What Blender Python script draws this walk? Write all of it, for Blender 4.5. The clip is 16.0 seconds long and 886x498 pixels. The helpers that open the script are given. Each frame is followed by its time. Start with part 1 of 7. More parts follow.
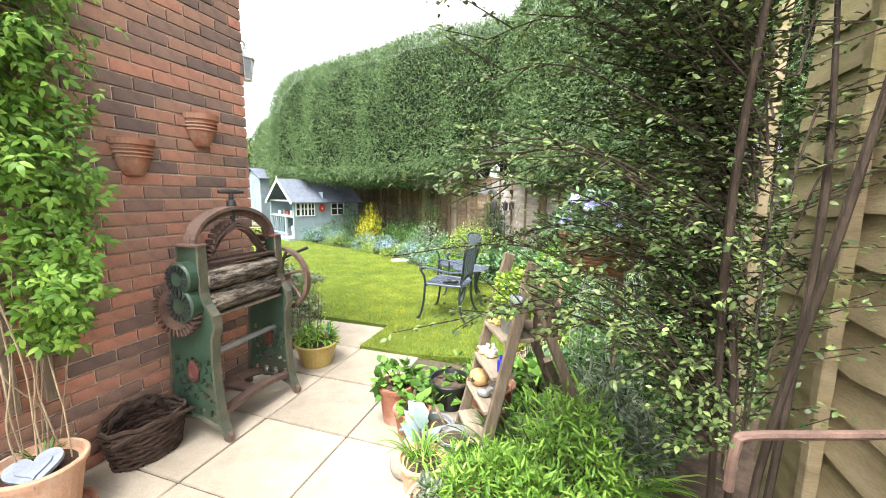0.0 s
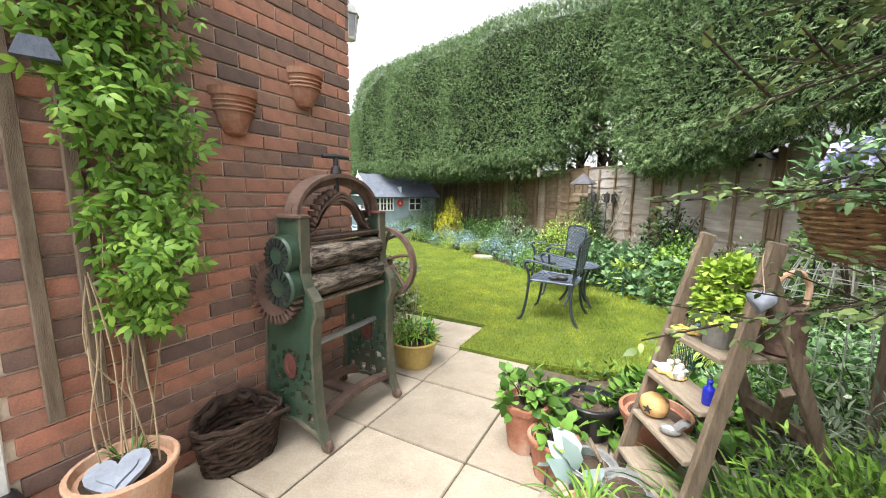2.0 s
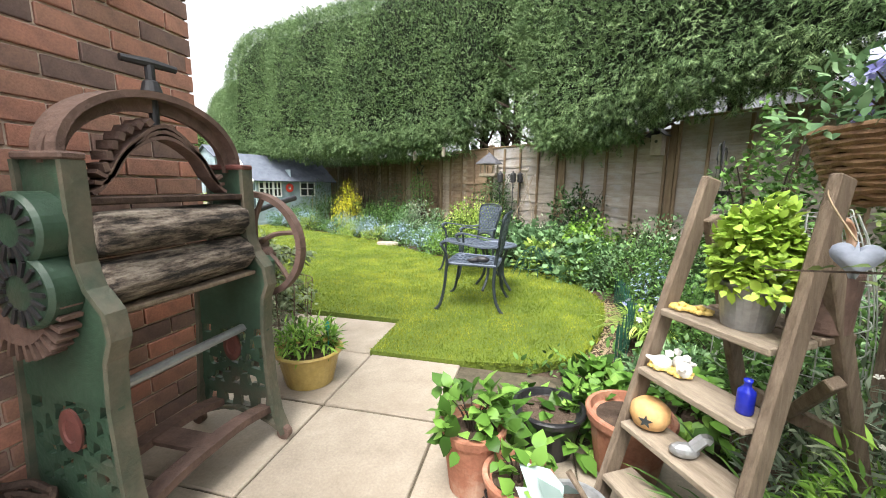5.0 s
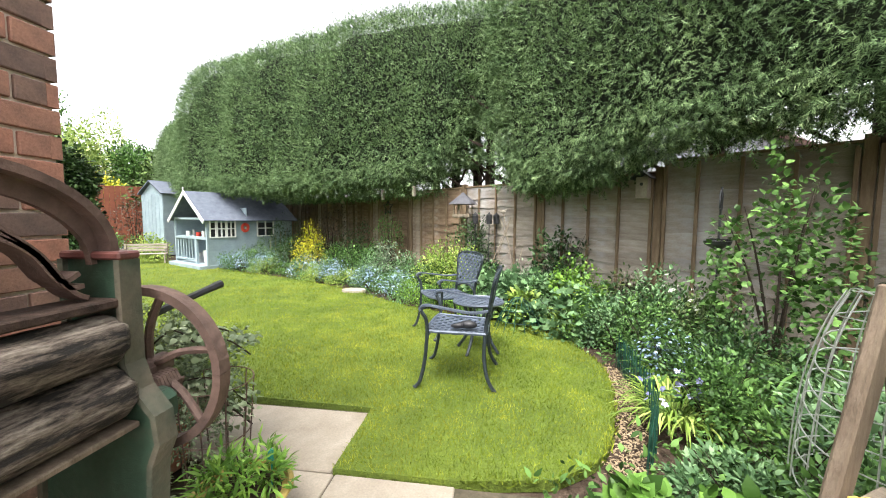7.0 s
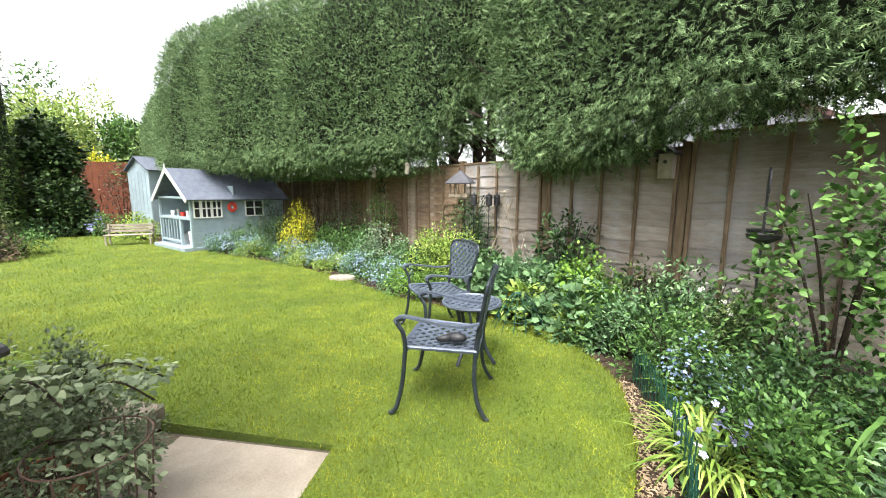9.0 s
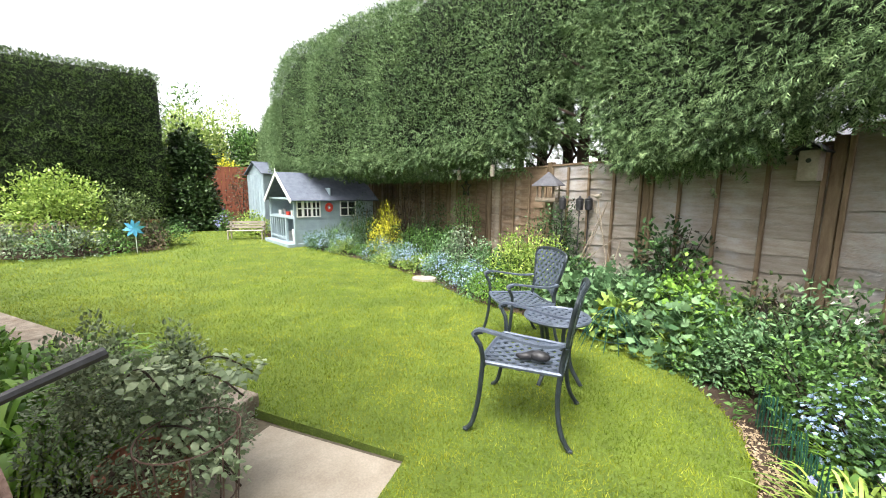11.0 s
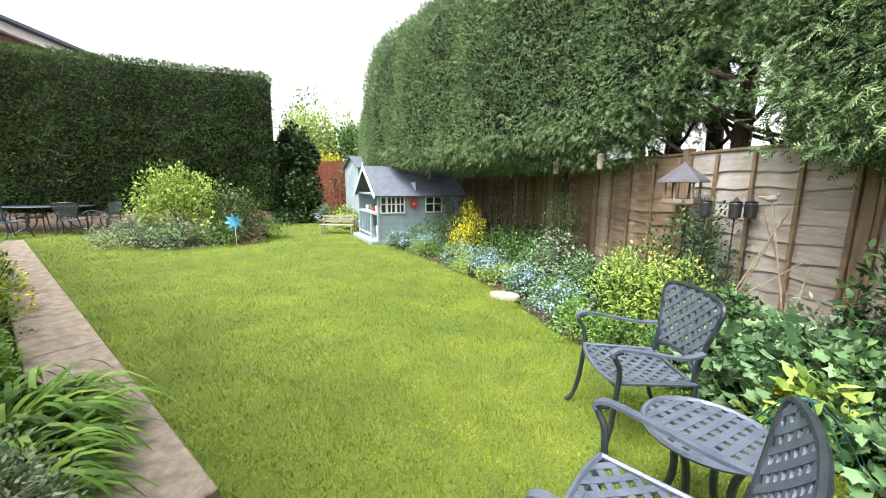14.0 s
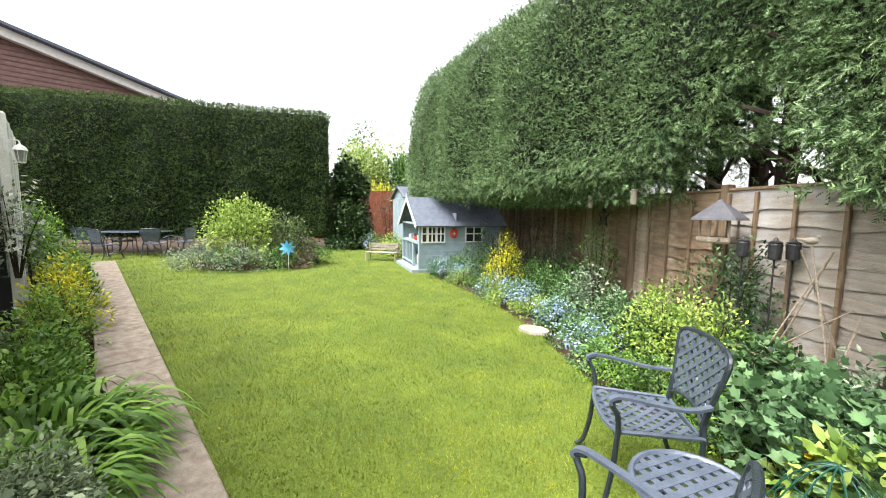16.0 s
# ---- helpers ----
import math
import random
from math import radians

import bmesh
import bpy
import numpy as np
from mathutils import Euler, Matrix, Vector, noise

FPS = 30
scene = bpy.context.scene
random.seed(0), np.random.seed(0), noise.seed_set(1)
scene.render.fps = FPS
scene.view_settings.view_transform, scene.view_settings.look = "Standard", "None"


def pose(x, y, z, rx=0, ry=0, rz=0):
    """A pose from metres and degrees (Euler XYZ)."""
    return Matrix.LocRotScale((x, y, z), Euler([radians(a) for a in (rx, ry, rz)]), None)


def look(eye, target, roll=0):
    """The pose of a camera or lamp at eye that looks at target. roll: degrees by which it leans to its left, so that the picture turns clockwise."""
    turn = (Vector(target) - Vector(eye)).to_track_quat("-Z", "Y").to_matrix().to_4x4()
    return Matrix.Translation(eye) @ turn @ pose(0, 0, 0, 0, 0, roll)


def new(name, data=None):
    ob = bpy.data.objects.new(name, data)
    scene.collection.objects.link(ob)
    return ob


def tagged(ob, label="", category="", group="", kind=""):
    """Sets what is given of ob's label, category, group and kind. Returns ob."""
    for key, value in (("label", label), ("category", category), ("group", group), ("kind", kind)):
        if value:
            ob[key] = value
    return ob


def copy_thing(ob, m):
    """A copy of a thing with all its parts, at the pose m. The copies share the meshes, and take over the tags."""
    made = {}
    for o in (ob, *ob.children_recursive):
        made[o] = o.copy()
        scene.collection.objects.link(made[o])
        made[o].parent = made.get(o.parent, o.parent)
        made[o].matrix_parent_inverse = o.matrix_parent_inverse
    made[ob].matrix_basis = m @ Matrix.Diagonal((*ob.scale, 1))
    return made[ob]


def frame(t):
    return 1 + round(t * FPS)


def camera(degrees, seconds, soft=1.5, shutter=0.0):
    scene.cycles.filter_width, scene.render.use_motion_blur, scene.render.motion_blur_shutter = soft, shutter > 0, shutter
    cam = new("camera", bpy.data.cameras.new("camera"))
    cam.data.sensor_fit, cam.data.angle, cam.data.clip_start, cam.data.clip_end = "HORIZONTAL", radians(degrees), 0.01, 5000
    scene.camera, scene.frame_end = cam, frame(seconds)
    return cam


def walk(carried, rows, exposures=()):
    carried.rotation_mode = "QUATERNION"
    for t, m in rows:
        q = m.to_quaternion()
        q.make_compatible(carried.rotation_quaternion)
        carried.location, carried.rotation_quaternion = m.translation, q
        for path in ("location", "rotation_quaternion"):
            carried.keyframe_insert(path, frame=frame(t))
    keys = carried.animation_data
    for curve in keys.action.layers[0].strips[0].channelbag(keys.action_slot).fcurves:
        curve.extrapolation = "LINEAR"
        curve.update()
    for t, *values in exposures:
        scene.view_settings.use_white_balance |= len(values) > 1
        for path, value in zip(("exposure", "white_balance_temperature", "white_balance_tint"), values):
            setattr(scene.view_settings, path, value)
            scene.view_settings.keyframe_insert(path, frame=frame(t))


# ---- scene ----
cam = camera(98.5, 16.0, 1.0)
METRES, EYE, TILT, LEAN, TURN = 4.5, 1.476, 0.0, 0.0, 18.0
ROWS = [
    (0.0, 0.0, 0.0, 0.0, 0.1, -8.16, -0.7),
    (0.5, -0.0304, 0.0139, -0.0185, 5.09, -8.09, -0.76),
    (1.0, -0.0537, 0.0342, -0.034, 8.31, -8.04, -0.76),
    (1.5, -0.0665, 0.0707, -0.0322, 9.71, -8.1, -0.76),
    (2.0, -0.0901, 0.1049, -0.0425, 10.11, -8.15, -0.83),
    (2.5, -0.1123, 0.1356, -0.0579, 9.89, -8.23, -0.78),
    (3.0, -0.1211, 0.1633, -0.085, 6.68, -9.36, -0.68),
    (3.5, -0.1249, 0.1785, -0.1068, 0.17, -9.62, -0.57),
    (6.0, -0.1273, 0.2943, -0.0539, -6.79, -8.92, -0.6),
    (6.5, -0.1447, 0.327, -0.0458, -8.95, -4.93, -0.53),
    (7.0, -0.1268, 0.3623, -0.0466, -10.04, -4.57, -0.41),
    (7.5, -0.1092, 0.3943, -0.0426, -10.71, -5.03, -0.4),
    (8.0, -0.1009, 0.4325, -0.0391, -10.83, -6.91, -0.37),
    (8.5, -0.0962, 0.4578, -0.0364, -10.83, -8.04, -0.35),
    (9.0, -0.0753, 0.4797, -0.0266, -9.39, -8.32, -0.33),
    (9.5, -0.0576, 0.4866, -0.0204, -4.39, -8.24, -0.35),
    (10.0, -0.0512, 0.49, -0.0172, 0.51, -8.18, -0.45),
    (12.5, -0.0982, 0.6066, -0.0253, 4.87, -8.72, -0.52),
    (13.0, -0.0848, 0.6648, -0.0197, 7.03, -9.46, -0.48),
    (13.5, -0.0746, 0.7164, -0.0143, 11.16, -9.71, -0.52),
    (14.0, -0.0448, 0.7524, -0.0049, 18.32, -9.57, -0.56),
    (14.5, -0.007, 0.76, 0.0001, 23.83, -9.42, -0.62),
    (15.0, 0.0104, 0.7546, 0.0074, 26.01, -8.95, -0.78),
    (15.5, 0.0175, 0.7471, 0.016, 25.95, -7.26, -0.84),
    (16.0, 0.0178, 0.7491, 0.0161, 25.88, -5.71, -0.86),
]
walk(cam, [(t, pose(0, 0, EYE, TILT, LEAN, TURN) @ pose(METRES * x, METRES * y, METRES * z, 90 + pitch, roll, yaw)) for t, x, y, z, yaw, pitch, roll in ROWS],
     [(0.0, 2.75), (0.7, 2.45), (1.5, 2.32), (16.0, 2.32)])

# ---- world, sun ----
world = bpy.data.worlds.new("overcast_sky")
scene.world = world
world.use_nodes = True
wn, wl = world.node_tree.nodes, world.node_tree.links
sky = wn.new("ShaderNodeTexSky")
sky.sky_type, sky.sun_disc = "NISHITA", False
sky.sun_elevation, sky.sun_rotation = radians(63), radians(191.3)
sky.dust_density, sky.air_density = 3.0, 1.0
pale = wn.new("ShaderNodeHueSaturation")
pale.inputs["Saturation"].default_value = 0.12
wl.new(sky.outputs[0], pale.inputs["Color"])
wl.new(pale.outputs[0], wn["Background"].inputs["Color"])
wn["Background"].inputs["Strength"].default_value = 0.115
sun = new("sun", bpy.data.lights.new("sun", "SUN"))
sun.data.energy, sun.data.angle, sun.data.color = 1.5, radians(30), (1.0, 0.96, 0.9)
sun.matrix_world = look((-1.8, -9, 18), (0, 0, 0))


# ---- materials ----
def material(name, rough=0.6, metal=0.0):
    m = bpy.data.materials.new(name)
    m.use_nodes = True
    n, l = m.node_tree.nodes, m.node_tree.links
    b = n["Principled BSDF"]
    b.inputs["Roughness"].default_value, b.inputs["Metallic"].default_value = rough, metal
    return m, n, l, b


def noise_node(n, l, scale, detail=6, rough=0.6, stretch=None):
    co = n.new("ShaderNodeTexCoord")
    t = n.new("ShaderNodeTexNoise")
    t.inputs["Scale"].default_value, t.inputs["Detail"].default_value, t.inputs["Roughness"].default_value = scale, detail, rough
    if stretch:
        mp = n.new("ShaderNodeMapping")
        mp.inputs["Scale"].default_value = stretch
        l.new(co.outputs["Object"], mp.inputs["Vector"])
        l.new(mp.outputs[0], t.inputs["Vector"])
    else:
        l.new(co.outputs["Object"], t.inputs["Vector"])
    return t


def ramp_node(n, l, source, stops):
    r = n.new("ShaderNodeValToRGB")
    e = r.color_ramp.elements
    while len(e) < len(stops):
        e.new(0.5)
    for s, (p, c) in zip(e, stops):
        s.position, s.color = p, (*c, 1)
    l.new(source, r.inputs["Fac"])
    return r


def mixed(n, l, fac, a, b, mode="MIX"):
    x = n.new("ShaderNodeMix")
    x.data_type, x.blend_type = "RGBA", mode
    for sock, v in ((x.inputs["Factor"], fac), (x.inputs["A"], a), (x.inputs["B"], b)):
        if isinstance(v, (int, float)):
            sock.default_value = v
        elif isinstance(v, tuple):
            sock.default_value = (*v, 1)
        else:
            l.new(v, sock)
    return x.outputs["Result"]


def bumped(n, l, b, source, strength=0.3, distance=0.01):
    bp = n.new("ShaderNodeBump")
    bp.inputs["Strength"].default_value, bp.inputs["Distance"].default_value = strength, distance
    l.new(source, bp.inputs["Height"])
    l.new(bp.outputs[0], b.inputs["Normal"])


def surface(name, dark, light, scale=8, rough=0.7, metal=0.0, bump=0.2, fine=60, stretch=None, stain=None, each=0.0):
    """A worn surface: two colours over coarse noise, fine grain, a stain colour, and a shift from piece to piece."""
    m, n, l, b = material(name, rough, metal)
    b.inputs["Specular IOR Level"].default_value = 0.2 if rough > 0.8 else 0.5
    coarse, grain = noise_node(n, l, scale, stretch=stretch), noise_node(n, l, fine, 4, stretch=stretch)
    c = ramp_node(n, l, coarse.outputs["Fac"], [(0.3, dark), (0.7, light)]).outputs[0]
    g = ramp_node(n, l, grain.outputs["Fac"], [(0.3, (0.72, 0.72, 0.72)), (0.7, (1.1, 1.1, 1.1))]).outputs[0]
    c = mixed(n, l, 0.6, c, g, "MULTIPLY")
    if stain:
        s = noise_node(n, l, scale * 0.45, 8, 0.7)
        f = ramp_node(n, l, s.outputs["Fac"], [(0.5, (0, 0, 0)), (0.68, (0.85, 0.85, 0.85))]).outputs[0]
        c = mixed(n, l, f, c, stain)
    if each:
        info = n.new("ShaderNodeObjectInfo")
        v = ramp_node(n, l, info.outputs["Random"], [(0.0, (1 - each,) * 3), (1.0, (1 + each,) * 3)]).outputs[0]
        c = mixed(n, l, 1.0, c, v, "MULTIPLY")
    l.new(c, b.inputs["Base Color"])
    bumped(n, l, b, grain.outputs["Fac"], bump)
    return m


def foliage(name, dark, mid, light, rough=0.45, through_light=0.3, mottle=False):
    """Leaves: colour shifts from leaf to leaf and over the plant, and some light passes through."""
    spread = 0.42 if sum(mid) < 0.42 else 0.8
    dark, light = tuple(spread * c for c in dark), tuple(1.2 * c for c in light)
    m, n, l, b = material(name, rough)
    b.inputs["Specular IOR Level"].default_value = 0.12 if rough > 0.55 else 0.22
    geo = n.new("ShaderNodeNewGeometry")
    patch = noise_node(n, l, 3.0, 3)
    r = ramp_node(n, l, geo.outputs["Random Per Island"], [(0.0, dark), (0.5, mid), (1.0, light)])
    p = ramp_node(n, l, patch.outputs["Fac"], [(0.35, (0.66, 0.7, 0.68)), (0.65, (1.24, 1.18, 1.14))])
    c = mixed(n, l, 1.0, r.outputs[0], p.outputs[0], "MULTIPLY")
    if mottle:
        for scale, lo, hi in ((0.7, (0.78, 0.9, 0.8), (1.22, 1.08, 1.05)), (3.4, (0.72, 0.78, 0.75), (1.26, 1.16, 1.2)), (22.0, (0.8, 0.84, 0.8), (1.2, 1.15, 1.2))):
            q = noise_node(n, l, scale, 5, 0.65)
            c = mixed(n, l, 1.0, c, ramp_node(n, l, q.outputs["Fac"], [(0.36, lo), (0.64, hi)]).outputs[0], "MULTIPLY")
    l.new(c, b.inputs["Base Color"])
    t = n.new("ShaderNodeBsdfTranslucent")
    l.new(c, t.inputs["Color"])
    x = n.new("ShaderNodeMixShader")
    x.inputs["Fac"].default_value = 0.65 * through_light
    l.new(b.outputs[0], x.inputs[1])
    l.new(t.outputs[0], x.inputs[2])
    l.new(x.outputs[0], n["Material Output"].inputs["Surface"])
    return m


def brick_material():
    m, n, l, b = material("brick_faces", 0.85)
    info = n.new("ShaderNodeObjectInfo")
    geo = n.new("ShaderNodeNewGeometry")
    add = n.new("ShaderNodeMath")
    add.operation = "ADD"
    l.new(info.outputs["Random"], add.inputs[0])
    l.new(geo.outputs["Random Per Island"], add.inputs[1])
    fr = n.new("ShaderNodeMath")
    fr.operation = "FRACT"
    l.new(add.outputs[0], fr.inputs[0])
    r = ramp_node(n, l, fr.outputs[0], [(0.0, (0.16, 0.11, 0.095)), (0.3, (0.25, 0.155, 0.12)), (0.55, (0.34, 0.19, 0.135)), (0.8, (0.38, 0.19, 0.135)), (1.0, (0.45, 0.21, 0.145))])
    co, gr = noise_node(n, l, 14), noise_node(n, l, 160, 3)
    c = mixed(n, l, 0.75, r.outputs[0], ramp_node(n, l, co.outputs["Fac"], [(0.3, (0.6, 0.62, 0.66)), (0.7, (1.3, 1.2, 1.15))]).outputs[0], "MULTIPLY")
    c = mixed(n, l, 0.5, c, ramp_node(n, l, gr.outputs["Fac"], [(0.3, (0.6, 0.6, 0.6)), (0.7, (1.25, 1.25, 1.25))]).outputs[0], "MULTIPLY")
    l.new(c, b.inputs["Base Color"])
    bumped(n, l, b, gr.outputs["Fac"], 0.5, 0.004)
    return m


M = {}
M["brick"] = brick_material()
M["mortar"] = surface("mortar", (0.6, 0.5, 0.41), (0.74, 0.64, 0.53), 20, 0.95, bump=0.5)
M["slab"] = surface("sandstone_paving", (0.24, 0.2, 0.155), (0.38, 0.33, 0.265), 3.5, 0.8, bump=0.25, fine=90, stain=(0.22, 0.18, 0.135), each=0.1)
M["joint"] = surface("paving_joint", (0.05, 0.045, 0.03), (0.12, 0.1, 0.07), 20, 0.95)
M["path"] = surface("path_concrete", (0.2, 0.16, 0.125), (0.42, 0.36, 0.3), 9, 0.95, bump=1.0, fine=110, stain=(0.22, 0.17, 0.125))
M["soil"] = surface("soil", (0.035, 0.024, 0.017), (0.11, 0.078, 0.058), 12, 0.95, bump=1.0, fine=80)
M["fence"] = surface("weathered_fence", (0.25, 0.205, 0.165), (0.41, 0.37, 0.325), 3.0, 0.85, bump=0.5, fine=40, stretch=(1, 1, 6), stain=(0.42, 0.42, 0.43), each=0.16)
M["fencewarm"] = surface("warm_brown_fence", (0.13, 0.082, 0.05), (0.27, 0.195, 0.135), 2.5, 0.85, bump=0.4, fine=40, stretch=(1, 1, 6), stain=(0.42, 0.37, 0.31), each=0.16)
M["fencepost"] = surface("fence_post_wood", (0.13, 0.09, 0.055), (0.26, 0.19, 0.125), 4, 0.85, bump=0.4, fine=50, stretch=(6, 6, 1), each=0.1)
M["mossy"] = surface("mossy_fence", (0.21, 0.165, 0.095), (0.35, 0.285, 0.18), 2.5, 0.9, bump=0.3, fine=40, stretch=(1, 1, 6), stain=(0.12, 0.125, 0.03), each=0.08)
M["oldwood"] = surface("old_wood", (0.12, 0.09, 0.065), (0.25, 0.195, 0.145), 7, 0.85, bump=0.5, fine=60, stretch=(6, 6, 1))
M["treadwood"] = surface("tread_wood", (0.2, 0.16, 0.12), (0.34, 0.285, 0.22), 7, 0.85, bump=0.4, fine=60, stretch=(1, 6, 6))
M["roller"], _n, _l, _b = material("cracked_roller_wood", 0.85)
_q, _g = noise_node(_n, _l, 8, 8, 0.7, (4, 0.8, 4)), noise_node(_n, _l, 70, 4)
_c = ramp_node(_n, _l, _q.outputs["Fac"], [(0.42, (0.018, 0.014, 0.011)), (0.5, (0.13, 0.1, 0.078)), (0.62, (0.34, 0.29, 0.235))]).outputs[0]
_l.new(mixed(_n, _l, 0.6, _c, ramp_node(_n, _l, _g.outputs["Fac"], [(0.3, (0.6, 0.6, 0.6)), (0.7, (1.2, 1.2, 1.2))]).outputs[0], "MULTIPLY"), _b.inputs["Base Color"])
bumped(_n, _l, _b, _q.outputs["Fac"], 1.0, 0.03)
M["green"] = surface("green_cast_iron", (0.02, 0.045, 0.028), (0.045, 0.085, 0.055), 6, 0.45, bump=0.3, fine=50, stain=(0.075, 0.06, 0.045))
M["rust"] = surface("rusty_iron", (0.085, 0.055, 0.045), (0.2, 0.125, 0.1), 9, 0.75, 0.2, bump=0.5, fine=60)
M["wornflange"] = surface("worn_green_brown_iron", (0.045, 0.065, 0.045), (0.14, 0.115, 0.085), 9, 0.55, bump=0.4, fine=50)
M["redpaint"] = surface("dull_red_paint", (0.08, 0.03, 0.025), (0.17, 0.055, 0.045), 12, 0.6, bump=0.3)
M["darkiron"] = surface("dark_iron", (0.02, 0.02, 0.022), (0.045, 0.045, 0.05), 20, 0.5, 0.3, bump=0.2)
M["castgrey"] = surface("blue_grey_cast_aluminium", (0.07, 0.09, 0.125), (0.13, 0.155, 0.205), 12, 0.4, 0.2, bump=0.25, fine=120)
M["castdark"] = surface("dark_cast_frame", (0.016, 0.024, 0.03), (0.04, 0.052, 0.062), 12, 0.42, 0.25, bump=0.25, fine=120)
M["terracotta"] = surface("terracotta", (0.27, 0.11, 0.07), (0.4, 0.19, 0.12), 8, 0.85, bump=0.25, fine=80, stain=(0.46, 0.34, 0.26))
M["terralight"] = surface("pale_terracotta", (0.5, 0.29, 0.19), (0.62, 0.4, 0.28), 6, 0.85, bump=0.25, fine=80, stain=(0.6, 0.5, 0.4))
M["ochre"] = surface("ochre_glazed_pot", (0.36, 0.25, 0.06), (0.46, 0.34, 0.12), 7, 0.4, bump=0.15)
M["wicker"] = surface("dark_wicker", (0.025, 0.017, 0.014), (0.08, 0.052, 0.04), 25, 0.85, bump=0.6)
M["wickerlight"] = surface("brown_wicker", (0.16, 0.09, 0.05), (0.32, 0.19, 0.1), 25, 0.8, bump=0.6)
M["galv"] = surface("galvanised_metal", (0.28, 0.29, 0.3), (0.42, 0.43, 0.44), 12, 0.45, 0.6, bump=0.15)
M["heart"] = surface("pale_blue_grey_paint", (0.21, 0.24, 0.3), (0.3, 0.34, 0.41), 10, 0.6, bump=0.15)
M["render"] = surface("pale_wall_render", (0.27, 0.28, 0.31), (0.36, 0.37, 0.4), 3, 0.9)
M["hostagrey"] = foliage("blue_grey_hosta_leaves", (0.3, 0.38, 0.36), (0.22, 0.3, 0.3), (0.3, 0.38, 0.38), 0.5, 0.2)
M["white"] = surface("white_paint", (0.72, 0.72, 0.7), (0.84, 0.84, 0.82), 6, 0.5, bump=0.1)
M["black"] = surface("black_gloss", (0.01, 0.01, 0.012), (0.025, 0.025, 0.028), 9, 0.3, bump=0.05)
M["playgrey"] = surface("grey_green_painted_boards", (0.24, 0.31, 0.345), (0.33, 0.41, 0.45), 4, 0.7, bump=0.2, each=0.06)
M["roofgrey"] = surface("grey_roof_felt", (0.1, 0.115, 0.15), (0.15, 0.17, 0.21), 9, 0.9, bump=0.4, fine=150)
M["poppy_red"] = surface("red_wreath", (0.5, 0.03, 0.02), (0.65, 0.07, 0.04), 15, 0.6)
# dark colour for the shade seen inside small openings
M["dark_in"] = surface("opening_shade", (0.03, 0.035, 0.035), (0.06, 0.065, 0.065), 5, 0.9)
M["redfence"] = surface("red_brown_fence", (0.15, 0.05, 0.03), (0.22, 0.08, 0.045), 4, 0.85, each=0.1)
M["tilehung"] = surface("tile_hung_wall", (0.19, 0.115, 0.105), (0.27, 0.17, 0.155), 5, 0.85)
M["bark"] = surface("bark", (0.022, 0.017, 0.013), (0.07, 0.052, 0.038), 14, 0.9, bump=0.8, stretch=(3, 3, 0.6))
M["twig"] = surface("dry_twig", (0.26, 0.19, 0.12), (0.42, 0.33, 0.22), 14, 0.9, bump=0.4)
# near-black colour that stands in for deep shade between hedge leaves
M["gap_shade"] = surface("hedge_gap_shade", (0.005, 0.008, 0.004), (0.014, 0.02, 0.009), 8, 0.95)
M["bluetoy"] = surface("bright_blue_plastic", (0.1, 0.42, 0.72), (0.16, 0.55, 0.85), 6, 0.4)
M["cobalt"] = surface("cobalt_glass", (0.01, 0.015, 0.3), (0.02, 0.04, 0.5), 6, 0.12)
M["teal"] = surface("teal_plastic", (0.0, 0.22, 0.2), (0.02, 0.32, 0.28), 6, 0.4)
M["stone"] = surface("pale_stone", (0.26, 0.225, 0.18), (0.4, 0.36, 0.3), 9, 0.9, bump=0.5)
M["wire"] = surface("wire_galvanised", (0.3, 0.32, 0.3), (0.5, 0.52, 0.5), 20, 0.5, 0.5)
M["greenwire"] = surface("green_coated_wire", (0.008, 0.05, 0.036), (0.015, 0.08, 0.055), 20, 0.5)
M["mirrorglass"], _n, _l, _b = material("window_glass", 0.06)
_b.inputs["Base Color"].default_value = (0.03, 0.035, 0.04, 1)
_b.inputs["Specular IOR Level"].default_value = 0.8
M["gourd"] = surface("orange_gourd", (0.55, 0.29, 0.1), (0.66, 0.42, 0.2), 8, 0.6, bump=0.2)
M["yellowc"] = surface("ochre_ceramic", (0.62, 0.42, 0.08), (0.72, 0.55, 0.2), 8, 0.4)
# plants
M["hedge"] = foliage("leyland_foliage", (0.03, 0.06, 0.027), (0.114, 0.192, 0.08), (0.25, 0.36, 0.175), 0.6, 0.16)
M["hedge_dark"] = foliage("yew_like_foliage", (0.02, 0.042, 0.013), (0.06, 0.105, 0.028), (0.12, 0.185, 0.055), 0.6, 0.1)
M["ivy"] = foliage("ivy_foliage", (0.025, 0.055, 0.02), (0.05, 0.095, 0.03), (0.1, 0.16, 0.06), 0.35, 0.15)
M["lawn"] = foliage("lawn_grass", (0.17, 0.24, 0.024), (0.182, 0.245, 0.025), (0.25, 0.3, 0.045), 0.6, 0.3, True)
M["fresh"] = foliage("fresh_green_leaves", (0.09, 0.2, 0.03), (0.15, 0.3, 0.045), (0.26, 0.42, 0.08), 0.4, 0.35)
M["mid"] = foliage("mid_green_leaves", (0.05, 0.12, 0.03), (0.085, 0.18, 0.045), (0.14, 0.26, 0.07), 0.45, 0.3)
M["deep"] = foliage("deep_green_leaves", (0.02, 0.055, 0.02), (0.04, 0.09, 0.03), (0.075, 0.145, 0.05), 0.4, 0.2)
M["bluegreen"] = foliage("blue_green_leaves", (0.07, 0.15, 0.065), (0.125, 0.235, 0.105), (0.22, 0.35, 0.18), 0.5, 0.25)
M["grey_leaf"] = foliage("grey_green_leaves", (0.1, 0.14, 0.09), (0.17, 0.22, 0.15), (0.3, 0.36, 0.26), 0.55, 0.25)
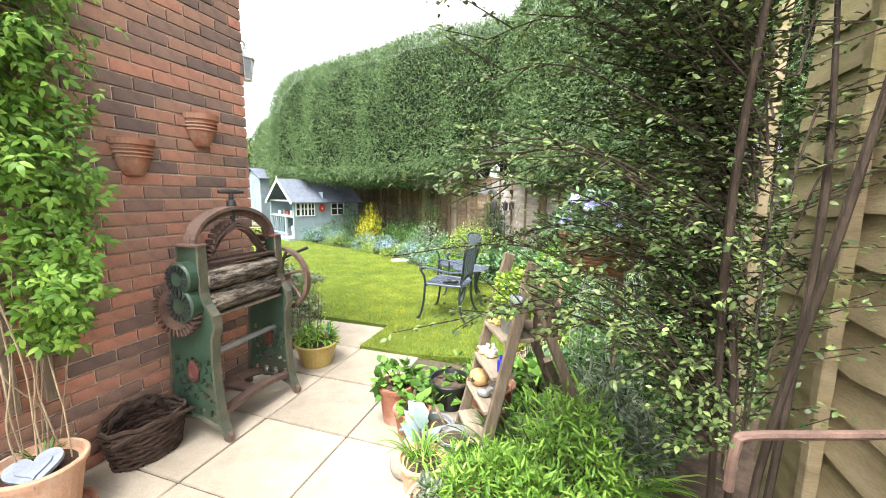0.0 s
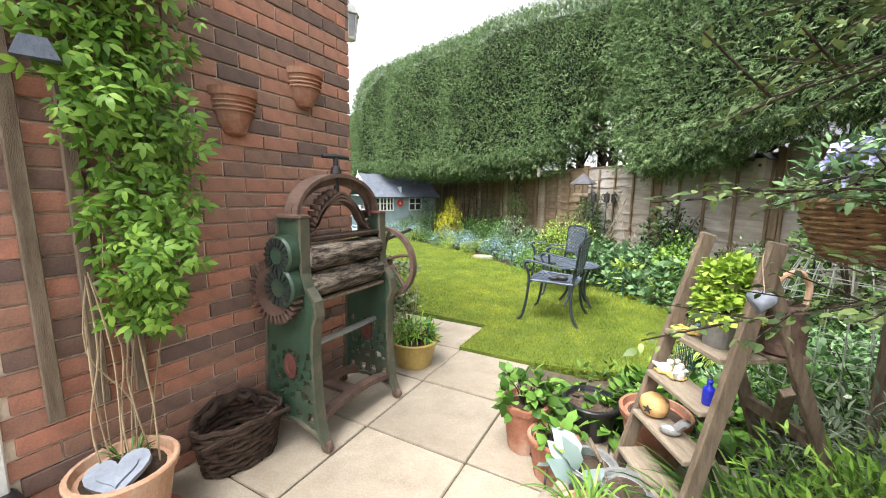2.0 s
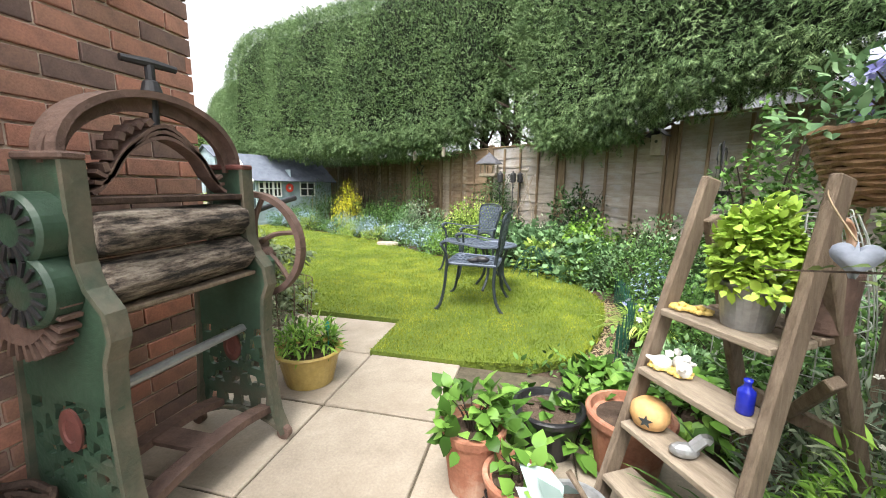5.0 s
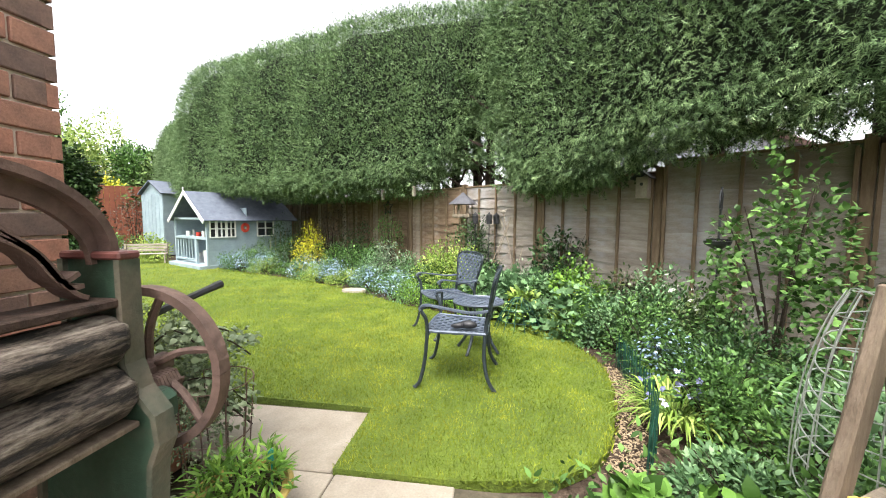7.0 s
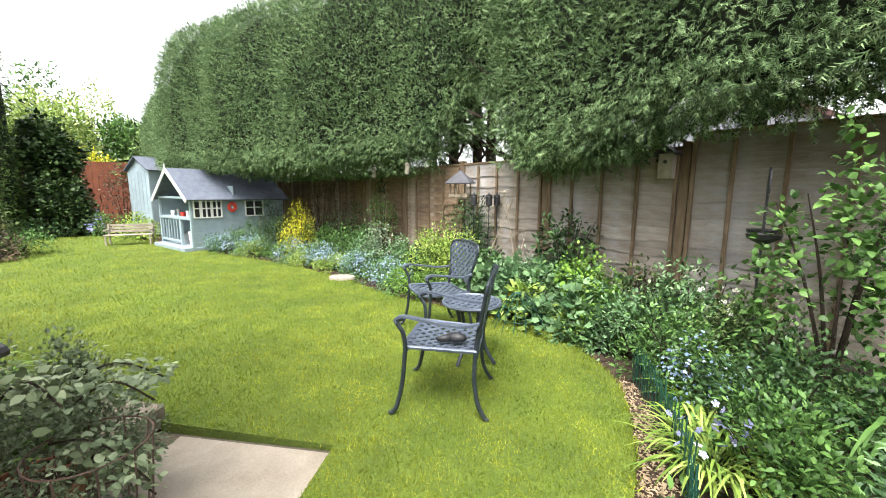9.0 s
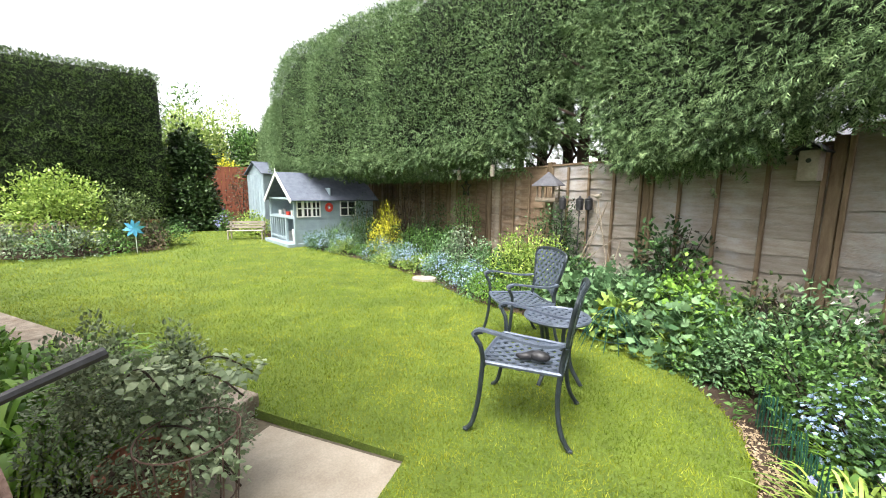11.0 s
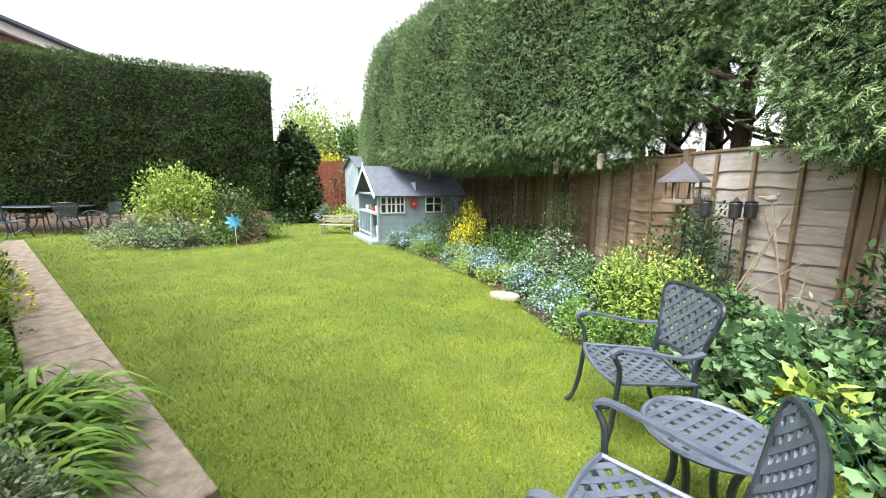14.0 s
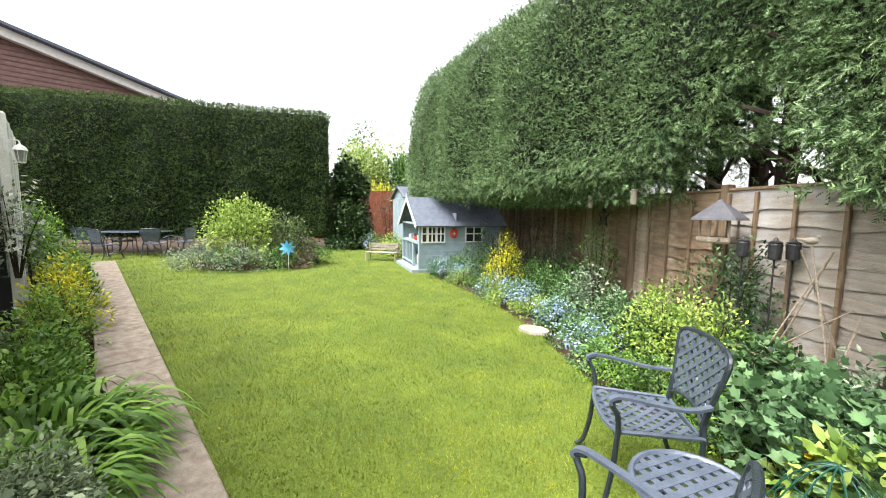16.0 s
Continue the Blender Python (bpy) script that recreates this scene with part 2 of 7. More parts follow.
M["lime"] = foliage("lime_leaves", (0.16, 0.27, 0.045), (0.26, 0.38, 0.075), (0.4, 0.5, 0.14), 0.45, 0.35)
M["basil"] = foliage("basil_leaves", (0.4, 0.62, 0.1), (0.3, 0.46, 0.06), (0.44, 0.6, 0.12), 0.4, 0.35)
M["slate"] = surface("slate_grey_roof", (0.06, 0.06, 0.07), (0.1, 0.1, 0.115), 9, 0.8, bump=0.4)
M["straw"] = foliage("strawberry_leaves", (0.06, 0.16, 0.025), (0.11, 0.24, 0.04), (0.19, 0.34, 0.07), 0.45, 0.3)
M["yellow_leaf"] = foliage("golden_leaves", (0.34, 0.36, 0.02), (0.5, 0.5, 0.03), (0.66, 0.62, 0.06), 0.45, 0.35)
M["red_leaf"] = foliage("purple_brown_leaves", (0.06, 0.045, 0.035), (0.1, 0.08, 0.055), (0.17, 0.13, 0.08), 0.45, 0.2)
M["silver"] = foliage("silver_green_leaves", (0.16, 0.21, 0.12), (0.185, 0.24, 0.135), (0.33, 0.39, 0.25), 0.45, 0.2)
M["olive"] = foliage("olive_green_leaves", (0.06, 0.1, 0.04), (0.09, 0.138, 0.048), (0.17, 0.225, 0.08), 0.4, 0.22)
M["blue_fl"] = foliage("forget_me_not_petals", (0.25, 0.38, 0.62), (0.35, 0.48, 0.72), (0.5, 0.6, 0.8), 0.6, 0.3)
M["violet_fl"] = foliage("violet_petals", (0.3, 0.3, 0.75), (0.45, 0.45, 0.85), (0.6, 0.6, 0.9), 0.6, 0.3)
M["white_fl"] = foliage("white_petals", (0.6, 0.6, 0.52), (0.72, 0.72, 0.66), (0.8, 0.8, 0.76), 0.6, 0.3)
M["yellow_fl"] = foliage("yellow_petals", (0.75, 0.5, 0.01), (0.8, 0.6, 0.02), (0.82, 0.66, 0.03), 0.6, 0.3)
M["far_tree"] = foliage("pale_far_leaves", (0.16, 0.25, 0.06), (0.25, 0.35, 0.1), (0.38, 0.46, 0.16), 0.6, 0.35)


# ---- building helpers ----
def thing(name, at=(0, 0, 0), turn=0.0, label="", category="", group="", kind=""):
    ob = new(name)
    ob.empty_display_size = 0.1
    ob.matrix_world = pose(*at, 0, 0, turn)
    return tagged(ob, label, category, group, kind)


def part(name, bm, mat, parent=None, label="", smooth=False):
    me = bpy.data.meshes.new(name)
    bmesh.ops.recalc_face_normals(bm, faces=bm.faces[:])
    bm.to_mesh(me)
    bm.free()
    me.materials.append(M[mat])
    if smooth:
        me.polygons.foreach_set("use_smooth", [True] * len(me.polygons))
    ob = new(name, me)
    ob.parent = parent
    return tagged(ob, label)


def net(name, verts, tris, mat, parent=None, label="", smooth=False):
    """An object from arrays of corners and triangles."""
    verts, tris = np.asarray(verts, np.float32), np.asarray(tris, np.int32)
    me = bpy.data.meshes.new(name)
    me.vertices.add(len(verts))
    me.vertices.foreach_set("co", verts.ravel())
    me.loops.add(len(tris) * 3)
    me.loops.foreach_set("vertex_index", tris.ravel())
    me.polygons.add(len(tris))
    me.polygons.foreach_set("loop_start", np.arange(0, len(tris) * 3, 3, dtype=np.int32))
    if smooth:
        me.polygons.foreach_set("use_smooth", np.ones(len(tris), bool))
    me.update(calc_edges=True)
    me.materials.append(M[mat])
    ob = new(name, me)
    ob.parent = parent
    return tagged(ob, label)


def box(bm, c, s, turn=None, bevel=0.0):
    made = bmesh.ops.create_cube(bm, size=1.0)["verts"]
    bmesh.ops.scale(bm, vec=s, verts=made)
    if bevel:
        edges = list({e for v in made for e in v.link_edges})
        made = list({v for v in bmesh.ops.bevel(bm, geom=edges, offset=bevel, segments=1, affect="EDGES")["verts"]} | {v for v in made if v.is_valid})
    if turn:
        bmesh.ops.rotate(bm, cent=(0, 0, 0), matrix=Euler([radians(a) for a in turn]).to_matrix(), verts=made)
    bmesh.ops.translate(bm, vec=c, verts=made)
    return made


def tube(bm, pts, r, seg=8, ends=True):
    """A round bar along points; r is one radius or one for each point."""
    pts = [Vector(p) for p in pts]
    rs = [r] * len(pts) if isinstance(r, (int, float)) else r
    rings, up = [], None
    for i, p in enumerate(pts):
        t = (pts[min(i + 1, len(pts) - 1)] - pts[max(i - 1, 0)]).normalized()
        if up is None:
            up = t.orthogonal().normalized()
        up = (up - t * up.dot(t)).normalized()
        side = t.cross(up)
        rings.append([bm.verts.new(p + (up * math.cos(a) + side * math.sin(a)) * rs[i]) for a in (2 * math.pi * k / seg for k in range(seg))])
    for a, b in zip(rings, rings[1:]):
        for k in range(seg):
            bm.faces.new((a[k], a[(k + 1) % seg], b[(k + 1) % seg], b[k]))
    if ends:
        bm.faces.new(rings[0][::-1])
        bm.faces.new(rings[-1])


def smooth_path(pts, steps=6):
    """Points along a smooth curve through pts."""
    pts = [Vector(p) for p in pts]
    out = []
    for i in range(len(pts) - 1):
        p0, p1, p2, p3 = pts[max(i - 1, 0)], pts[i], pts[i + 1], pts[min(i + 2, len(pts) - 1)]
        for k in range(steps):
            t = k / steps
            out.append(0.5 * (2 * p1 + (p2 - p0) * t + (2 * p0 - 5 * p1 + 4 * p2 - p3) * t * t + (3 * p1 - p0 - 3 * p2 + p3) * t ** 3))
    return out + [pts[-1]]


def lathe(bm, profile, seg=24, c=(0, 0, 0), squash=1.0):
    """A turned shape from (radius, height) pairs."""
    rings = [[bm.verts.new((c[0] + r * math.cos(2 * math.pi * k / seg), c[1] + r * squash * math.sin(2 * math.pi * k / seg), c[2] + z)) for k in range(seg)] for r, z in profile]
    for a, b in zip(rings, rings[1:]):
        for k in range(seg):
            bm.faces.new((a[k], a[(k + 1) % seg], b[(k + 1) % seg], b[k]))
    if profile[0][0] > 0.0005:
        bm.faces.new(rings[0][::-1])
    if profile[-1][0] > 0.0005:
        bm.faces.new(rings[-1])


def slab_of(bm, outline, thick, m=None):
    """A flat piece from an outline in x and y, thick in z, then turned by m."""
    low = [bm.verts.new((x, y, 0)) for x, y in outline]
    high = [bm.verts.new((x, y, thick)) for x, y in outline]
    bm.faces.new(low[::-1])
    bm.faces.new(high)
    k = len(outline)
    for i in range(k):
        bm.faces.new((low[i], low[(i + 1) % k], high[(i + 1) % k], high[i]))
    if m is not None:
        bmesh.ops.transform(bm, matrix=m, verts=low + high)


def ball(bm, c, r, scale=(1, 1, 1), sub=2):
    made = bmesh.ops.create_icosphere(bm, subdivisions=sub, radius=r)["verts"]
    bmesh.ops.scale(bm, vec=scale, verts=made)
    bmesh.ops.translate(bm, vec=c, verts=made)


# ---- leaf shapes: unit length along y, face along z ----
def leaf_shape(w=0.45, fold=0.1, droop=0.12):
    return (np.array([(0, 0, 0), (-w * 0.42, 0.26, fold * 0.8), (w * 0.42, 0.26, fold * 0.8), (-w * 0.45, 0.58, fold * 0.5 - droop * 0.25), (w * 0.45, 0.58, fold * 0.5 - droop * 0.25), (0, 1, -droop)], float),
            np.array([(0, 2, 1), (1, 2, 4), (1, 4, 3), (3, 4, 5)]))


def palm_shape(lobes=5, depth=0.55):
    v, f = [(0, 0, 0)], []
    k = lobes * 2 + 1
    for i in range(k):
        a = radians(-140 + 280 * i / (k - 1))
        r = 1.0 if i % 2 else depth
        r *= 0.85 + 0.15 * math.cos(a)
        v.append((0.62 * r * math.sin(a), 0.25 + 0.62 * r * math.cos(a), 0.06 if i % 2 else -0.04))
    for i in range(1, k):
        f.append((0, i + 1, i))
    return np.array(v, float), np.array(f)


def blade_shape(w=0.06, arch=0.5, steps=5):
    v, f = [], []
    for i in range(steps + 1):
        t = i / steps
        half = w / 2 * (1 - t ** 2.2) + 0.001
        y, z = t * (1 - 0.25 * arch * t), -arch * t * t * 0.8
        v += [(-half, y, z + half * 0.5), (half, y, z + half * 0.5)]
        if i:
            a = 2 * i
            f += [(a - 2, a - 1, a), (a - 1, a + 1, a)]
    return np.array(v, float), np.array(f)


def spray_shape():
    v, f = [(0, 0, 0), (0.05, 0.1, 0.0), (0, 1.0, -0.12)], [(0, 1, 2)]
    for y, s, n in ((0.08, 0.42, 0.1), (0.28, 0.4, 0.06), (0.48, 0.32, 0.02), (0.66, 0.22, -0.04)):
        for side in (-1, 1):
            i = len(v)
            v += [(0, y, 0), (side * s * 0.62, y + s * 0.85, n - 0.08), (0, y + 0.11, 0.01)]
            f.append((i, i + 1, i + 2))
    return np.array(v, float), np.array(f)


def star_shape(petals=5):
    v, f = [(0, 0, 0.0)], []
    for k in range(petals):
        a = 2 * math.pi * k / petals
        for da, r in ((-0.5, 0.42), (0.0, 0.56), (0.5, 0.42)):
            v.append((r * math.sin(a + da), r * math.cos(a + da), 0.1))
        i = 3 * k + 1
        f += [(0, i + 1, i), (0, i + 2, i + 1)]
    return np.array(v, float), np.array(f)


def compound_shape():
    """Five pointed leaflets on one stalk."""
    v, f = [], []
    for k, (x, y, a, s) in enumerate(((0, 0.12, -85, 0.42), (0, 0.14, 85, 0.42), (0, 0.4, -48, 0.5), (0, 0.42, 48, 0.5), (0, 0.5, 0, 0.55))):
        lv, lf = leaf_shape(0.42, 0.08, 0.25)
        c, q = math.cos(radians(-a)), math.sin(radians(-a))
        f.append(lf + 6 * k)
        v.append(np.stack([x + s * (c * lv[:, 0] - q * lv[:, 1]), y + s * (q * lv[:, 0] + c * lv[:, 1]), s * lv[:, 2] - 0.15 * y], 1))
    return np.concatenate(v), np.concatenate(f)


LEAF, OVAL, NARROW = leaf_shape(), leaf_shape(0.7, 0.12, 0.2), leaf_shape(0.2, 0.04, 0.2)
PALM, BLADE, SPRAY, STAR = palm_shape(), blade_shape(), spray_shape(), star_shape()
GRASS = (np.array([(-0.09, 0, 0), (0.09, 0, 0), (0, 1, -0.15)], float), np.array([(0, 1, 2)]))
rng = np.random.default_rng(7)


def unit(a):
    return a / np.maximum(np.linalg.norm(a, axis=1, keepdims=True), 1e-9)


def scatter(shape, at, along, face, size):
    """Corners and triangles of one leaf shape set at many places."""
    v, f = shape
    along = unit(np.asarray(along, float))
    side = unit(np.cross(along, face))
    face = np.cross(side, along)
    size = np.broadcast_to(np.asarray(size, float), (len(at),))[:, None, None]
    p = at[:, None, :] + size * (v[None, :, 0:1] * side[:, None] + v[None, :, 1:2] * along[:, None] + v[None, :, 2:3] * face[:, None])
    t = f[None] + (np.arange(len(at)) * len(v))[:, None, None]
    return p.reshape(-1, 3), t.reshape(-1, 3)


def joined(*sets):
    vs, ts, k = [], [], 0
    for v, t in sets:
        vs.append(v)
        ts.append(t + k)
        k += len(v)
    return np.concatenate(vs), np.concatenate(ts)


def dome(n, rx, ry, h, clumps=14, spread=0.33, low=0.1, fill=0.6):
    """Leaf places in a mound of overlapping clumps, with the outward direction of each."""
    a = rng.uniform(0, 2 * math.pi, clumps)
    e = np.arcsin(rng.uniform(low, 1.0, clumps))
    d = np.stack([np.cos(e) * np.cos(a), np.cos(e) * np.sin(a), np.sin(e)], 1)
    c = d * rng.uniform(0.45, 0.8, (clumps, 1)) ** fill
    pick = rng.integers(0, clumps, n)
    o = unit(rng.normal(size=(n, 3)))
    p = c[pick] + o * spread * rng.uniform(0.5, 1.1, (n, 1)) * rng.uniform(0.75, 1.2, clumps)[pick][:, None]
    p[:, 2] = np.abs(p[:, 2] + 0.02)
    out = unit(o + 0.7 * p + np.array([0, 0, 0.25]))
    return p * np.array([rx, ry, h]), out


def twigs(bm, h, rx, ry, count, r=0.008):
    for k in range(count):
        a, q = 2.4 * k, 0.25 + 0.6 * ((k * 0.618) % 1)
        e = Vector((rx * q * math.cos(a), ry * q * math.sin(a), h * (0.6 + 0.3 * ((k * 0.37) % 1))))
        tube(bm, smooth_path([(0.02 * math.cos(a), 0.02 * math.sin(a), 0), e * 0.5 + Vector((0, 0, 0.05 * h)), e], 3), [r, r, 0.8 * r, 0.7 * r, 0.5 * r, 0.4 * r, 0.25 * r], 5)


def shrub(name, at, rx, ry, h, shape, size, n, mat, label, category="shrub", clumps=14, spread=0.33, hang=0.0, stems=7, flowers=None, turn=0.0, low=0.1, group=""):
    """A plant of stems and many leaves; flowers: (material, count, size)."""
    ob = thing(name, at, turn, label, category, group)
    p, out = dome(n, rx, ry, h, clumps, spread, low)
    along = unit(out + rng.normal(size=p.shape) * 0.55 - np.array([0, 0, hang]))
    face = unit(out * 0.5 + rng.normal(size=p.shape) * 0.35 + np.array([0, 0, 0.9]))
    v, t = scatter(shape, p, along, face, size * rng.uniform(0.65, 1.25, n))
    net("foliage", v, t, mat, ob)
    if stems:
        bm = bmesh.new()
        twigs(bm, h, rx, ry, stems, 0.004 + 0.006 * h)
        part("branchwork", bm, "bark", ob)
    if flowers:
        fm, count, fs = flowers
        p, out = dome(count, rx * 1.05, ry * 1.05, h * 1.06, clumps, spread, max(low, 0.35))
        face = unit(out + rng.normal(size=p.shape) * 0.3 + np.array([0, 0, 0.6]))
        v, t = scatter(STAR, p, np.cross(face, rng.normal(size=p.shape)), face, fs * rng.uniform(0.7, 1.2, count))
        tagged(net("blossom", v, t, fm, ob), "", "", "", "stuff")
    return ob


def tuft(name, at, r, length, n, mat, label, w=0.05, arch=0.7, category="grass clump", lean=0.8, flowers=None):
    """A clump of long blades that rise, arch over and hang."""
    ob = thing(name, at, 0, label, category)
    a = rng.uniform(0, 2 * math.pi, n)
    q = np.sqrt(rng.uniform(0, 1, n)) * r
    b = a + rng.normal(size=n) * 0.7
    ln = length * rng.uniform(0.6, 1.15, n)
    rise, reach = rng.uniform(0.75, 1.35, n), lean * rng.uniform(0.55, 1.15, n)
    steps = 7
    vs = np.zeros((n, steps + 1, 2, 3))
    for k in range(steps + 1):
        s = k / steps
        out = q + ln * reach * s
        c = np.stack([out * np.cos(b) + (q * np.cos(a) - q * np.cos(b)), out * np.sin(b) + (q * np.sin(a) - q * np.sin(b)), np.maximum(0.01, ln * (rise * s - arch * rise * s * s * 0.95))], 1)
        half = (0.5 * w * ln * (0.55 + 0.9 * s) * (1 - s ** 3) + 0.0006)[:, None]
        side = np.stack([-np.sin(b), np.cos(b), np.zeros(n)], 1)
        vs[:, k, 0], vs[:, k, 1] = c - side * half + np.array([0, 0, 0.25]) * half, c + side * half + np.array([0, 0, 0.25]) * half
    f = []
    for k in range(steps):
        f += [(2 * k, 2 * k + 1, 2 * k + 2), (2 * k + 1, 2 * k + 3, 2 * k + 2)]
    t = np.array(f)[None] + (np.arange(n) * 2 * (steps + 1))[:, None, None]
    net("foliage", vs.reshape(-1, 3), t.reshape(-1, 3), mat, ob)
    if flowers:
        fm, count, fs = flowers
        a, q = rng.uniform(0, 2 * math.pi, count), rng.uniform(0.2, 1.6, count) * r
        p = np.stack([q * np.cos(a), q * np.sin(a), length * rng.uniform(0.4, 0.75, count)], 1)
        v, t = scatter(STAR, p, rng.normal(size=p.shape), rng.normal(size=p.shape) * 0.5 + np.array([0, 0, 1]), fs)
        tagged(net("blossom", v, t, fm, ob), "", "", "", "stuff")
    return ob


# ---- ground, lawn, patio ----
def tagged_structure(ob, label, category=""):
    return tagged(ob, label, category, "", "structure")


bm = bmesh.new()
slab_of(bm, [(-400, -400), (400, -400), (400, 400), (-400, 400)], 0.1, Matrix.Translation((0, 0, -0.14)))
tagged_structure(part("ground", bm, "soil"), "dark bare earth under the whole garden", "ground")

LAWN = [(-1.215, 3.085), (-0.75, 3.16), (-0.45, 3.42), (-0.25, 3.95), (-0.14, 4.6), (-0.24, 5.1), (-0.5, 5.6), (-1.0, 5.95), (-2.35, 6.64), (-3.56, 7.62), (-5.4, 8.66), (-7.19, 9.4),
        (-8.2, 9.98), (-9.7, 10.6), (-12.0, 12.2), (-13.6, 11.0), (-14.6, 9.6), (-16.6, 6.0), (-17.6, 3.6), (-16.5, 2.6), (-14.6, 2.8), (-14.2, 4.45), (-5.2, 3.925), (-3.0, 3.79), (-2.92, 3.74), (-1.835, 3.7), (-1.83, 3.085)]
edge = [Vector((x, y, 0)) for x, y in LAWN]
curve = [(p.x, p.y) for p in smooth_path(edge[1:21], 5)]
LAWN_EDGE = [LAWN[0]] + curve + LAWN[21:]


def inside(pts, outline):
    x, y = pts[:, 0], pts[:, 1]
    hit = np.zeros(len(pts), bool)
    for (x0, y0), (x1, y1) in zip(outline, outline[1:] + outline[:1]):
        cross = (y0 > y) != (y1 > y)
        hit ^= cross & (x < (x1 - x0) * (y - y0) / (y1 - y0 + 1e-12) + x0)
    return hit


def lawn_base():
    m, n, l, b = material("lawn_base", 0.9)
    big, fine = noise_node(n, l, 1.2, 5), noise_node(n, l, 60, 4)
    c = ramp_node(n, l, big.outputs["Fac"], [(0.3, (0.07, 0.11, 0.01)), (0.7, (0.14, 0.19, 0.018))]).outputs[0]
    c = mixed(n, l, 0.7, c, ramp_node(n, l, fine.outputs["Fac"], [(0.3, (0.55, 0.6, 0.5)), (0.7, (1.25, 1.25, 1.1))]).outputs[0], "MULTIPLY")
    l.new(c, b.inputs["Base Color"])
    bumped(n, l, b, fine.outputs["Fac"], 1.0, 0.02)
    return m


M["lawnbase"] = lawn_base()
bm = bmesh.new()
slab_of(bm, LAWN_EDGE, 0.06, Matrix.Translation((0, 0, -0.035)))
bmesh.ops.triangulate(bm, faces=[f for f in bm.faces if len(f.verts) > 4])
lawn = tagged_structure(part("lawn", bm, "lawnbase"), "closely mown bright green lawn with curved edges", "lawn")


def grass(count, x0, x1, y0, y1):
    """Blades all over the lawn, thinner and longer away from the patio end."""
    p = np.stack([rng.uniform(x0, x1, count), rng.uniform(y0, y1, count), np.full(count, 0.022)], 1)
    far = np.hypot(p[:, 0] + 1.2, p[:, 1] - 3.6)
    p = p[inside(p, LAWN_EDGE) & (rng.uniform(0, 1, count) < 1 / (1 + (far / 3.2) ** 2))]
    far = np.hypot(p[:, 0] + 1.2, p[:, 1] - 3.6)
    along = rng.normal(size=p.shape) * 0.55 + np.array([0, 0, 1.0])
    return scatter(GRASS, p, along, rng.normal(size=p.shape), (0.026 + 0.0016 * far) * rng.uniform(0.6, 1.3, len(p)))


v, t = grass(1500000, -17.5, 0, 2.6, 12.2)
tagged(net("lawn_grass", v, t, "lawn"), "short mown grass blades on the lawn", "grass", "", "stuff")
# longer grass along the lawn's rim
rim = []
for (x0, y0), (x1, y1) in zip(LAWN_EDGE[:60], LAWN_EDGE[1:61]):
    k = int(math.hypot(x1 - x0, y1 - y0) * 160)
    s = rng.uniform(0, 1, (k, 1))
    rim.append(np.concatenate([np.array([[x0, y0]]) * (1 - s) + np.array([[x1, y1]]) * s + rng.normal(size=(k, 2)) * 0.012, np.full((k, 1), 0.015)], 1))
rim = np.concatenate(rim)
v, t = scatter(GRASS, rim, rng.normal(size=rim.shape) * 0.6 + np.array([0, 0, 1]), rng.normal(size=rim.shape), rng.uniform(0.03, 0.06, len(rim)))
tagged(net("rim_grass", v, t, "lawn"), "tufts of grass along the lawn edge", "grass", "", "stuff")

bm = bmesh.new()
box(bm, (-1.35, 0.6, -0.04), (2.4, 4.96, 0.06))
box(bm, (-2.42, 3.39, -0.04), (1.2, 0.62, 0.06))
patio = tagged_structure(part("patio", bm, "joint"), "patio bed of dark joints under the paving", "patio")
path = thing("path", (0, 0, 0), 0, "raised pale gravelly concrete path along the house", "path", "", "structure")
bm = bmesh.new()
for k in range(9):
    x0, x1 = -2.925 - 1.25 * k, -2.925 - 1.25 * (k + 1) + 0.012
    y = lambda x: 3.785 - 0.06 * (x + 2.93)
    slab_of(bm, [(x0, y(x0) - 0.48), (x0, y(x0)), (x1, y(x1)), (x1, y(x1) - 0.48)], 0.13, Matrix.Translation((0, 0, -0.02)))
bmesh.ops.bevel(bm, geom=[e for e in bm.edges], offset=0.008, segments=1, affect="EDGES")
part("path_slab", bm, "path", path)

# ---- house ----
WX, WY = -2.34, 2.37
house = thing("house", (0, 0, 0), 0, "red brick house corner with a white door frame", "house", "", "structure")
bm = bmesh.new()
box(bm, (WX - 0.172, 1.485, 1.75), (0.32, 1.75, 3.5))
box(bm, (WX - 0.172, -2.4, 1.75), (0.32, 4.2, 3.5))
box(bm, (WX - 0.172, 0.155, 2.85), (0.32, 0.91, 1.3))
box(bm, (WX - 0.172, 0.155, 0.11), (0.32, 0.91, 0.22))
side_wall = part("wall", bm, "mortar", house)
bm = bmesh.new()
box(bm, (WX - 6.2, WY - 0.172, 1.75), (11.7, 0.32, 3.5))
rear_wall = part("wall", bm, "mortar", house)
bm = bmesh.new()
box(bm, (WX - 6.2, -2.3, 3.85), (12.6, 9.4, 0.25), (-4, 0, 0))
part("roof", bm, "roofgrey", house)
bm = bmesh.new()
for c, s in (((WX - 0.05, 0.625, 1.2), (0.12, 0.075, 1.96)), ((WX - 0.05, -0.255, 1.2), (0.12, 0.075, 1.96)), ((WX - 0.05, 0.185, 2.16), (0.12, 0.8, 0.06)), ((WX - 0.05, 0.185, 0.25), (0.1, 0.8, 0.05))):
    box(bm, c, s, None, 0.006)
part("door_frame", bm, "white", house, "white plastic door frame")
bm = bmesh.new()
box(bm, (WX - 0.1, 0.185, 1.2), (0.02, 0.8, 1.9))
part("door_pane", bm, "mirrorglass", house, "dark glass of the door")
bm = bmesh.new()
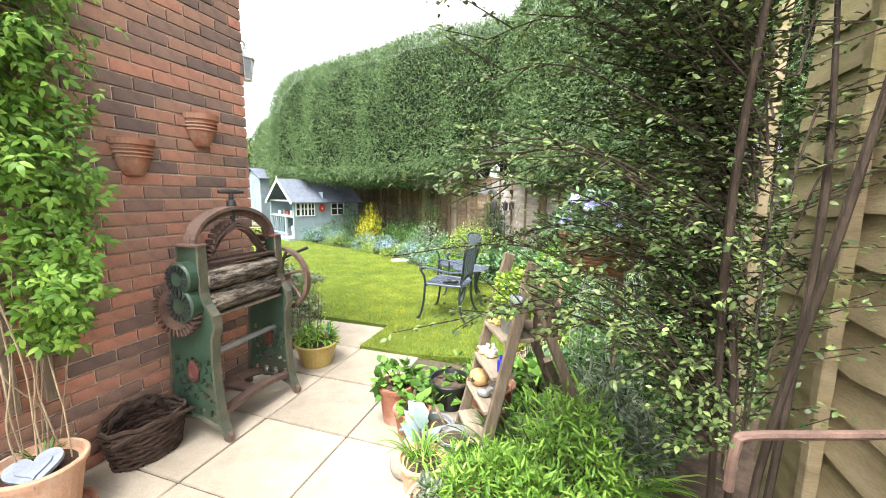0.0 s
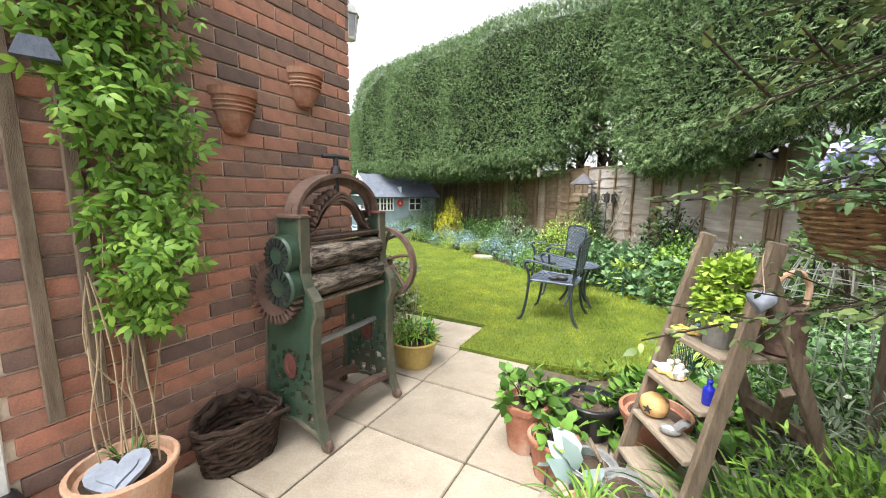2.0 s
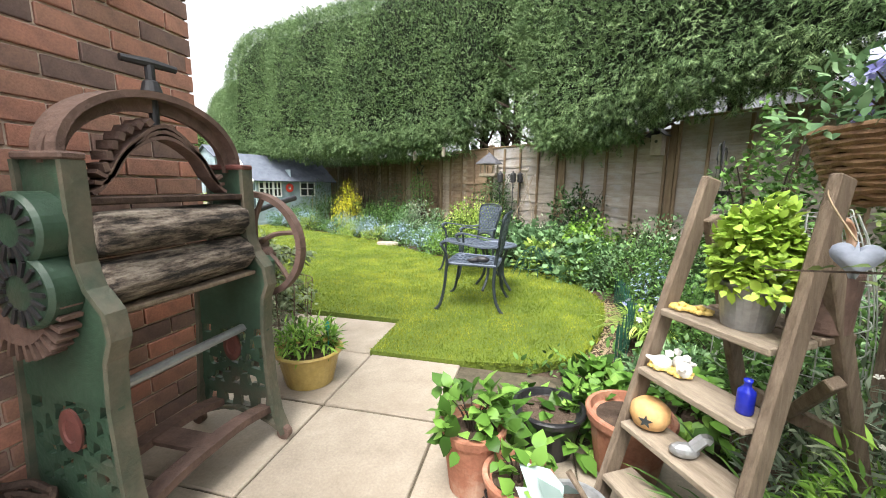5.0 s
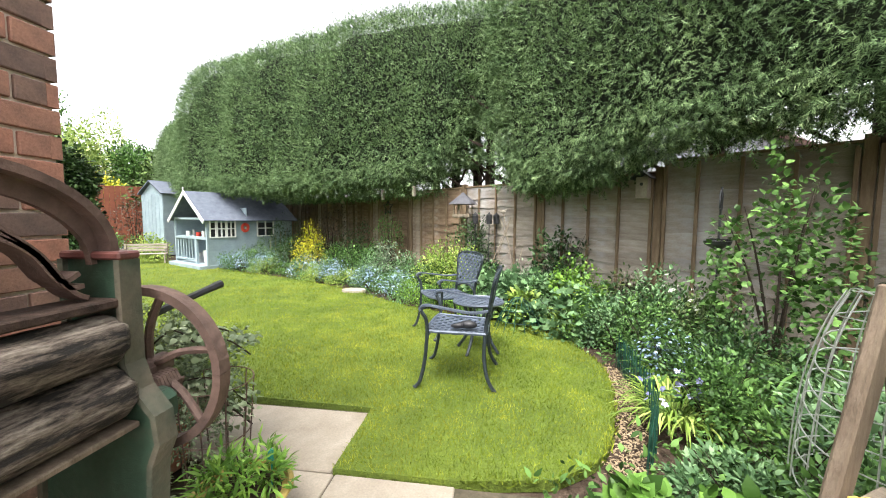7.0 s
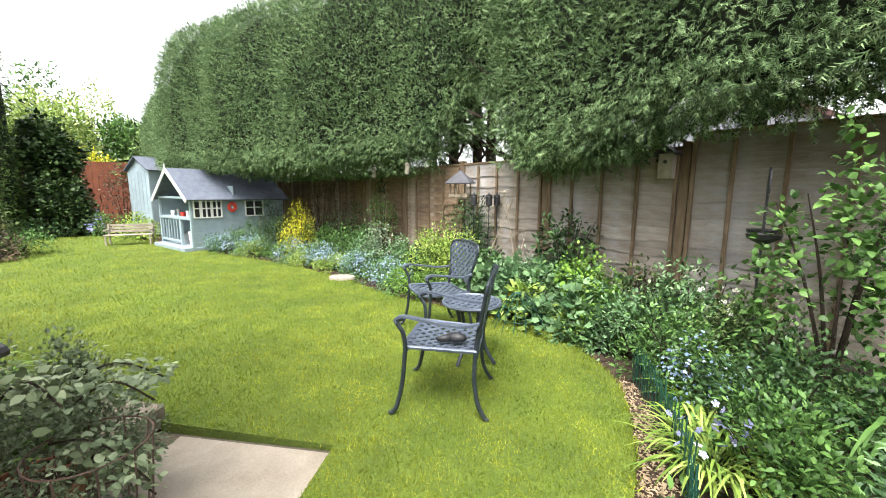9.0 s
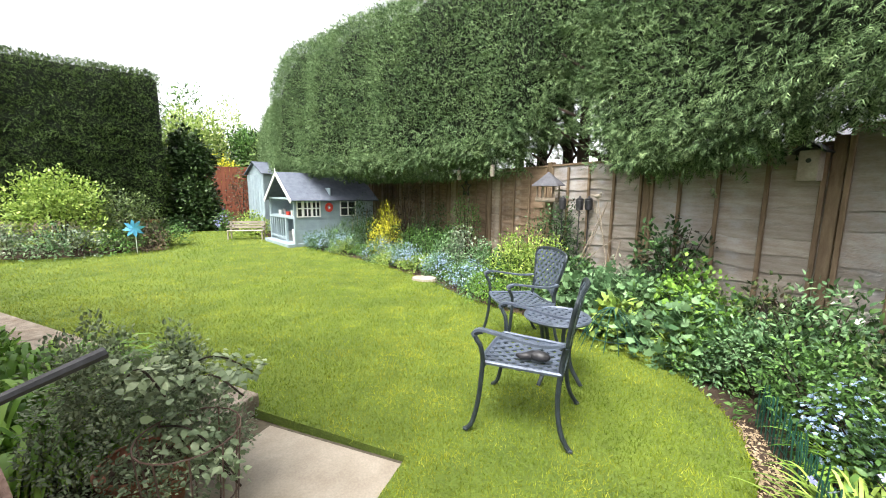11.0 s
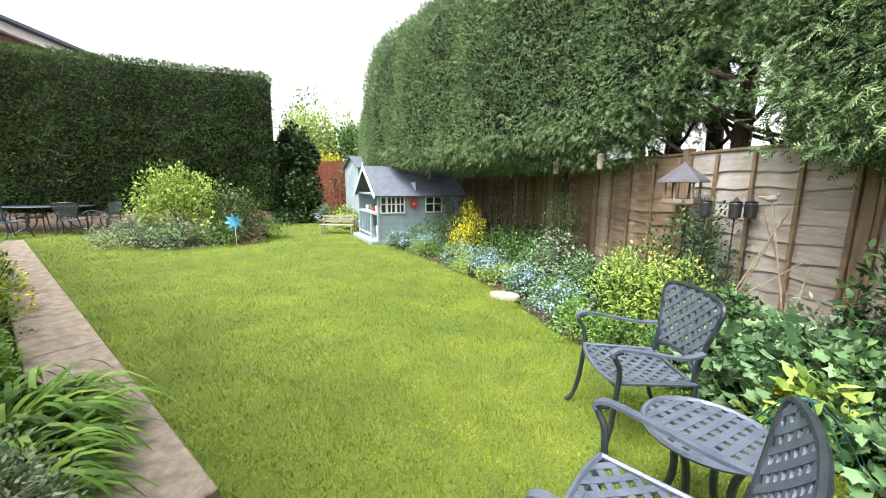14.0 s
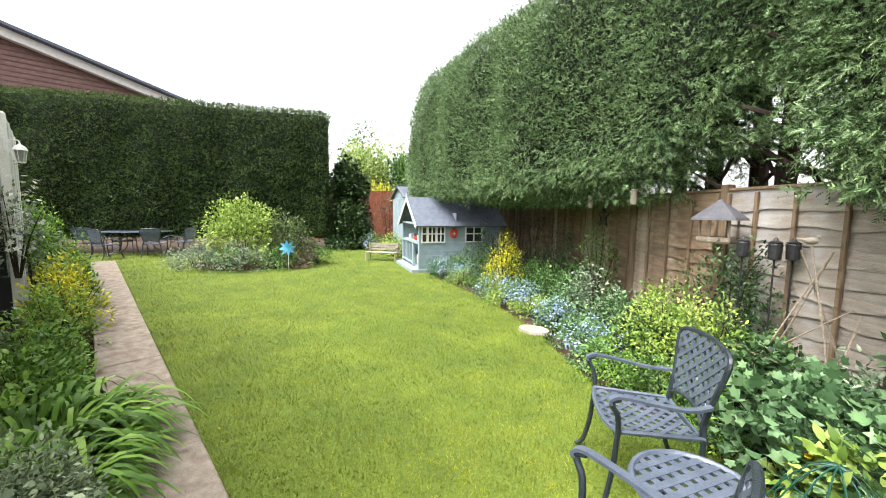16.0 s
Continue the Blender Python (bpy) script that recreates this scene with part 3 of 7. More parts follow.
box(bm, (WX + 0.03, 0.17, 0.255), (0.2, 1.02, 0.05), None, 0.01)
part("door_step", bm, "black", house, "black door step")

# ---- fence along the border: one straight line ----
FO, FD, FN = Vector((-1.3, 7.85, 0)), Vector((-0.754, 0.656, 0)).normalized(), Vector((-0.656, -0.754, 0)).normalized()
FTURN = math.degrees(math.atan2(FD.y, FD.x))
FH = 1.82


def at_fence(u, o=0.0, z=0.0):
    p = FO + FD * (u - 5.04) + FN * o
    return Vector((p.x, p.y, z))


BOARD = []
for variant in range(4):
    r0 = random.Random(variant)
    bmb = bmesh.new()
    segs, grid = 14, []
    wav = [0.012 * math.sin(i * 0.9 + variant * 2) + r0.uniform(-0.008, 0.012) for i in range(segs + 1)]
    for i in range(segs + 1):
        x = 1.5 * i / segs
        grid.append([bmb.verts.new(q) for q in ((x, -0.004, 0.2), (x, 0.014, 0.0 + wav[i]), (x, 0.028, 0.0 + wav[i]), (x, 0.008, 0.2))])
    for a, b in zip(grid, grid[1:]):
        for k in range(4):
            bmb.faces.new((a[k], a[(k + 1) % 4], b[(k + 1) % 4], b[k]))
    bmb.faces.new(grid[0])
    bmb.faces.new(grid[-1][::-1])
    bmesh.ops.recalc_face_normals(bmb, faces=bmb.faces[:])
    me = bpy.data.meshes.new("fence_board")
    bmb.to_mesh(me)
    bmb.free()
    me.materials.append(M["fence"])
    BOARD.append(me)


WARM = []
for me in BOARD:
    me = me.copy()
    me.materials[0] = M["fencewarm"]
    WARM.append(me)


def fence_panel(u0, rise, warm):
    """One panel between posts; rise lifts it where the ground climbs."""
    p = at_fence(u0)
    ob = thing("fence_panel", p, FTURN, "warm brown waney-edge timber fence panel" if warm else "silvered waney-edge timber fence panel", "fence panel", "garden fence", "structure")
    high = FH + rise
    for k in range(12):
        b = new("board", (WARM if warm else BOARD)[(k * 7 + int(u0 * 3)) % 4])
        b.parent = ob
        b.location = (0.04, 0.004 * math.sin(k * 5 + u0), rise - 0.01 + 0.146 * k)
    for x in (0.07, 0.44, 0.83, 1.2, 1.51):
        bm = bmesh.new()
        box(bm, (x, 0.042, high / 2 - 0.02), (0.034, 0.03, high - 0.06), None, 0.004)
        part("batten", bm, "fencepost", ob)
    bm = bmesh.new()
    box(bm, (0.79, 0.0, high - 0.015), (1.55, 0.06, 0.03), None, 0.004)
    part("capping", bm, "fencepost", ob)
    bm = bmesh.new()
    box(bm, (0.0, 0.0, high / 2 + 0.02), (0.085, 0.09, high + 0.04), None, 0.006)
    part("post", bm, "fencepost", ob)


for k in range(-3, 12):
    fence_panel(2.28 + 1.58 * k, 0.12 if k < 0 else 0.0, k > 1)


# ---- hedges ----
def fold(x, xs, ys):
    return np.interp(x, xs, ys)


U_AT = (-2, 0.5, 2.0, 2.6, 3.0, 3.8, 4.4, 4.7, 5.0, 5.3, 5.7, 6.4, 7.7, 8.7, 10.3, 12.0, 13.2, 14.2, 14.55, 14.9, 15.6, 18, 21)
O_AT = (1.1, 1.05, 0.95, 0.8, 0.62, 0.5, 0.3, 0.05, -0.25, 0.05, 0.4, 0.75, 1.3, 1.6, 2.1, 2.6, 2.95, 3.05, 2.9, 2.3, 2.9, 3.1, 3.1)
T_AT = (5.5, 5.5, 5.4, 5.3, 5.25, 5.2, 5.15, 5.1, 5.05, 5.05, 5.1, 5.12, 5.2, 5.22, 5.3, 5.42, 5.45, 5.3, 5.1, 4.3, 4.7, 4.8, 4.6)
B_AT = (2.1, 2.08, 2.02, 1.9, 1.75, 1.72, 2.1, 2.8, 3.2, 2.8, 2.2, 2.0, 1.92, 1.9, 1.92, 1.98, 2.0, 1.98, 1.9, 1.7, 1.5, 1.3, 1.3)


def right_hedge(u, v):
    """A place on the hedge: u along the fence, v from 0 under the front, up the face, to 1 over the top at the back."""
    o, top, low = fold(u, U_AT, O_AT), fold(u, U_AT, T_AT), fold(u, U_AT, B_AT)
    wob = 0.07 * np.sin(u * 2.3 + v * 5) + 0.05 * np.sin(u * 5.1 - v * 9)
    vs = (0, 0.1, 0.2, 0.4, 0.55, 0.66, 0.74, 0.82, 1.0)
    lean = np.interp(v, vs, (-0.6, -0.12, 0.0, 0.06, 0.02, -0.12, -0.4, -0.9, -2.6))
    rise = np.interp(v, vs, (0.02, 0.0, 0.1, 0.42, 0.68, 0.86, 0.96, 1.0, 1.0))
    off = o + lean + wob
    z = low + (top - low) * rise
    p = np.array(FO)[None] + np.array(FD)[None] * (u - 5.04)[:, None] + np.array(FN)[None] * off[:, None]
    p[:, 2] = z
    return p


def left_hedge(u, v):
    """The tall dark hedge across the garden's end: u in metres along it, v as above."""
    ax, ay, bx, by = -14.0, 10.75, -19.6, 0.2
    s = u / 12.0
    top = 5.1 - 0.12 * s
    vs = (0, 0.08, 0.5, 0.68, 0.76, 0.82, 1.0)
    lean = np.interp(v, vs, (0.1, 0.25, 0.2, 0.1, -0.08, -0.4, -2.0))
    rise = np.interp(v, vs, (0.1, 0.16, 0.65, 0.9, 0.98, 1.0, 1.0))
    lean = lean - 1.6 * np.clip(0.25 - u, 0, 1) * 2
    nx, ny = 0.883, -0.469
    wob = 0.05 * np.sin(u * 2.1 + v * 7) + 0.04 * np.sin(u * 4.7) + 0.08 * np.clip((0.72 - v) * 8, 0, 1) * np.sin(v * 52 + 2.2 * np.sin(u * 1.9) + 1.4 * np.sin(u * 4.3))
    return np.stack([ax + (bx - ax) * s + nx * (lean + wob), ay + (by - ay) * s + ny * (lean + wob), top * rise], 1)


def hedge(name, place, u0, u1, count, size, mat, label, shape, droop=0.0, rough=0.05, inset=0.2):
    ob = thing(name, (0, 0, 0), 0, label, "hedge", "", "stuff")
    u, v = rng.uniform(u0, u1, count), rng.uniform(0, 0.93, count)
    p, e = place(u, v), 0.01
    n = unit(np.cross(place(u + e, v) - p, place(u, np.minimum(v + e, 1)) - p))
    if (n[:, 2] * (v > 0.8)).sum() < 0:
        n = -n
    p = p + n * rng.normal(size=(count, 1)) * rough
    along = unit(n * 0.8 + rng.normal(size=p.shape) * 0.55 + np.array([0, 0, 0.15]) - np.array([0, 0, 1.0]) * droop * (v < 0.25)[:, None])
    face = unit(n + rng.normal(size=p.shape) * 0.5 + np.array([0, 0, 0.5]))
    vv, tt = scatter(shape, p, along, face, size * rng.uniform(0.6, 1.3, count) * (1 + 0.8 * droop * (v < 0.2)))
    net("foliage", vv, tt, mat, ob)
    # smooth near-black shell inside the leaves, painting the shade of the gaps
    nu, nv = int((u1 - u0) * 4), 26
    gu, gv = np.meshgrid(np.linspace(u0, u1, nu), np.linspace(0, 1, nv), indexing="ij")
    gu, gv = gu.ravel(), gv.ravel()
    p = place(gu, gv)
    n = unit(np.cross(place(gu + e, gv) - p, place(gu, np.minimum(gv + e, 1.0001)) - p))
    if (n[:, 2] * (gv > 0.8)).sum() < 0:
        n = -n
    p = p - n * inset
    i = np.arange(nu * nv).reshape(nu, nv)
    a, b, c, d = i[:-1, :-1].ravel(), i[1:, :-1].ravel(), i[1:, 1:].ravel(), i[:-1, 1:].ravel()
    net("inner_branches", p, np.concatenate([np.stack([a, b, c], 1), np.stack([a, c, d], 1)]), "gap_shade", ob)
    return ob


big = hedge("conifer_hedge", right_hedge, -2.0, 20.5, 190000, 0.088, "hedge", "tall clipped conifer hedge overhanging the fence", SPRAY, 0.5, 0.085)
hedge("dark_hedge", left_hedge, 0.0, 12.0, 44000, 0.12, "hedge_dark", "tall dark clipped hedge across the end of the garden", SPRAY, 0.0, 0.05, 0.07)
k = 13000
u = rng.uniform(2.5, 13.5, k)
low = fold(u, U_AT, B_AT)
o = rng.uniform(-1.0, 1.0, k) * 0.6 + 0.45 * fold(u, U_AT, O_AT) - 0.2
gap = np.abs(u - 5.0)
z = np.clip(low + rng.normal(size=k) * 0.22, 1.72, 3.4)
p = np.array(FO)[None] + np.array(FD)[None] * (u - 5.04)[:, None] + np.array(FN)[None] * o[:, None]
p[:, 2] = z
p = p[(gap > 0.5) | (rng.uniform(0, 1, k) < 0.7)]
v, t = scatter(SPRAY, p, rng.normal(size=p.shape) + np.array([0, 0, -0.5]), rng.normal(size=p.shape) + np.array([0, 0, 1.0]), rng.uniform(0.07, 0.17, len(p)))
net("hanging_foliage", v, t, "hedge", big)
k = 5200
limb = rng.integers(0, 34, k)
lu, lz, lo = 3.9 + 2.1 * ((limb * 0.618) % 1), 2.05 + 2.2 * ((limb * 0.377) % 1), -0.55 + 0.5 * ((limb * 0.71) % 1)
run = rng.uniform(0, 1, k)
u = lu + (np.where(limb % 2, 1, -1) * 0.75) * run
o = lo + 0.45 * run + rng.normal(size=k) * 0.05
p = np.array(FO)[None] + np.array(FD)[None] * (u - 5.04)[:, None] + np.array(FN)[None] * o[:, None]
p[:, 2] = lz + 0.28 * run - 0.12 * run ** 2 + rng.normal(size=k) * 0.04
along = np.array(FD)[None] * np.where(limb % 2, 1, -1)[:, None] + np.array(FN)[None] * 0.4 + rng.normal(size=p.shape) * 0.5 - np.array([0, 0, 0.25])
v, t = scatter(SPRAY, p, along, rng.normal(size=p.shape) * 0.5 + np.array([0, 0, 1.0]), rng.uniform(0.08, 0.16, k))
net("branch_fans", v, t, "hedge", big)
# trunks of the conifers behind the fence
for k, u in enumerate((0.6, 1.9, 2.7, 3.3, 3.9, 4.55, 4.85, 5.2, 5.6, 6.1, 6.9, 7.6, 8.4, 9.2, 10.0, 11.0)):
    bm = bmesh.new()
    b = at_fence(u, -0.45 + 0.12 * math.sin(k * 3), 0)
    lean = Vector((0.12 * math.sin(k * 2.2), 0.1 * math.cos(k), 0))
    tube(bm, [b, b + lean * 0.5 + Vector((0, 0, 2.0)), b + lean + Vector((0, 0, 4.3))], [0.1, 0.085, 0.05], 8)
    for j in range(9):
        s = b + lean * 0.5 + Vector((0, 0, 1.7 + 0.17 * j))
        a = 2.1 * j + k
        e = s + FD * (0.75 * math.sin(a)) + FN * (0.35 + 0.3 * math.cos(a)) + Vector((0, 0, 0.3 + 0.15 * math.sin(j)))
        tube(bm, smooth_path([s, (s + e) / 2 + Vector((0, 0, -0.08)), e], 3), [0.022] * 6 + [0.006], 5)
    tagged(part("conifer_trunk", bm, "bark"), "dark bare conifer trunk behind the fence", "tree trunk", "conifer trunks")


# ---- mangle: cast-iron wringer by the wall ----
def ribbon(bm, pts, wide, thick, along="y"):
    """A flat bar swept along points in the x-z plane, wide across it."""
    pts = [Vector(p) for p in pts]
    rings = []
    for i, p in enumerate(pts):
        t = (pts[min(i + 1, len(pts) - 1)] - pts[max(i - 1, 0)]).normalized()
        w = Vector((0, 1, 0)) if along == "y" else Vector((1, 0, 0))
        n = t.cross(w).normalized()
        rings.append([bm.verts.new(p + w * a * wide / 2 + n * b * thick / 2) for a, b in ((-1, -1), (1, -1), (1, 1), (-1, 1))])
    for a, b in zip(rings, rings[1:]):
        for k in range(4):
            bm.faces.new((a[k], a[(k + 1) % 4], b[(k + 1) % 4], b[k]))
    bm.faces.new(rings[0][::-1])
    bm.faces.new(rings[-1])


def pierced(bm, x0, x1, z0, z1, nx, nz, hole, y, thick, bow=None):
    """A cast panel in the x-z plane with openings where hole(i, k) holds."""
    keep = {(i, k) for i in range(nx) for k in range(nz) if not hole(i, k)}
    vs = {}

    def corner(i, k, s):
        if (i, k, s) not in vs:
            x = x0 + (x1 - x0) * i / nx
            z = z0 + (z1 - z0) * k / nz
            vs[i, k, s] = bm.verts.new((x + 0.004 * math.sin(i * 2.1 + k * 1.3), y + s * thick / 2, z + 0.004 * math.cos(i * 1.7 + k * 2.3)))
        return vs[i, k, s]

    for i, k in keep:
        c = ((i, k), (i + 1, k), (i + 1, k + 1), (i, k + 1))
        bm.faces.new([corner(*q, -1) for q in c])
        bm.faces.new([corner(*q, 1) for q in c[::-1]])
        for a, b, nb in ((0, 1, (i, k - 1)), (1, 2, (i + 1, k)), (2, 3, (i, k + 1)), (3, 0, (i - 1, k))):
            if nb not in keep:
                bm.faces.new([corner(*c[a], 1), corner(*c[b], 1), corner(*c[b], -1), corner(*c[a], -1)])


def scrollwork(i, k):
    """Openings of the cast side panels: scrolls round an oval, a row of slots below."""
    x, z = (i - 7.5) / 8, (k - 17) / 15
    if k < 6:
        return k in (2, 3, 4) and i % 4 in (1, 2)
    if k < 8 or i in (0, 15) or k > 30:
        return False
    r = math.hypot(x * 1.2, z * 1.35)
    if r < 0.42:
        return 0.12 < r < 0.3 and abs(z) > 0.06
    return math.sin(abs(x) * 13 + z * 3) * math.cos(z * 15 - abs(x) * 4) > 0.12


mangle = thing("mangle", (-2.03, 1.9, 0), 0, "antique green cast-iron mangle with rusty arch and wooden rollers", "mangle")
FRONT = [(0.19, 0.03), (0.155, 0.12), (0.135, 0.25), (0.125, 0.5), (0.135, 0.64), (0.16, 0.7), (0.15, 0.77), (0.1, 0.83), (0.075, 0.9), (0.075, 1.16)]
BACK = [(-0.27, 0.03), (-0.235, 0.12), (-0.22, 0.25), (-0.2, 0.5), (-0.19, 0.7), (-0.12, 0.83), (-0.085, 0.9), (-0.085, 1.16)]
for y in (-0.3, 0.3):
    bm = bmesh.new()
    outline = [(x, z) for x, z in FRONT[3:]] + [(x, z) for x, z in BACK[3:][::-1]]
    slab_of(bm, outline, 0.03, Matrix(((1, 0, 0, 0), (0, 0, -1, y + 0.015), (0, 1, 0, 0), (0, 0, 0, 1))))
    side = part("side_frame", bm, "green", mangle, "green cast-iron side frame")
    bm = bmesh.new()
    pierced(bm, -0.21, 0.13, 0.1, 0.66, 16, 34, scrollwork, y, 0.018)
    part("pierced_panel", bm, "green", side)
    bm = bmesh.new()
    ribbon(bm, [(x, y, z) for x, z in FRONT], 0.055, 0.016)
    ribbon(bm, [(x, y, z) for x, z in BACK], 0.055, 0.016)
    ribbon(bm, smooth_path([(0.19, y, 0.04), (0.1, y, 0.09), (-0.04, y, 0.125), (-0.18, y, 0.09), (-0.27, y, 0.04)], 4), 0.05, 0.014)
    part("edge_flange", bm, "wornflange", side, "worn green-brown edge flange")
    bm = bmesh.new()
    lathe(bm, [(0.05, -0.004), (0.06, 0.0), (0.06, 0.012), (0.035, 0.016), (0.03, 0.01)], 20)
    bmesh.ops.scale(bm, vec=(0.7, 1.1, 0.6), verts=bm.verts[:])
    bmesh.ops.rotate(bm, cent=(0, 0, 0), matrix=Euler((radians(90), 0, 0)).to_matrix(), verts=bm.verts[:])
    bmesh.ops.translate(bm, vec=(-0.04, y - 0.012, 0.41), verts=bm.verts[:])
    part("cartouche", bm, "redpaint", side, "dull red oval badge")
    bm = bmesh.new()
    box(bm, (0.0, y, 1.17), (0.172, 0.06, 0.02), None, 0.005)
    part("post_cap", bm, "redpaint" if y > 0 else "rust", side)
    for x in (0.185, -0.265):
        bm = bmesh.new()
        lathe(bm, [(0.01, -0.016), (0.03, -0.014), (0.03, 0.014), (0.01, 0.016)], 14)
        bmesh.ops.rotate(bm, cent=(0, 0, 0), matrix=Euler((radians(90), 0, 0)).to_matrix(), verts=bm.verts[:])
        bmesh.ops.translate(bm, vec=(x, y, 0.03), verts=bm.verts[:])
        part("castor", bm, "rust", side)
bm = bmesh.new()
arc = [(0.0, -0.3 * math.cos(a), 1.175 + 0.2 * math.sin(a)) for a in (math.pi * k / 24 for k in range(25))]
ribbon(bm, arc, 0.09, 0.02, "x")
ribbon(bm, [(0.0, p[1] * 0.985, p[2] - 0.025) for p in arc], 0.016, 0.05, "x")
part("arch", bm, "rust", mangle, "rusty brown iron arch")
bm = bmesh.new()
for j in range(3):
    q = smooth_path([(0.01, s * (0.235 - 0.008 * j), 1.075 + 0.03 * j) if n == 0 else (0.01, s * (0.2 - 0.012 * j), 1.1 + 0.012 * j) if n == 1 else (0.01, s * (0.13 - 0.006 * j), 1.2 - 0.0 * j) for s, n in ((-1, 0), (-1, 1), (-1, 2))] + [(0.01, 0, 1.285 - 0.018 * j)] + [(0.01, 0.13 - 0.006 * j, 1.2), (0.01, 0.2 - 0.012 * j, 1.1 + 0.012 * j), (0.01, 0.235 - 0.008 * j, 1.075 + 0.03 * j)], 5)
    ribbon(bm, q, 0.06, 0.011, "x")
for k in range(7):
    a = math.pi * (0.58 + 0.055 * k)
    box(bm, (0.01, 0.2 * math.cos(a), 1.09 + 0.205 * math.sin(a)), (0.06, 0.024, 0.016), (math.degrees(a) - 60, 0, 0))
part("leaf_spring", bm, "rust", mangle, "dark stepped leaf spring")
bm = bmesh.new()
tube(bm, [(0, 0, 1.27), (0, 0, 1.47)], 0.014, 10)
lathe(bm, [(0.028, 0), (0.03, 0.02), (0.022, 0.05), (0.016, 0.055)], 14, (0, 0, 1.37))
tube(bm, [(-0.02, -0.075, 1.475), (0, 0, 1.478), (0.02, 0.075, 1.475)], [0.011, 0.015, 0.011], 8)
part("pressure_screw", bm, "darkiron", mangle, "dark iron T-handled screw")


def roller(bm, x, z, r, seed):
    seg, steps = 28, 34
    rings = []
    for i in range(steps + 1):
        y = -0.275 + 0.55 * i / steps
        ring = []
        for k in range(seg):
            a = 2 * math.pi * k / seg
            d = 0.012 * noise.noise(Vector((math.cos(a) * 2.2, y * 2.5 + seed, math.sin(a) * 2.2))) + 0.008 * noise.noise(Vector((math.cos(a) * 7, y * 5 + seed, math.sin(a) * 7)))
            q = (r + d) * (0.88 if i in (0, steps) else 1)
            ring.append(bm.verts.new((x + q * math.cos(a), y, z + q * math.sin(a))))
        rings.append(ring)
    for a, b in zip(rings, rings[1:]):
        for k in range(seg):
            bm.faces.new((a[k], a[(k + 1) % seg], b[(k + 1) % seg], b[k]))
    bm.faces.new(rings[0][::-1])
    bm.faces.new(rings[-1])


for z, x, r, s in ((0.965, 0.05, 0.062, 3.0), (0.83, 0.055, 0.066, 11.0)):
    bm = bmesh.new()
    roller(bm, x, z, r, s)
    part("roller", bm, "roller", mangle, "cracked weathered wooden roller", True)
for c, s, n, mt in (((0.02, 0, 1.055), (0.11, 0.56, 0.022), "top_board", "wicker"), ((0.03, 0, 0.75), (0.16, 0.56, 0.016), "drip_board", "oldwood")):
    bm = bmesh.new()
    box(bm, c, s, None, 0.004)
    part(n, bm, mt, mangle, "dark weathered board")
bm = bmesh.new()
tube(bm, [(0.02, -0.3, 0.5), (0.02, 0.3, 0.5)], 0.017, 10)
part("tie_bar", bm, "galv", mangle, "grey tie bar")
bm = bmesh.new()
for x in (0.1, -0.14):
    ribbon(bm, smooth_path([(x, -0.3, 0.13), (x, -0.15, 0.16), (x, 0.0, 0.165), (x, 0.15, 0.16), (x, 0.3, 0.13)], 3), 0.06, 0.03, "x")
box(bm, (-0.02, 0, 0.165), (0.24, 0.09, 0.025), None, 0.005)
part("stretcher", bm, "rust", mangle, "rusty iron stretcher")
bm = bmesh.new()
for cz, r in ((0.99, 0.092), (0.835, 0.1)):
    lathe(bm, [(0.0, -0.075), (r * 0.9, -0.072), (r, -0.062), (r, 0.0)], 32)
    fresh = [w for w in bm.verts if not w.tag]
    bmesh.ops.rotate(bm, cent=(0, 0, 0), matrix=Euler((radians(-90), 0, 0)).to_matrix(), verts=fresh)
    bmesh.ops.translate(bm, vec=(-0.015, -0.315, cz), verts=fresh)
    for w in fresh:
        w.co.y = -0.315 - abs(w.co.y + 0.315)
        w.tag = True
cover = part("gear_cover", bm, "green", mangle, "green figure-of-eight gear cover")
# raised dark bars paint the shade of radial slots in the cover
bm = bmesh.new()
for cz, r in ((0.99, 0.092), (0.835, 0.1)):
    for k in range(16):
        a = 2 * math.pi * k / 16
        box(bm, (-0.015 + 0.66 * r * math.cos(a), -0.3925, cz + 0.66 * r * math.sin(a)), (0.42 * r, 0.006, 0.011), (0, -math.degrees(a), 0))
part("slot_shade_bar", bm, "darkiron", cover, "dark radial bars painted as shaded slots")
bm = bmesh.new()
lathe(bm, [(0.02, -0.026), (0.118, -0.026), (0.118, 0.026), (0.02, 0.026)], 28)
for k in range(30):
    a = 2 * math.pi * k / 30
    box(bm, (0.138 * math.cos(a), 0.138 * math.sin(a), 0), (0.05, 0.011, 0.05), (0, 0, math.degrees(a)))
bmesh.ops.rotate(bm, cent=(0, 0, 0), matrix=Euler((radians(90), 0, 0)).to_matrix(), verts=bm.verts[:])
bmesh.ops.translate(bm, vec=(-0.085, -0.344, 0.8), verts=bm.verts[:])
part("cog_wheel", bm, "rust", mangle, "rusty toothed cog wheel")
bm = bmesh.new()
lathe(bm, [(0.0, -0.03), (0.045, -0.028), (0.05, -0.018), (0.05, 0.0)], 22)
bmesh.ops.rotate(bm, cent=(0, 0, 0), matrix=Euler((radians(90), 0, 0)).to_matrix(), verts=bm.verts[:])
bmesh.ops.translate(bm, vec=(0.085, 0.345, 0.76), verts=bm.verts[:])
box(bm, (0.085, 0.345, 0.76), (0.1, 0.08, 0.09), None, 0.02)
part("bearing_boss", bm, "green", mangle)
bm = bmesh.new()
ring = [(0.02 + 0.222 * math.cos(a), 0.4, 0.84 + 0.222 * math.sin(a)) for a in (2 * math.pi * k / 40 for k in range(41))]
ribbon(bm, ring, 0.04, 0.024)
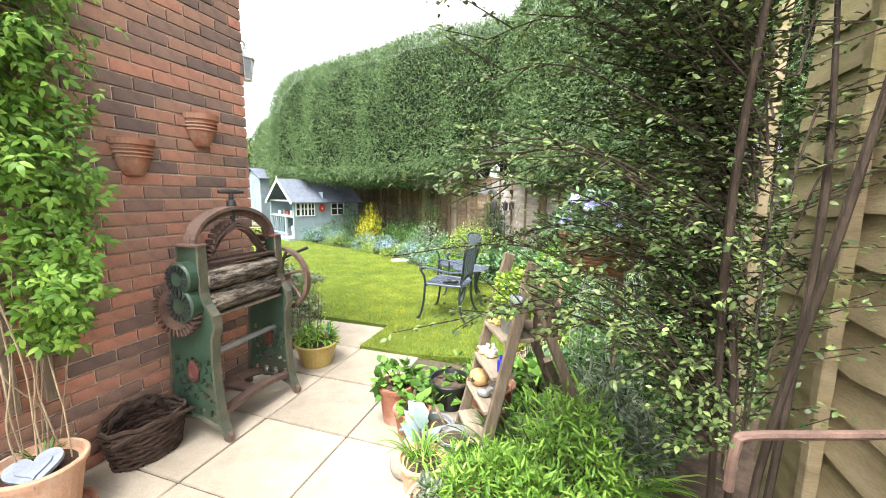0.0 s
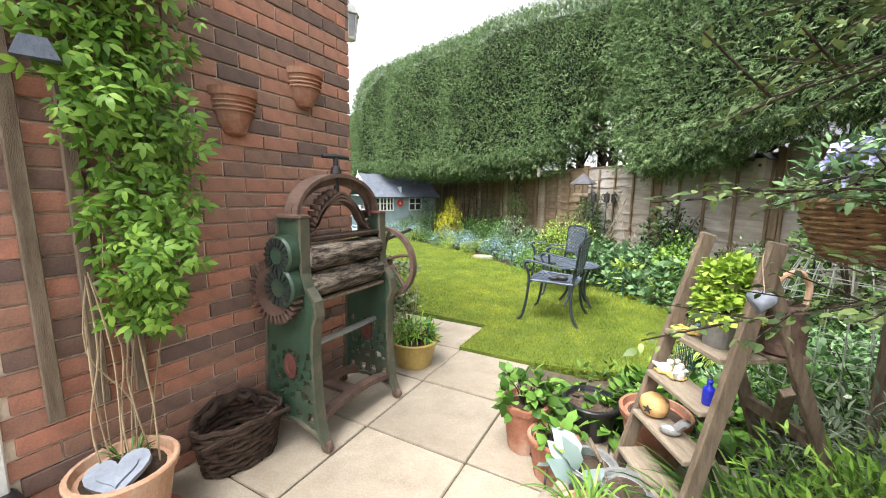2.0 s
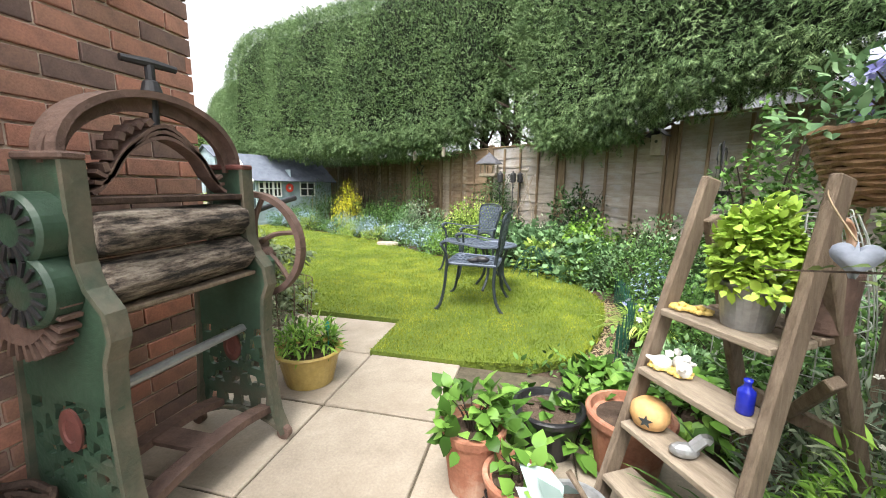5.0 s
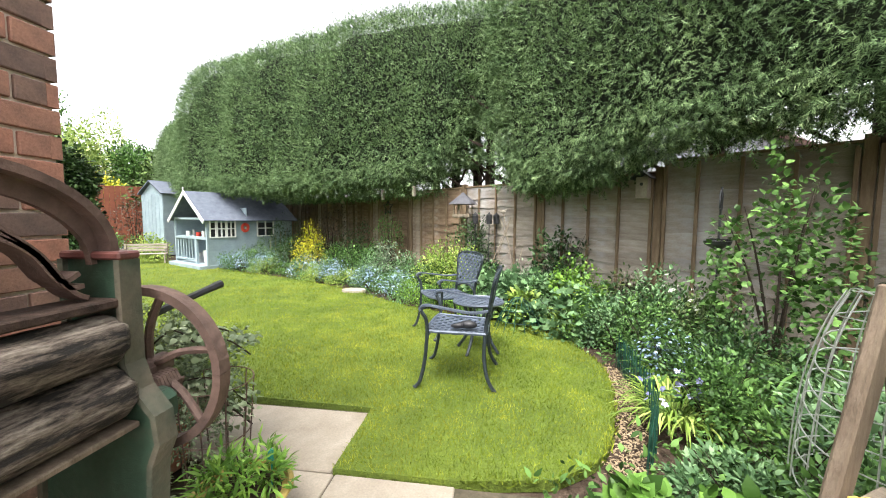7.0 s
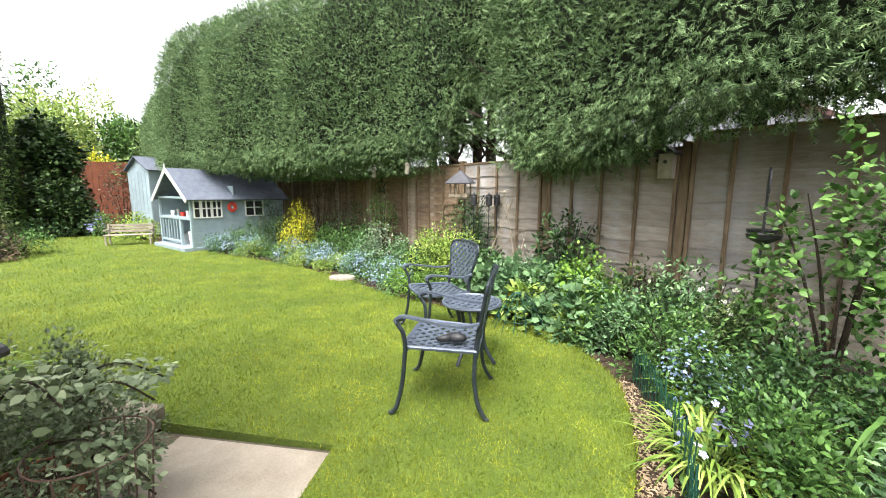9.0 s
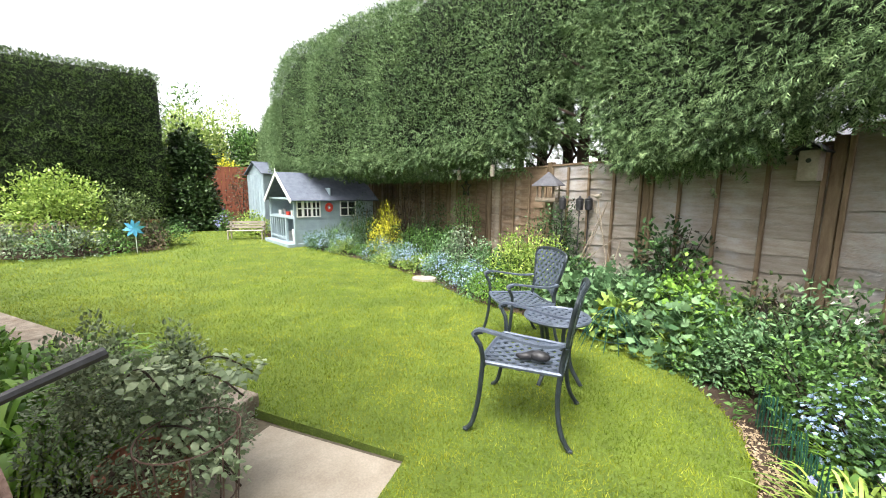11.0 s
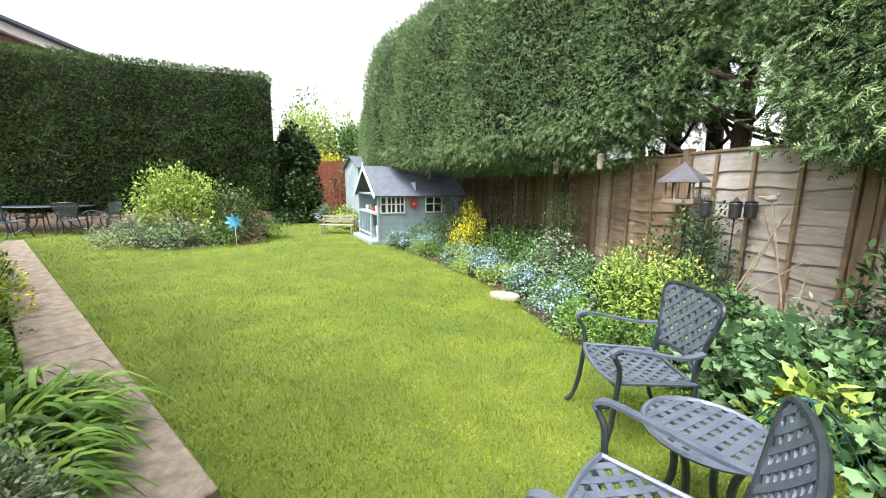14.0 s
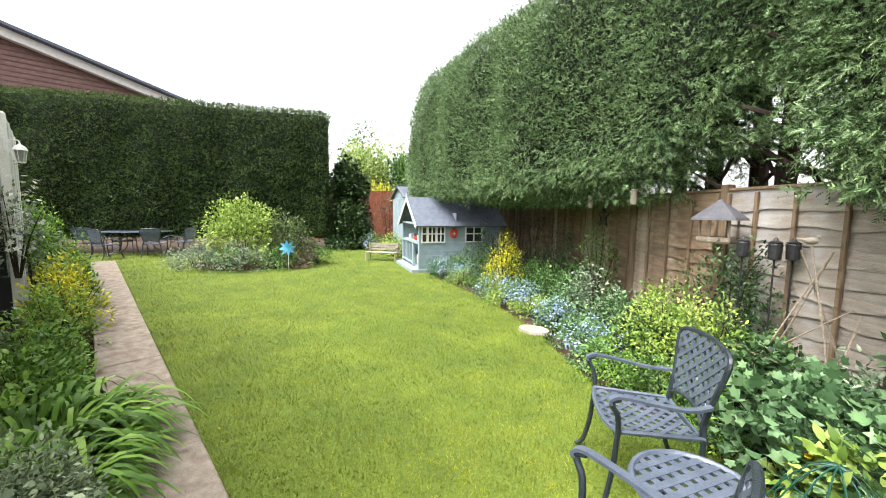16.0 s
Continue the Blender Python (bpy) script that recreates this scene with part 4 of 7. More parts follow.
wheel = part("flywheel", bm, "rust", mangle, "rusty spoked iron flywheel")
bm = bmesh.new()
for k in range(6):
    a = 2 * math.pi * k / 6 + 0.3
    tube(bm, smooth_path([(0.02, 0.4, 0.84), (0.02 + 0.11 * math.cos(a + 0.18), 0.4, 0.84 + 0.11 * math.sin(a + 0.18)), (0.02 + 0.215 * math.cos(a), 0.4, 0.84 + 0.215 * math.sin(a))], 4), 0.011, 6)
tube(bm, [(0.02, 0.3, 0.84), (0.02, 0.45, 0.84)], 0.03, 12)
part("spoke", bm, "rust", wheel)
bm = bmesh.new()
tube(bm, [(0.03, 0.4, 0.99), (0.05, 0.5, 1.015), (0.06, 0.64, 1.04)], [0.012, 0.011, 0.014], 8)
part("crank_handle", bm, "darkiron", wheel, "dark crank handle")
bm = bmesh.new()
pts = [(0.06 + 0.03 * math.cos(k * 0.9), 0.36 + 0.0015 * k, 0.8 + 0.03 * math.sin(k * 0.9)) for k in range(50)]
tube(bm, pts, 0.006, 5)
part("coil_spring", bm, "rust", mangle, "rusty coil spring")


# ---- garden chairs and tables of cast lattice ----
def lattice(bm, outline, place, pitch, wide, thick):
    """Crossing diagonal bars clipped to an outline; place maps x, y to a point."""
    xs, ys = [p[0] for p in outline], [p[1] for p in outline]
    cx, cy, span = (min(xs) + max(xs)) / 2, (min(ys) + max(ys)) / 2, max(max(xs) - min(xs), max(ys) - min(ys))
    for s in (-1, 1):
        d, e = Vector((1, s)).normalized(), Vector((-s, 1)).normalized()
        for k in range(-int(span / pitch) - 1, int(span / pitch) + 2):
            q = np.array([[cx + e.x * k * pitch + d.x * w, cy + e.y * k * pitch + d.y * w] for w in np.linspace(-span, span, 61)])
            ok, run = inside(q, outline), []
            for p, good in list(zip(q, ok)) + [(None, False)]:
                if good:
                    run.append(p)
                elif run:
                    if len(run) > 1:
                        rings = []
                        for r in run[::2] + ([run[-1]] if len(run) % 2 == 0 else []):
                            a, b = Vector(place(r[0] - e.x * wide / 2, r[1] - e.y * wide / 2)), Vector(place(r[0] + e.x * wide / 2, r[1] + e.y * wide / 2))
                            n = (b - a).cross(Vector(place(r[0] + d.x * 0.01, r[1] + d.y * 0.01)) - Vector(place(r[0], r[1]))).normalized() * thick * (0.5 + 0.12 * s)
                            rings.append([bm.verts.new(w) for w in (a - n, b - n, b + n, a + n)])
                        for a, b in zip(rings, rings[1:]):
                            for j in range(4):
                                bm.faces.new((a[j], a[(j + 1) % 4], b[(j + 1) % 4], b[j]))
                        bm.faces.new(rings[0][::-1])
                        bm.faces.new(rings[-1])
                    run = []


def garden_chair(at, turn, label, group=""):
    ob = thing("garden_chair", at, turn, label, "chair", group)
    seat_at = lambda x, y: (x, y, 0.405 + 0.35 * (x * x) * (1 if x > 0 else 0.4) - 0.02 * math.cos(min(abs(y) / 0.25, 1) * 1.57))
    rim = [(0.235 - 0.03 * abs(y / 0.25) ** 3, y) for y in np.linspace(-0.25, 0.25, 9)] + [(-0.22, y) for y in np.linspace(0.22, -0.22, 9)]
    bm = bmesh.new()
    lattice(bm, rim, seat_at, 0.054, 0.026, 0.009)
    seat = part("seat", bm, "castgrey", ob, "blue-grey lattice seat")
    bm = bmesh.new()
    tube(bm, [seat_at(*p) for p in rim + rim[:1]], 0.013, 6)
    part("seat_rim", bm, "castgrey", seat)
    back_at = lambda y, h: (-0.205 - 0.17 * h - 0.04 * h * h - 0.35 * (0.0625 - y * y), y, 0.43 + 0.93 * h)
    edge2 = [(-0.185, 0.04), (-0.2, 0.12), (-0.235, 0.25), (-0.262, 0.36), (-0.262, 0.42), (-0.225, 0.45), (-0.11, 0.465), (0, 0.47), (0.11, 0.465), (0.225, 0.45), (0.262, 0.42), (0.262, 0.36), (0.235, 0.25), (0.2, 0.12), (0.185, 0.04), (0.1, 0.075), (0, 0.085), (-0.1, 0.075)]
    bm = bmesh.new()
    lattice(bm, edge2, back_at, 0.054, 0.026, 0.009)
    back = part("backrest", bm, "castgrey", ob, "curved lattice backrest")
    bm = bmesh.new()
    tube(bm, smooth_path([back_at(*p) for p in edge2 + edge2[:1]], 2), 0.013, 6)
    for s in (-1, 1):
        tube(bm, smooth_path([(-0.215, s * 0.22, 0.38), back_at(s * 0.2, 0.05), back_at(s * 0.21, 0.14)], 3), 0.016, 6)
    part("back_frame", bm, "castdark", back)
    for s in (-1, 1):
        bm = bmesh.new()
        tube(bm, smooth_path([(0.2, s * 0.285, 0.61), (0.24, s * 0.288, 0.595), (0.235, s * 0.288, 0.565), (0.21, s * 0.28, 0.52), (0.2, s * 0.268, 0.44), (0.205, s * 0.265, 0.36), (0.22, s * 0.268, 0.2), (0.25, s * 0.28, 0.06), (0.285, s * 0.29, 0.012)], 4), [0.014] * 33, 7)
        ball(bm, (0.285, s * 0.29, 0.014), 0.018, (1.2, 1, 0.8), 1)
        part("front_leg", bm, "castdark", ob)
        bm = bmesh.new()
        tube(bm, smooth_path([(-0.215, s * 0.225, 0.41), (-0.21, s * 0.235, 0.25), (-0.235, s * 0.25, 0.1), (-0.285, s * 0.26, 0.012)], 4), 0.014, 7)
        ball(bm, (-0.285, s * 0.26, 0.014), 0.018, (1.2, 1, 0.8), 1)
        part("back_leg", bm, "castdark", ob)
        bm = bmesh.new()
        ribbon(bm, smooth_path([(0.245, s * 0.288, 0.58), (0.25, s * 0.288, 0.603), (0.2, s * 0.288, 0.622), (0.05, s * 0.285, 0.6), (-0.12, s * 0.268, 0.575), (-0.235, s * 0.232, 0.585)], 4), 0.034, 0.014)
        part("armrest", bm, "castgrey", ob)
    bm = bmesh.new()
    tube(bm, [(0.2, -0.265, 0.395), (0.2, 0.265, 0.395)], 0.011, 6)
    part("seat_rail", bm, "castdark", ob)
    bm = bmesh.new()
    tube(bm, [(-0.21, -0.225, 0.395), (-0.21, 0.225, 0.395)], 0.011, 6)
    part("seat_rail", bm, "castdark", ob)
    return ob


chair = garden_chair((-1.32, 4.31, 0.025), 178, "blue-grey cast-metal garden armchair with lattice back on the lawn", "lawn chairs")
chair_2 = copy_thing(chair, pose(-1.565, 5.5, 0.025, 0, 0, 214))


def lattice_table(name, at, turn, rx, ry, h, label, category):
    ob = thing(name, at, turn, label, category)
    rim = [(rx * math.cos(a), ry * math.sin(a)) for a in (2 * math.pi * k / 32 for k in range(32))]
    bm = bmesh.new()
    lattice(bm, rim, lambda x, y: (x, y, h), 0.056, 0.032, 0.01)
    top = part("tabletop", bm, "castgrey", ob, "lattice table top")
    bm = bmesh.new()
    tube(bm, [(x, y, h) for x, y in rim + rim[:1]], 0.015, 6)
    part("table_rim", bm, "castgrey", top)
    for k in range(4):
        a = math.pi / 4 + math.pi / 2 * k
        c, s = math.cos(a), math.sin(a)
        bm = bmesh.new()
        tube(bm, smooth_path([(rx * 0.75 * c, ry * 0.75 * s, h), (rx * 0.5 * c, ry * 0.5 * s, h * 0.65), (rx * 0.55 * c, ry * 0.55 * s, h * 0.3), (rx * 0.95 * c, ry * 0.95 * s, 0.01)], 5), 0.015, 7)
        part("leg", bm, "castdark", ob)
    return ob


lattice_table("side_table", (-1.2, 4.9, 0.025), 20, 0.225, 0.225, 0.475, "small round blue-grey lattice side table between chairs", "table")
lattice_table("dining_table", (-16.2, 5.2, 0.025), 62, 0.95, 0.6, 0.74, "dark oval cast-metal garden dining table by the hedge", "table")
for k, (x, y, a) in enumerate(((-15.5, 4.4, 118), (-15.3, 5.5, 152), (-15.6, 6.3, 220), (-16.9, 6.1, 300), (-17.0, 5.0, 335), (-16.5, 4.1, 30))):
    tagged(copy_thing(chair, pose(x, y, 0.025, 0, 0, a)), "dark cast-metal armchair at the garden dining table", "chair", "dining chairs")
bm = bmesh.new()
ball(bm, (0, 0, 0.03), 0.045, (1.5, 0.9, 0.7), 2)
tube(bm, [(0.03, 0, 0.03), (0.1, 0.03, 0.015), (0.13, 0.02, 0.015)], [0.03, 0.02, 0.01], 8)
bird = tagged(part("grey_pouch", bm, "darkiron", None, "", True), "dark grey rounded pouch lying on the chair seat", "pouch")
bird.matrix_world = pose(-1.24, 4.22, 0.435, 0, 0, 170)


# ---- playhouse ----
play = thing("playhouse", (-7.79, 9.53, 0), -27.7, "grey-green wooden playhouse with pale felt roof and open front", "playhouse")
PW, PD, PE, PR = 1.86, 2.2, 1.244, 1.89
bm = bmesh.new()
box(bm, (-PW / 2, PD / 2 - 0.1, 0.06), (PW, PD + 0.2, 0.1), None, 0.01)
part("deck", bm, "playgrey", play)
# side wall: boards with two window openings
for k in range(10):
    z = 0.165 + 0.113 * k
    spans = ((0.0, 0.04), (0.645, 1.185), (1.655, PD)) if 0.75 < z < 1.17 else ((0.0, PD),)
    for y0, y1 in spans:
        bm = bmesh.new()
        box(bm, (-0.02, (y0 + y1) / 2, z), (0.02, y1 - y0, 0.112), (0, 3, 0))
        part("side_board", bm, "playgrey", play)
bm = bmesh.new()
box(bm, (-PW + 0.015, PD / 2, 0.66), (0.03, PD, 1.16))
part("far_wall", bm, "playgrey", play)
bm = bmesh.new()
box(bm, (-PW / 2, PD - 0.015, 0.66), (PW - 0.06, 0.03, 1.16))
part("back_wall", bm, "playgrey", play)
bm = bmesh.new()
box(bm, (-PW / 2, 0.95, 0.8), (PW - 0.08, 0.02, 1.4))
part("inner_wall", bm, "playgrey", play)
bm = bmesh.new()
slab_of(bm, [(-PW, PE), (0, PE), (-PW / 2, PR - 0.04)], 0.02, Matrix(((1, 0, 0, 0), (0, 0, -1, PD), (0, 1, 0, 0), (0, 0, 0, 1))))
part("gable", bm, "playgrey", play)
slope = math.degrees(math.atan2(PR - PE, PW / 2))
run = math.hypot(PR - PE, PW / 2) + 0.13
for q in (-1, 1):
    bm = bmesh.new()
    box(bm, (-PW / 2 + q * 0.5 * run * math.cos(radians(slope)), PD / 2, PR - 0.5 * run * math.sin(radians(slope))), (run, PD + 0.24, 0.028), (0, q * slope, 0), 0.004)
    part("roof_slope", bm, "roofgrey", play, "blue-grey felt roof slope")
    bm = bmesh.new()
    box(bm, (-PW / 2 + q * 0.5 * run * math.cos(radians(slope)), -0.13, PR - 0.03 - 0.5 * run * math.sin(radians(slope))), (run, 0.02, 0.085), (0, q * slope, 0), 0.003)
    part("bargeboard", bm, "white", play, "white painted bargeboard")
bm = bmesh.new()
box(bm, (-PW / 2, -0.135, PR + 0.03), (0.03, 0.02, 0.14), None, 0.004)
part("finial", bm, "white", play)
# open front: corner posts, rails, shelf and half door
for x in (-0.03, -PW + 0.03, -0.62):
    bm = bmesh.new()
    box(bm, (x, 0.0, 0.1 + 0.575 if x != -0.62 else 0.42), (0.06, 0.06, 1.15 if x != -0.62 else 0.66), None, 0.005)
    part("front_post", bm, "playgrey", play)
for z, x0, x1 in ((1.22, -PW, 0.0), (0.74, -PW, 0.0), (0.2, -PW, -0.62)):
    bm = bmesh.new()
    box(bm, ((x0 + x1) / 2, 0.0, z), (x1 - x0 - 0.07, 0.05, 0.05), None, 0.004)
    part("front_rail", bm, "playgrey", play)
bm = bmesh.new()
box(bm, (-PW / 2, 0.1, 0.772), (PW - 0.1, 0.16, 0.016), None, 0.003)
part("shelf", bm, "playgrey", play)
for k in range(7):
    bm = bmesh.new()
    box(bm, (-0.72 - 0.165 * k, 0.0, 0.46), (0.03, 0.025, 0.5), None, 0.003)
    part("baluster", bm, "playgrey", play)
for y0, w, cols in ((0.05, 0.13, 1), (0.21, 0.2, 2), (0.435, 0.2, 2), (1.2, 0.44, 2)):
    bm = bmesh.new()
    for k in range(cols + 1):
        box(bm, (0.004, y0 + w * k / cols, 0.98), (0.035, 0.026, 0.44), None, 0.003)
    for z in (0.775, 0.98, 1.185):
        box(bm, (0.004, y0 + w / 2, z), (0.03, w + 0.026, 0.026), None, 0.003)
    win = part("window", bm, "white", play, "white glazing bars")
    bm = bmesh.new()
    box(bm, (-0.02, y0 + w / 2, 0.98), (0.006, w, 0.42))
    part("pane", bm, "mirrorglass", win)
wreath = thing("wreath", (0, 0, 0), 0, "red poppy wreath with a pale centre on the playhouse wall", "wreath")
wreath.matrix_world = play.matrix_world
bm = bmesh.new()
for k in range(22):
    a = 2 * math.pi * k / 22
    ball(bm, (0.022, 0.874 + 0.075 * math.cos(a), 1.0 + 0.085 * math.sin(a)), 0.042, (0.6, 1, 1), 1)
part("petals", bm, "poppy_red", wreath)
bm = bmesh.new()
ball(bm, (0.035, 0.88, 0.985), 0.026, (0.6, 1, 1), 1)
part("centre", bm, "white", wreath)
for k, (x, y, z, wide, high, mt) in enumerate(((-0.3, 0.12, 0.11, 0.2, 0.34, "white"), (-0.45, 0.3, 0.11, 0.16, 0.5, "heart"), (-0.9, 0.22, 0.11, 0.24, 0.25, "galv"), (-0.4, 0.08, 0.78, 0.09, 0.14, "white"), (-0.75, 0.1, 0.78, 0.11, 0.1, "poppy_red"), (-1.0, 0.1, 0.78, 0.08, 0.16, "galv"), (-1.35, 0.1, 0.78, 0.1, 0.12, "white"))):
    bm = bmesh.new()
    lathe(bm, [(wide * 0.4, 0), (wide * 0.5, high * 0.6), (wide * 0.52, high), (wide * 0.46, high), (wide * 0.36, high * 0.3)], 14)
    ob = tagged(part("toy_bucket", bm, mt), "small toy bucket inside the open playhouse front", "bucket", "playhouse toys")
    ob.matrix_world = play.matrix_world @ pose(x, y, z)
for k in range(4):
    bm = bmesh.new()
    tube(bm, [(0.28 + 0.02 * k, 1.35 + 0.13 * k, 0.05), (0.04, 1.55 + 0.14 * k, 0.75 + 0.05 * k)], 0.008, 5)
    ob = tagged(part("garden_cane", bm, "twig"), "pale cane leaning on the playhouse wall", "cane", "leaning canes")
    ob.matrix_world = play.matrix_world

bench = thing("child_bench", (-10.2, 10.2, 0.02), 32, "small weathered pale slatted child's bench on the lawn", "bench")
for k in range(4):
    bm = bmesh.new()
    box(bm, (0, -0.1 + 0.075 * k, 0.26), (0.98, 0.06, 0.018), None, 0.003)
    part("seat_slat", bm, "stone", bench)
for k in range(3):
    bm = bmesh.new()
    box(bm, (0, 0.19 + 0.012 * k, 0.34 + 0.075 * k), (0.98, 0.018, 0.055), None, 0.003)
    part("back_slat", bm, "stone", bench)
for x in (-0.45, 0.45):
    bm = bmesh.new()
    box(bm, (x, -0.1, 0.13), (0.035, 0.04, 0.26), None, 0.003)
    box(bm, (x, 0.18, 0.26), (0.035, 0.04, 0.52), None, 0.003)
    box(bm, (x, 0.03, 0.38), (0.035, 0.34, 0.03), None, 0.003)
    part("bench_end", bm, "stone", bench)

shed = thing("garden_shed", (-12.3, 12.6, 0), -20, "pale grey-green wooden shed behind the playhouse", "shed")
bm = bmesh.new()
box(bm, (0, 0.8, 1.0), (1.3, 1.6, 2.0), None, 0.01)
part("shed_wall", bm, "playgrey", shed)
for k in range(6):
    bm = bmesh.new()
    box(bm, (-0.55 + 0.22 * k, -0.012, 1.0), (0.2, 0.02, 1.96), None, 0.004)
    part("board", bm, "playgrey", shed)
for s in (-1, 1):
    bm = bmesh.new()
    box(bm, (s * 0.36, 0.8, 2.22), (0.88, 1.8, 0.03), (0, s * 30, 0))
    part("roof_slope", bm, "roofgrey", shed)
bm = bmesh.new()
slab_of(bm, [(-0.65, 2.0), (0.65, 2.0), (0, 2.4)], 1.6, Matrix(((1, 0, 0, 0), (0, 0, 1, 0), (0, 1, 0, 0), (0, 0, 0, 1))))
part("gable", bm, "playgrey", shed)

# ---- far end: fence and neighbouring houses ----
far_fence = thing("boundary_fence", (-17.2, 14.6, 0), 36, "red-brown boarded boundary fence at the garden end", "fence", "", "structure")
for k in range(36):
    bm = bmesh.new()
    box(bm, (-3.2 + 0.18 * k, 0, 1.25), (0.17, 0.025, 2.5))
    part("board", bm, "redfence", far_fence)
gable_house = thing("neighbour_house", (-30.0, 7.6, -0.9), 0, "neighbour's tile-hung gable with white bargeboard above the hedge", "house", "", "structure")
bm = bmesh.new()
tri = [(-9, 0), (6, 0), (3.9, 8.0), (-9, 11.58)]
slab_of(bm, tri, 6.0, Matrix(((0, 0, -1, 0.4), (1, 0, 0, 0), (0, 1, 0, 0), (0, 0, 0, 1))))
part("wall", bm, "tilehung", gable_house)
for k in range(26):
    z = 6.6 + 0.24 * k
    half0, half1 = -8.9, min(5.0, 3.7 + (8.0 - z) * 3.6)
    if half1 - half0 > 0.3:
        bm = bmesh.new()
        box(bm, (0.44, (half0 + half1) / 2, z), (0.06, half1 - half0, 0.2), (0, 6, 0))
        part("tile_course", bm, "tilehung", gable_house)
bm = bmesh.new()
box(bm, (0.9, -2.65, 9.77), (0.4, 15.2, 0.4), (-15.5, 0, 0))
part("bargeboard", bm, "white", gable_house, "white bargeboard")
bm = bmesh.new()
box(bm, (-2.4, -2.65, 10.05), (8.0, 15.4, 0.14), (-15.5, 0, 0))
part("roof", bm, "roofgrey", gable_house)
bm = bmesh.new()
box(bm, (-2.0, 6.2, 4.0), (5, 4.4, 8.0))
part("side_wall", bm, "tilehung", gable_house)
bm = bmesh.new()
box(bm, (-2.0, 6.3, 7.7), (5.6, 4.6, 0.5), (6, 0, 0))
part("side_roof", bm, "roofgrey", gable_house)
back_house = thing("house_behind", (6.5, 19.0, 0), 40, "pale rendered house behind the conifers", "house", "", "structure")
bm = bmesh.new()
box(bm, (0, 0, 2.4), (12, 5, 4.8))
part("wall", bm, "render", back_house)
bm = bmesh.new()
box(bm, (0, -1.2, 5.6), (12.6, 4.0, 0.2), (32, 0, 0))
part("roof", bm, "tilehung", back_house)


# ---- step ladder with its things ----
lad = thing("stepladder", (-0.268, 2.035, 0), -60, "old open wooden stepladder used as a plant stand", "stepladder")
# local x across the treads, y to the back
for q in (-1, 1):
    bm = bmesh.new()
    rise = Vector((-q * 0.043, 0.288, 1.144))
    box(bm, (q * 0.178, -0.096, 0.572), (0.026, 0.062, rise.length), (-math.degrees(math.atan2(0.288, 1.144)), -q * math.degrees(math.atan2(0.043, 1.144)), 0), 0.005)
    part("stile", bm, "oldwood", lad)
    bm = bmesh.new()
    box(bm, (q * 0.155, 0.26, 0.52), (0.028, 0.05, 1.1), (math.degrees(math.atan2(0.42, 1.0)), -q * 1.5, 0), 0.004)
    part("back_leg", bm, "oldwood", lad, "dark back leg")
for k, (z, w, deep) in enumerate(((0.18, 0.35, 0.12), (0.365, 0.335, 0.12), (0.547, 0.325, 0.13), (0.735, 0.31, 0.17))):
    bm = bmesh.new()
    box(bm, (0, -0.24 + 0.252 * z + 0.012 + (0.03 if k == 3 else 0), z), (w, deep, 0.022), None, 0.004)
    part("tread", bm, "treadwood", lad, "worn pale tread")
for c, size, turned in (((0, 0.3, 0.42), (0.03, 0.04, 0.62), (30, 38, 0)), ((0, 0.3, 0.42), (0.3, 0.03, 0.05), None), ((0, 0.16, 0.735), (0.3, 0.14, 0.02), None)):
    bm = bmesh.new()
    box(bm, c, size, turned, 0.003)
    part("back_brace", bm, "oldwood", lad)


def on_ladder(x, y, z):
    return lad.matrix_world @ Vector((x, y, z))


def pot_mesh(bm, r, h, rim=0.16, seg=26, lip=1.0, wall=0.014):
    lathe(bm, [(r * 0.68, 0), (r * 0.7, 0.006), (r * 0.92, h * (1 - rim)), (r * 0.925, h * (1 - rim)), (r * lip, h * (1 - rim) + 0.006), (r * lip * 1.03, h - 0.006), (r * lip, h), (r * lip - wall, h), (r * lip - wall - 0.008, h * 0.88)], seg)


def pot(name, at, r, h, mat, label, category="plant pot", soil=True, rim=0.16, lip=1.0, group=""):
    ob = thing(name, at, 0, label, category, group)
    bm = bmesh.new()
    pot_mesh(bm, r, h, rim, lip=lip)
    part("body", bm, mat, ob, smooth=False)
    if soil:
        bm = bmesh.new()
        lathe(bm, [(r * lip - 0.016, h * 0.87), (r * 0.5, h * 0.9), (0.0, h * 0.91)], 20)
        part("compost", bm, "soil", ob, "dark potting soil")
    return ob


pb = on_ladder(0.03, 0.0, 0.747)
pot("metal_planter", pb, 0.082, 0.125, "galv", "grey metal pot of basil on the stepladder", rim=0.05)
shrub("basil_plant", pb + Vector((0, 0, 0.1)), 0.108, 0.108, 0.22, OVAL, 0.03, 1700, "basil", "bushy bright green basil plant in a metal pot", "herb", 20, 0.3, stems=9)
for x, y, z, r, mt, nm, lb in ((0.115, -0.09, 0.559, 0.02, "cobalt", "glass_bottle", "small cobalt blue glass bottle on the stepladder"),):
    bm = bmesh.new()
    lathe(bm, [(r * 0.9, 0), (r, 0.005), (r, 0.055), (r * 0.9, 0.062), (r * 0.45, 0.07), (r * 0.42, 0.08), (r * 0.5, 0.082), (r * 0.5, 0.09), (r * 0.35, 0.09)], 18)
    ob = tagged(part(nm, bm, mt, None, "", True), lb, "bottle")
    ob.location = on_ladder(x, y, z)
bm = bmesh.new()
lathe(bm, [(0.024, 0.0), (0.046, 0.01), (0.058, 0.036), (0.054, 0.066), (0.034, 0.084), (0.01, 0.086)], 24)
gourd = part("gourd_lantern", bm, "gourd", None, "", True)
gourd.location = on_ladder(-0.12, -0.13, 0.377)
tagged(gourd, "round orange gourd lantern with a cut star", "ornament")
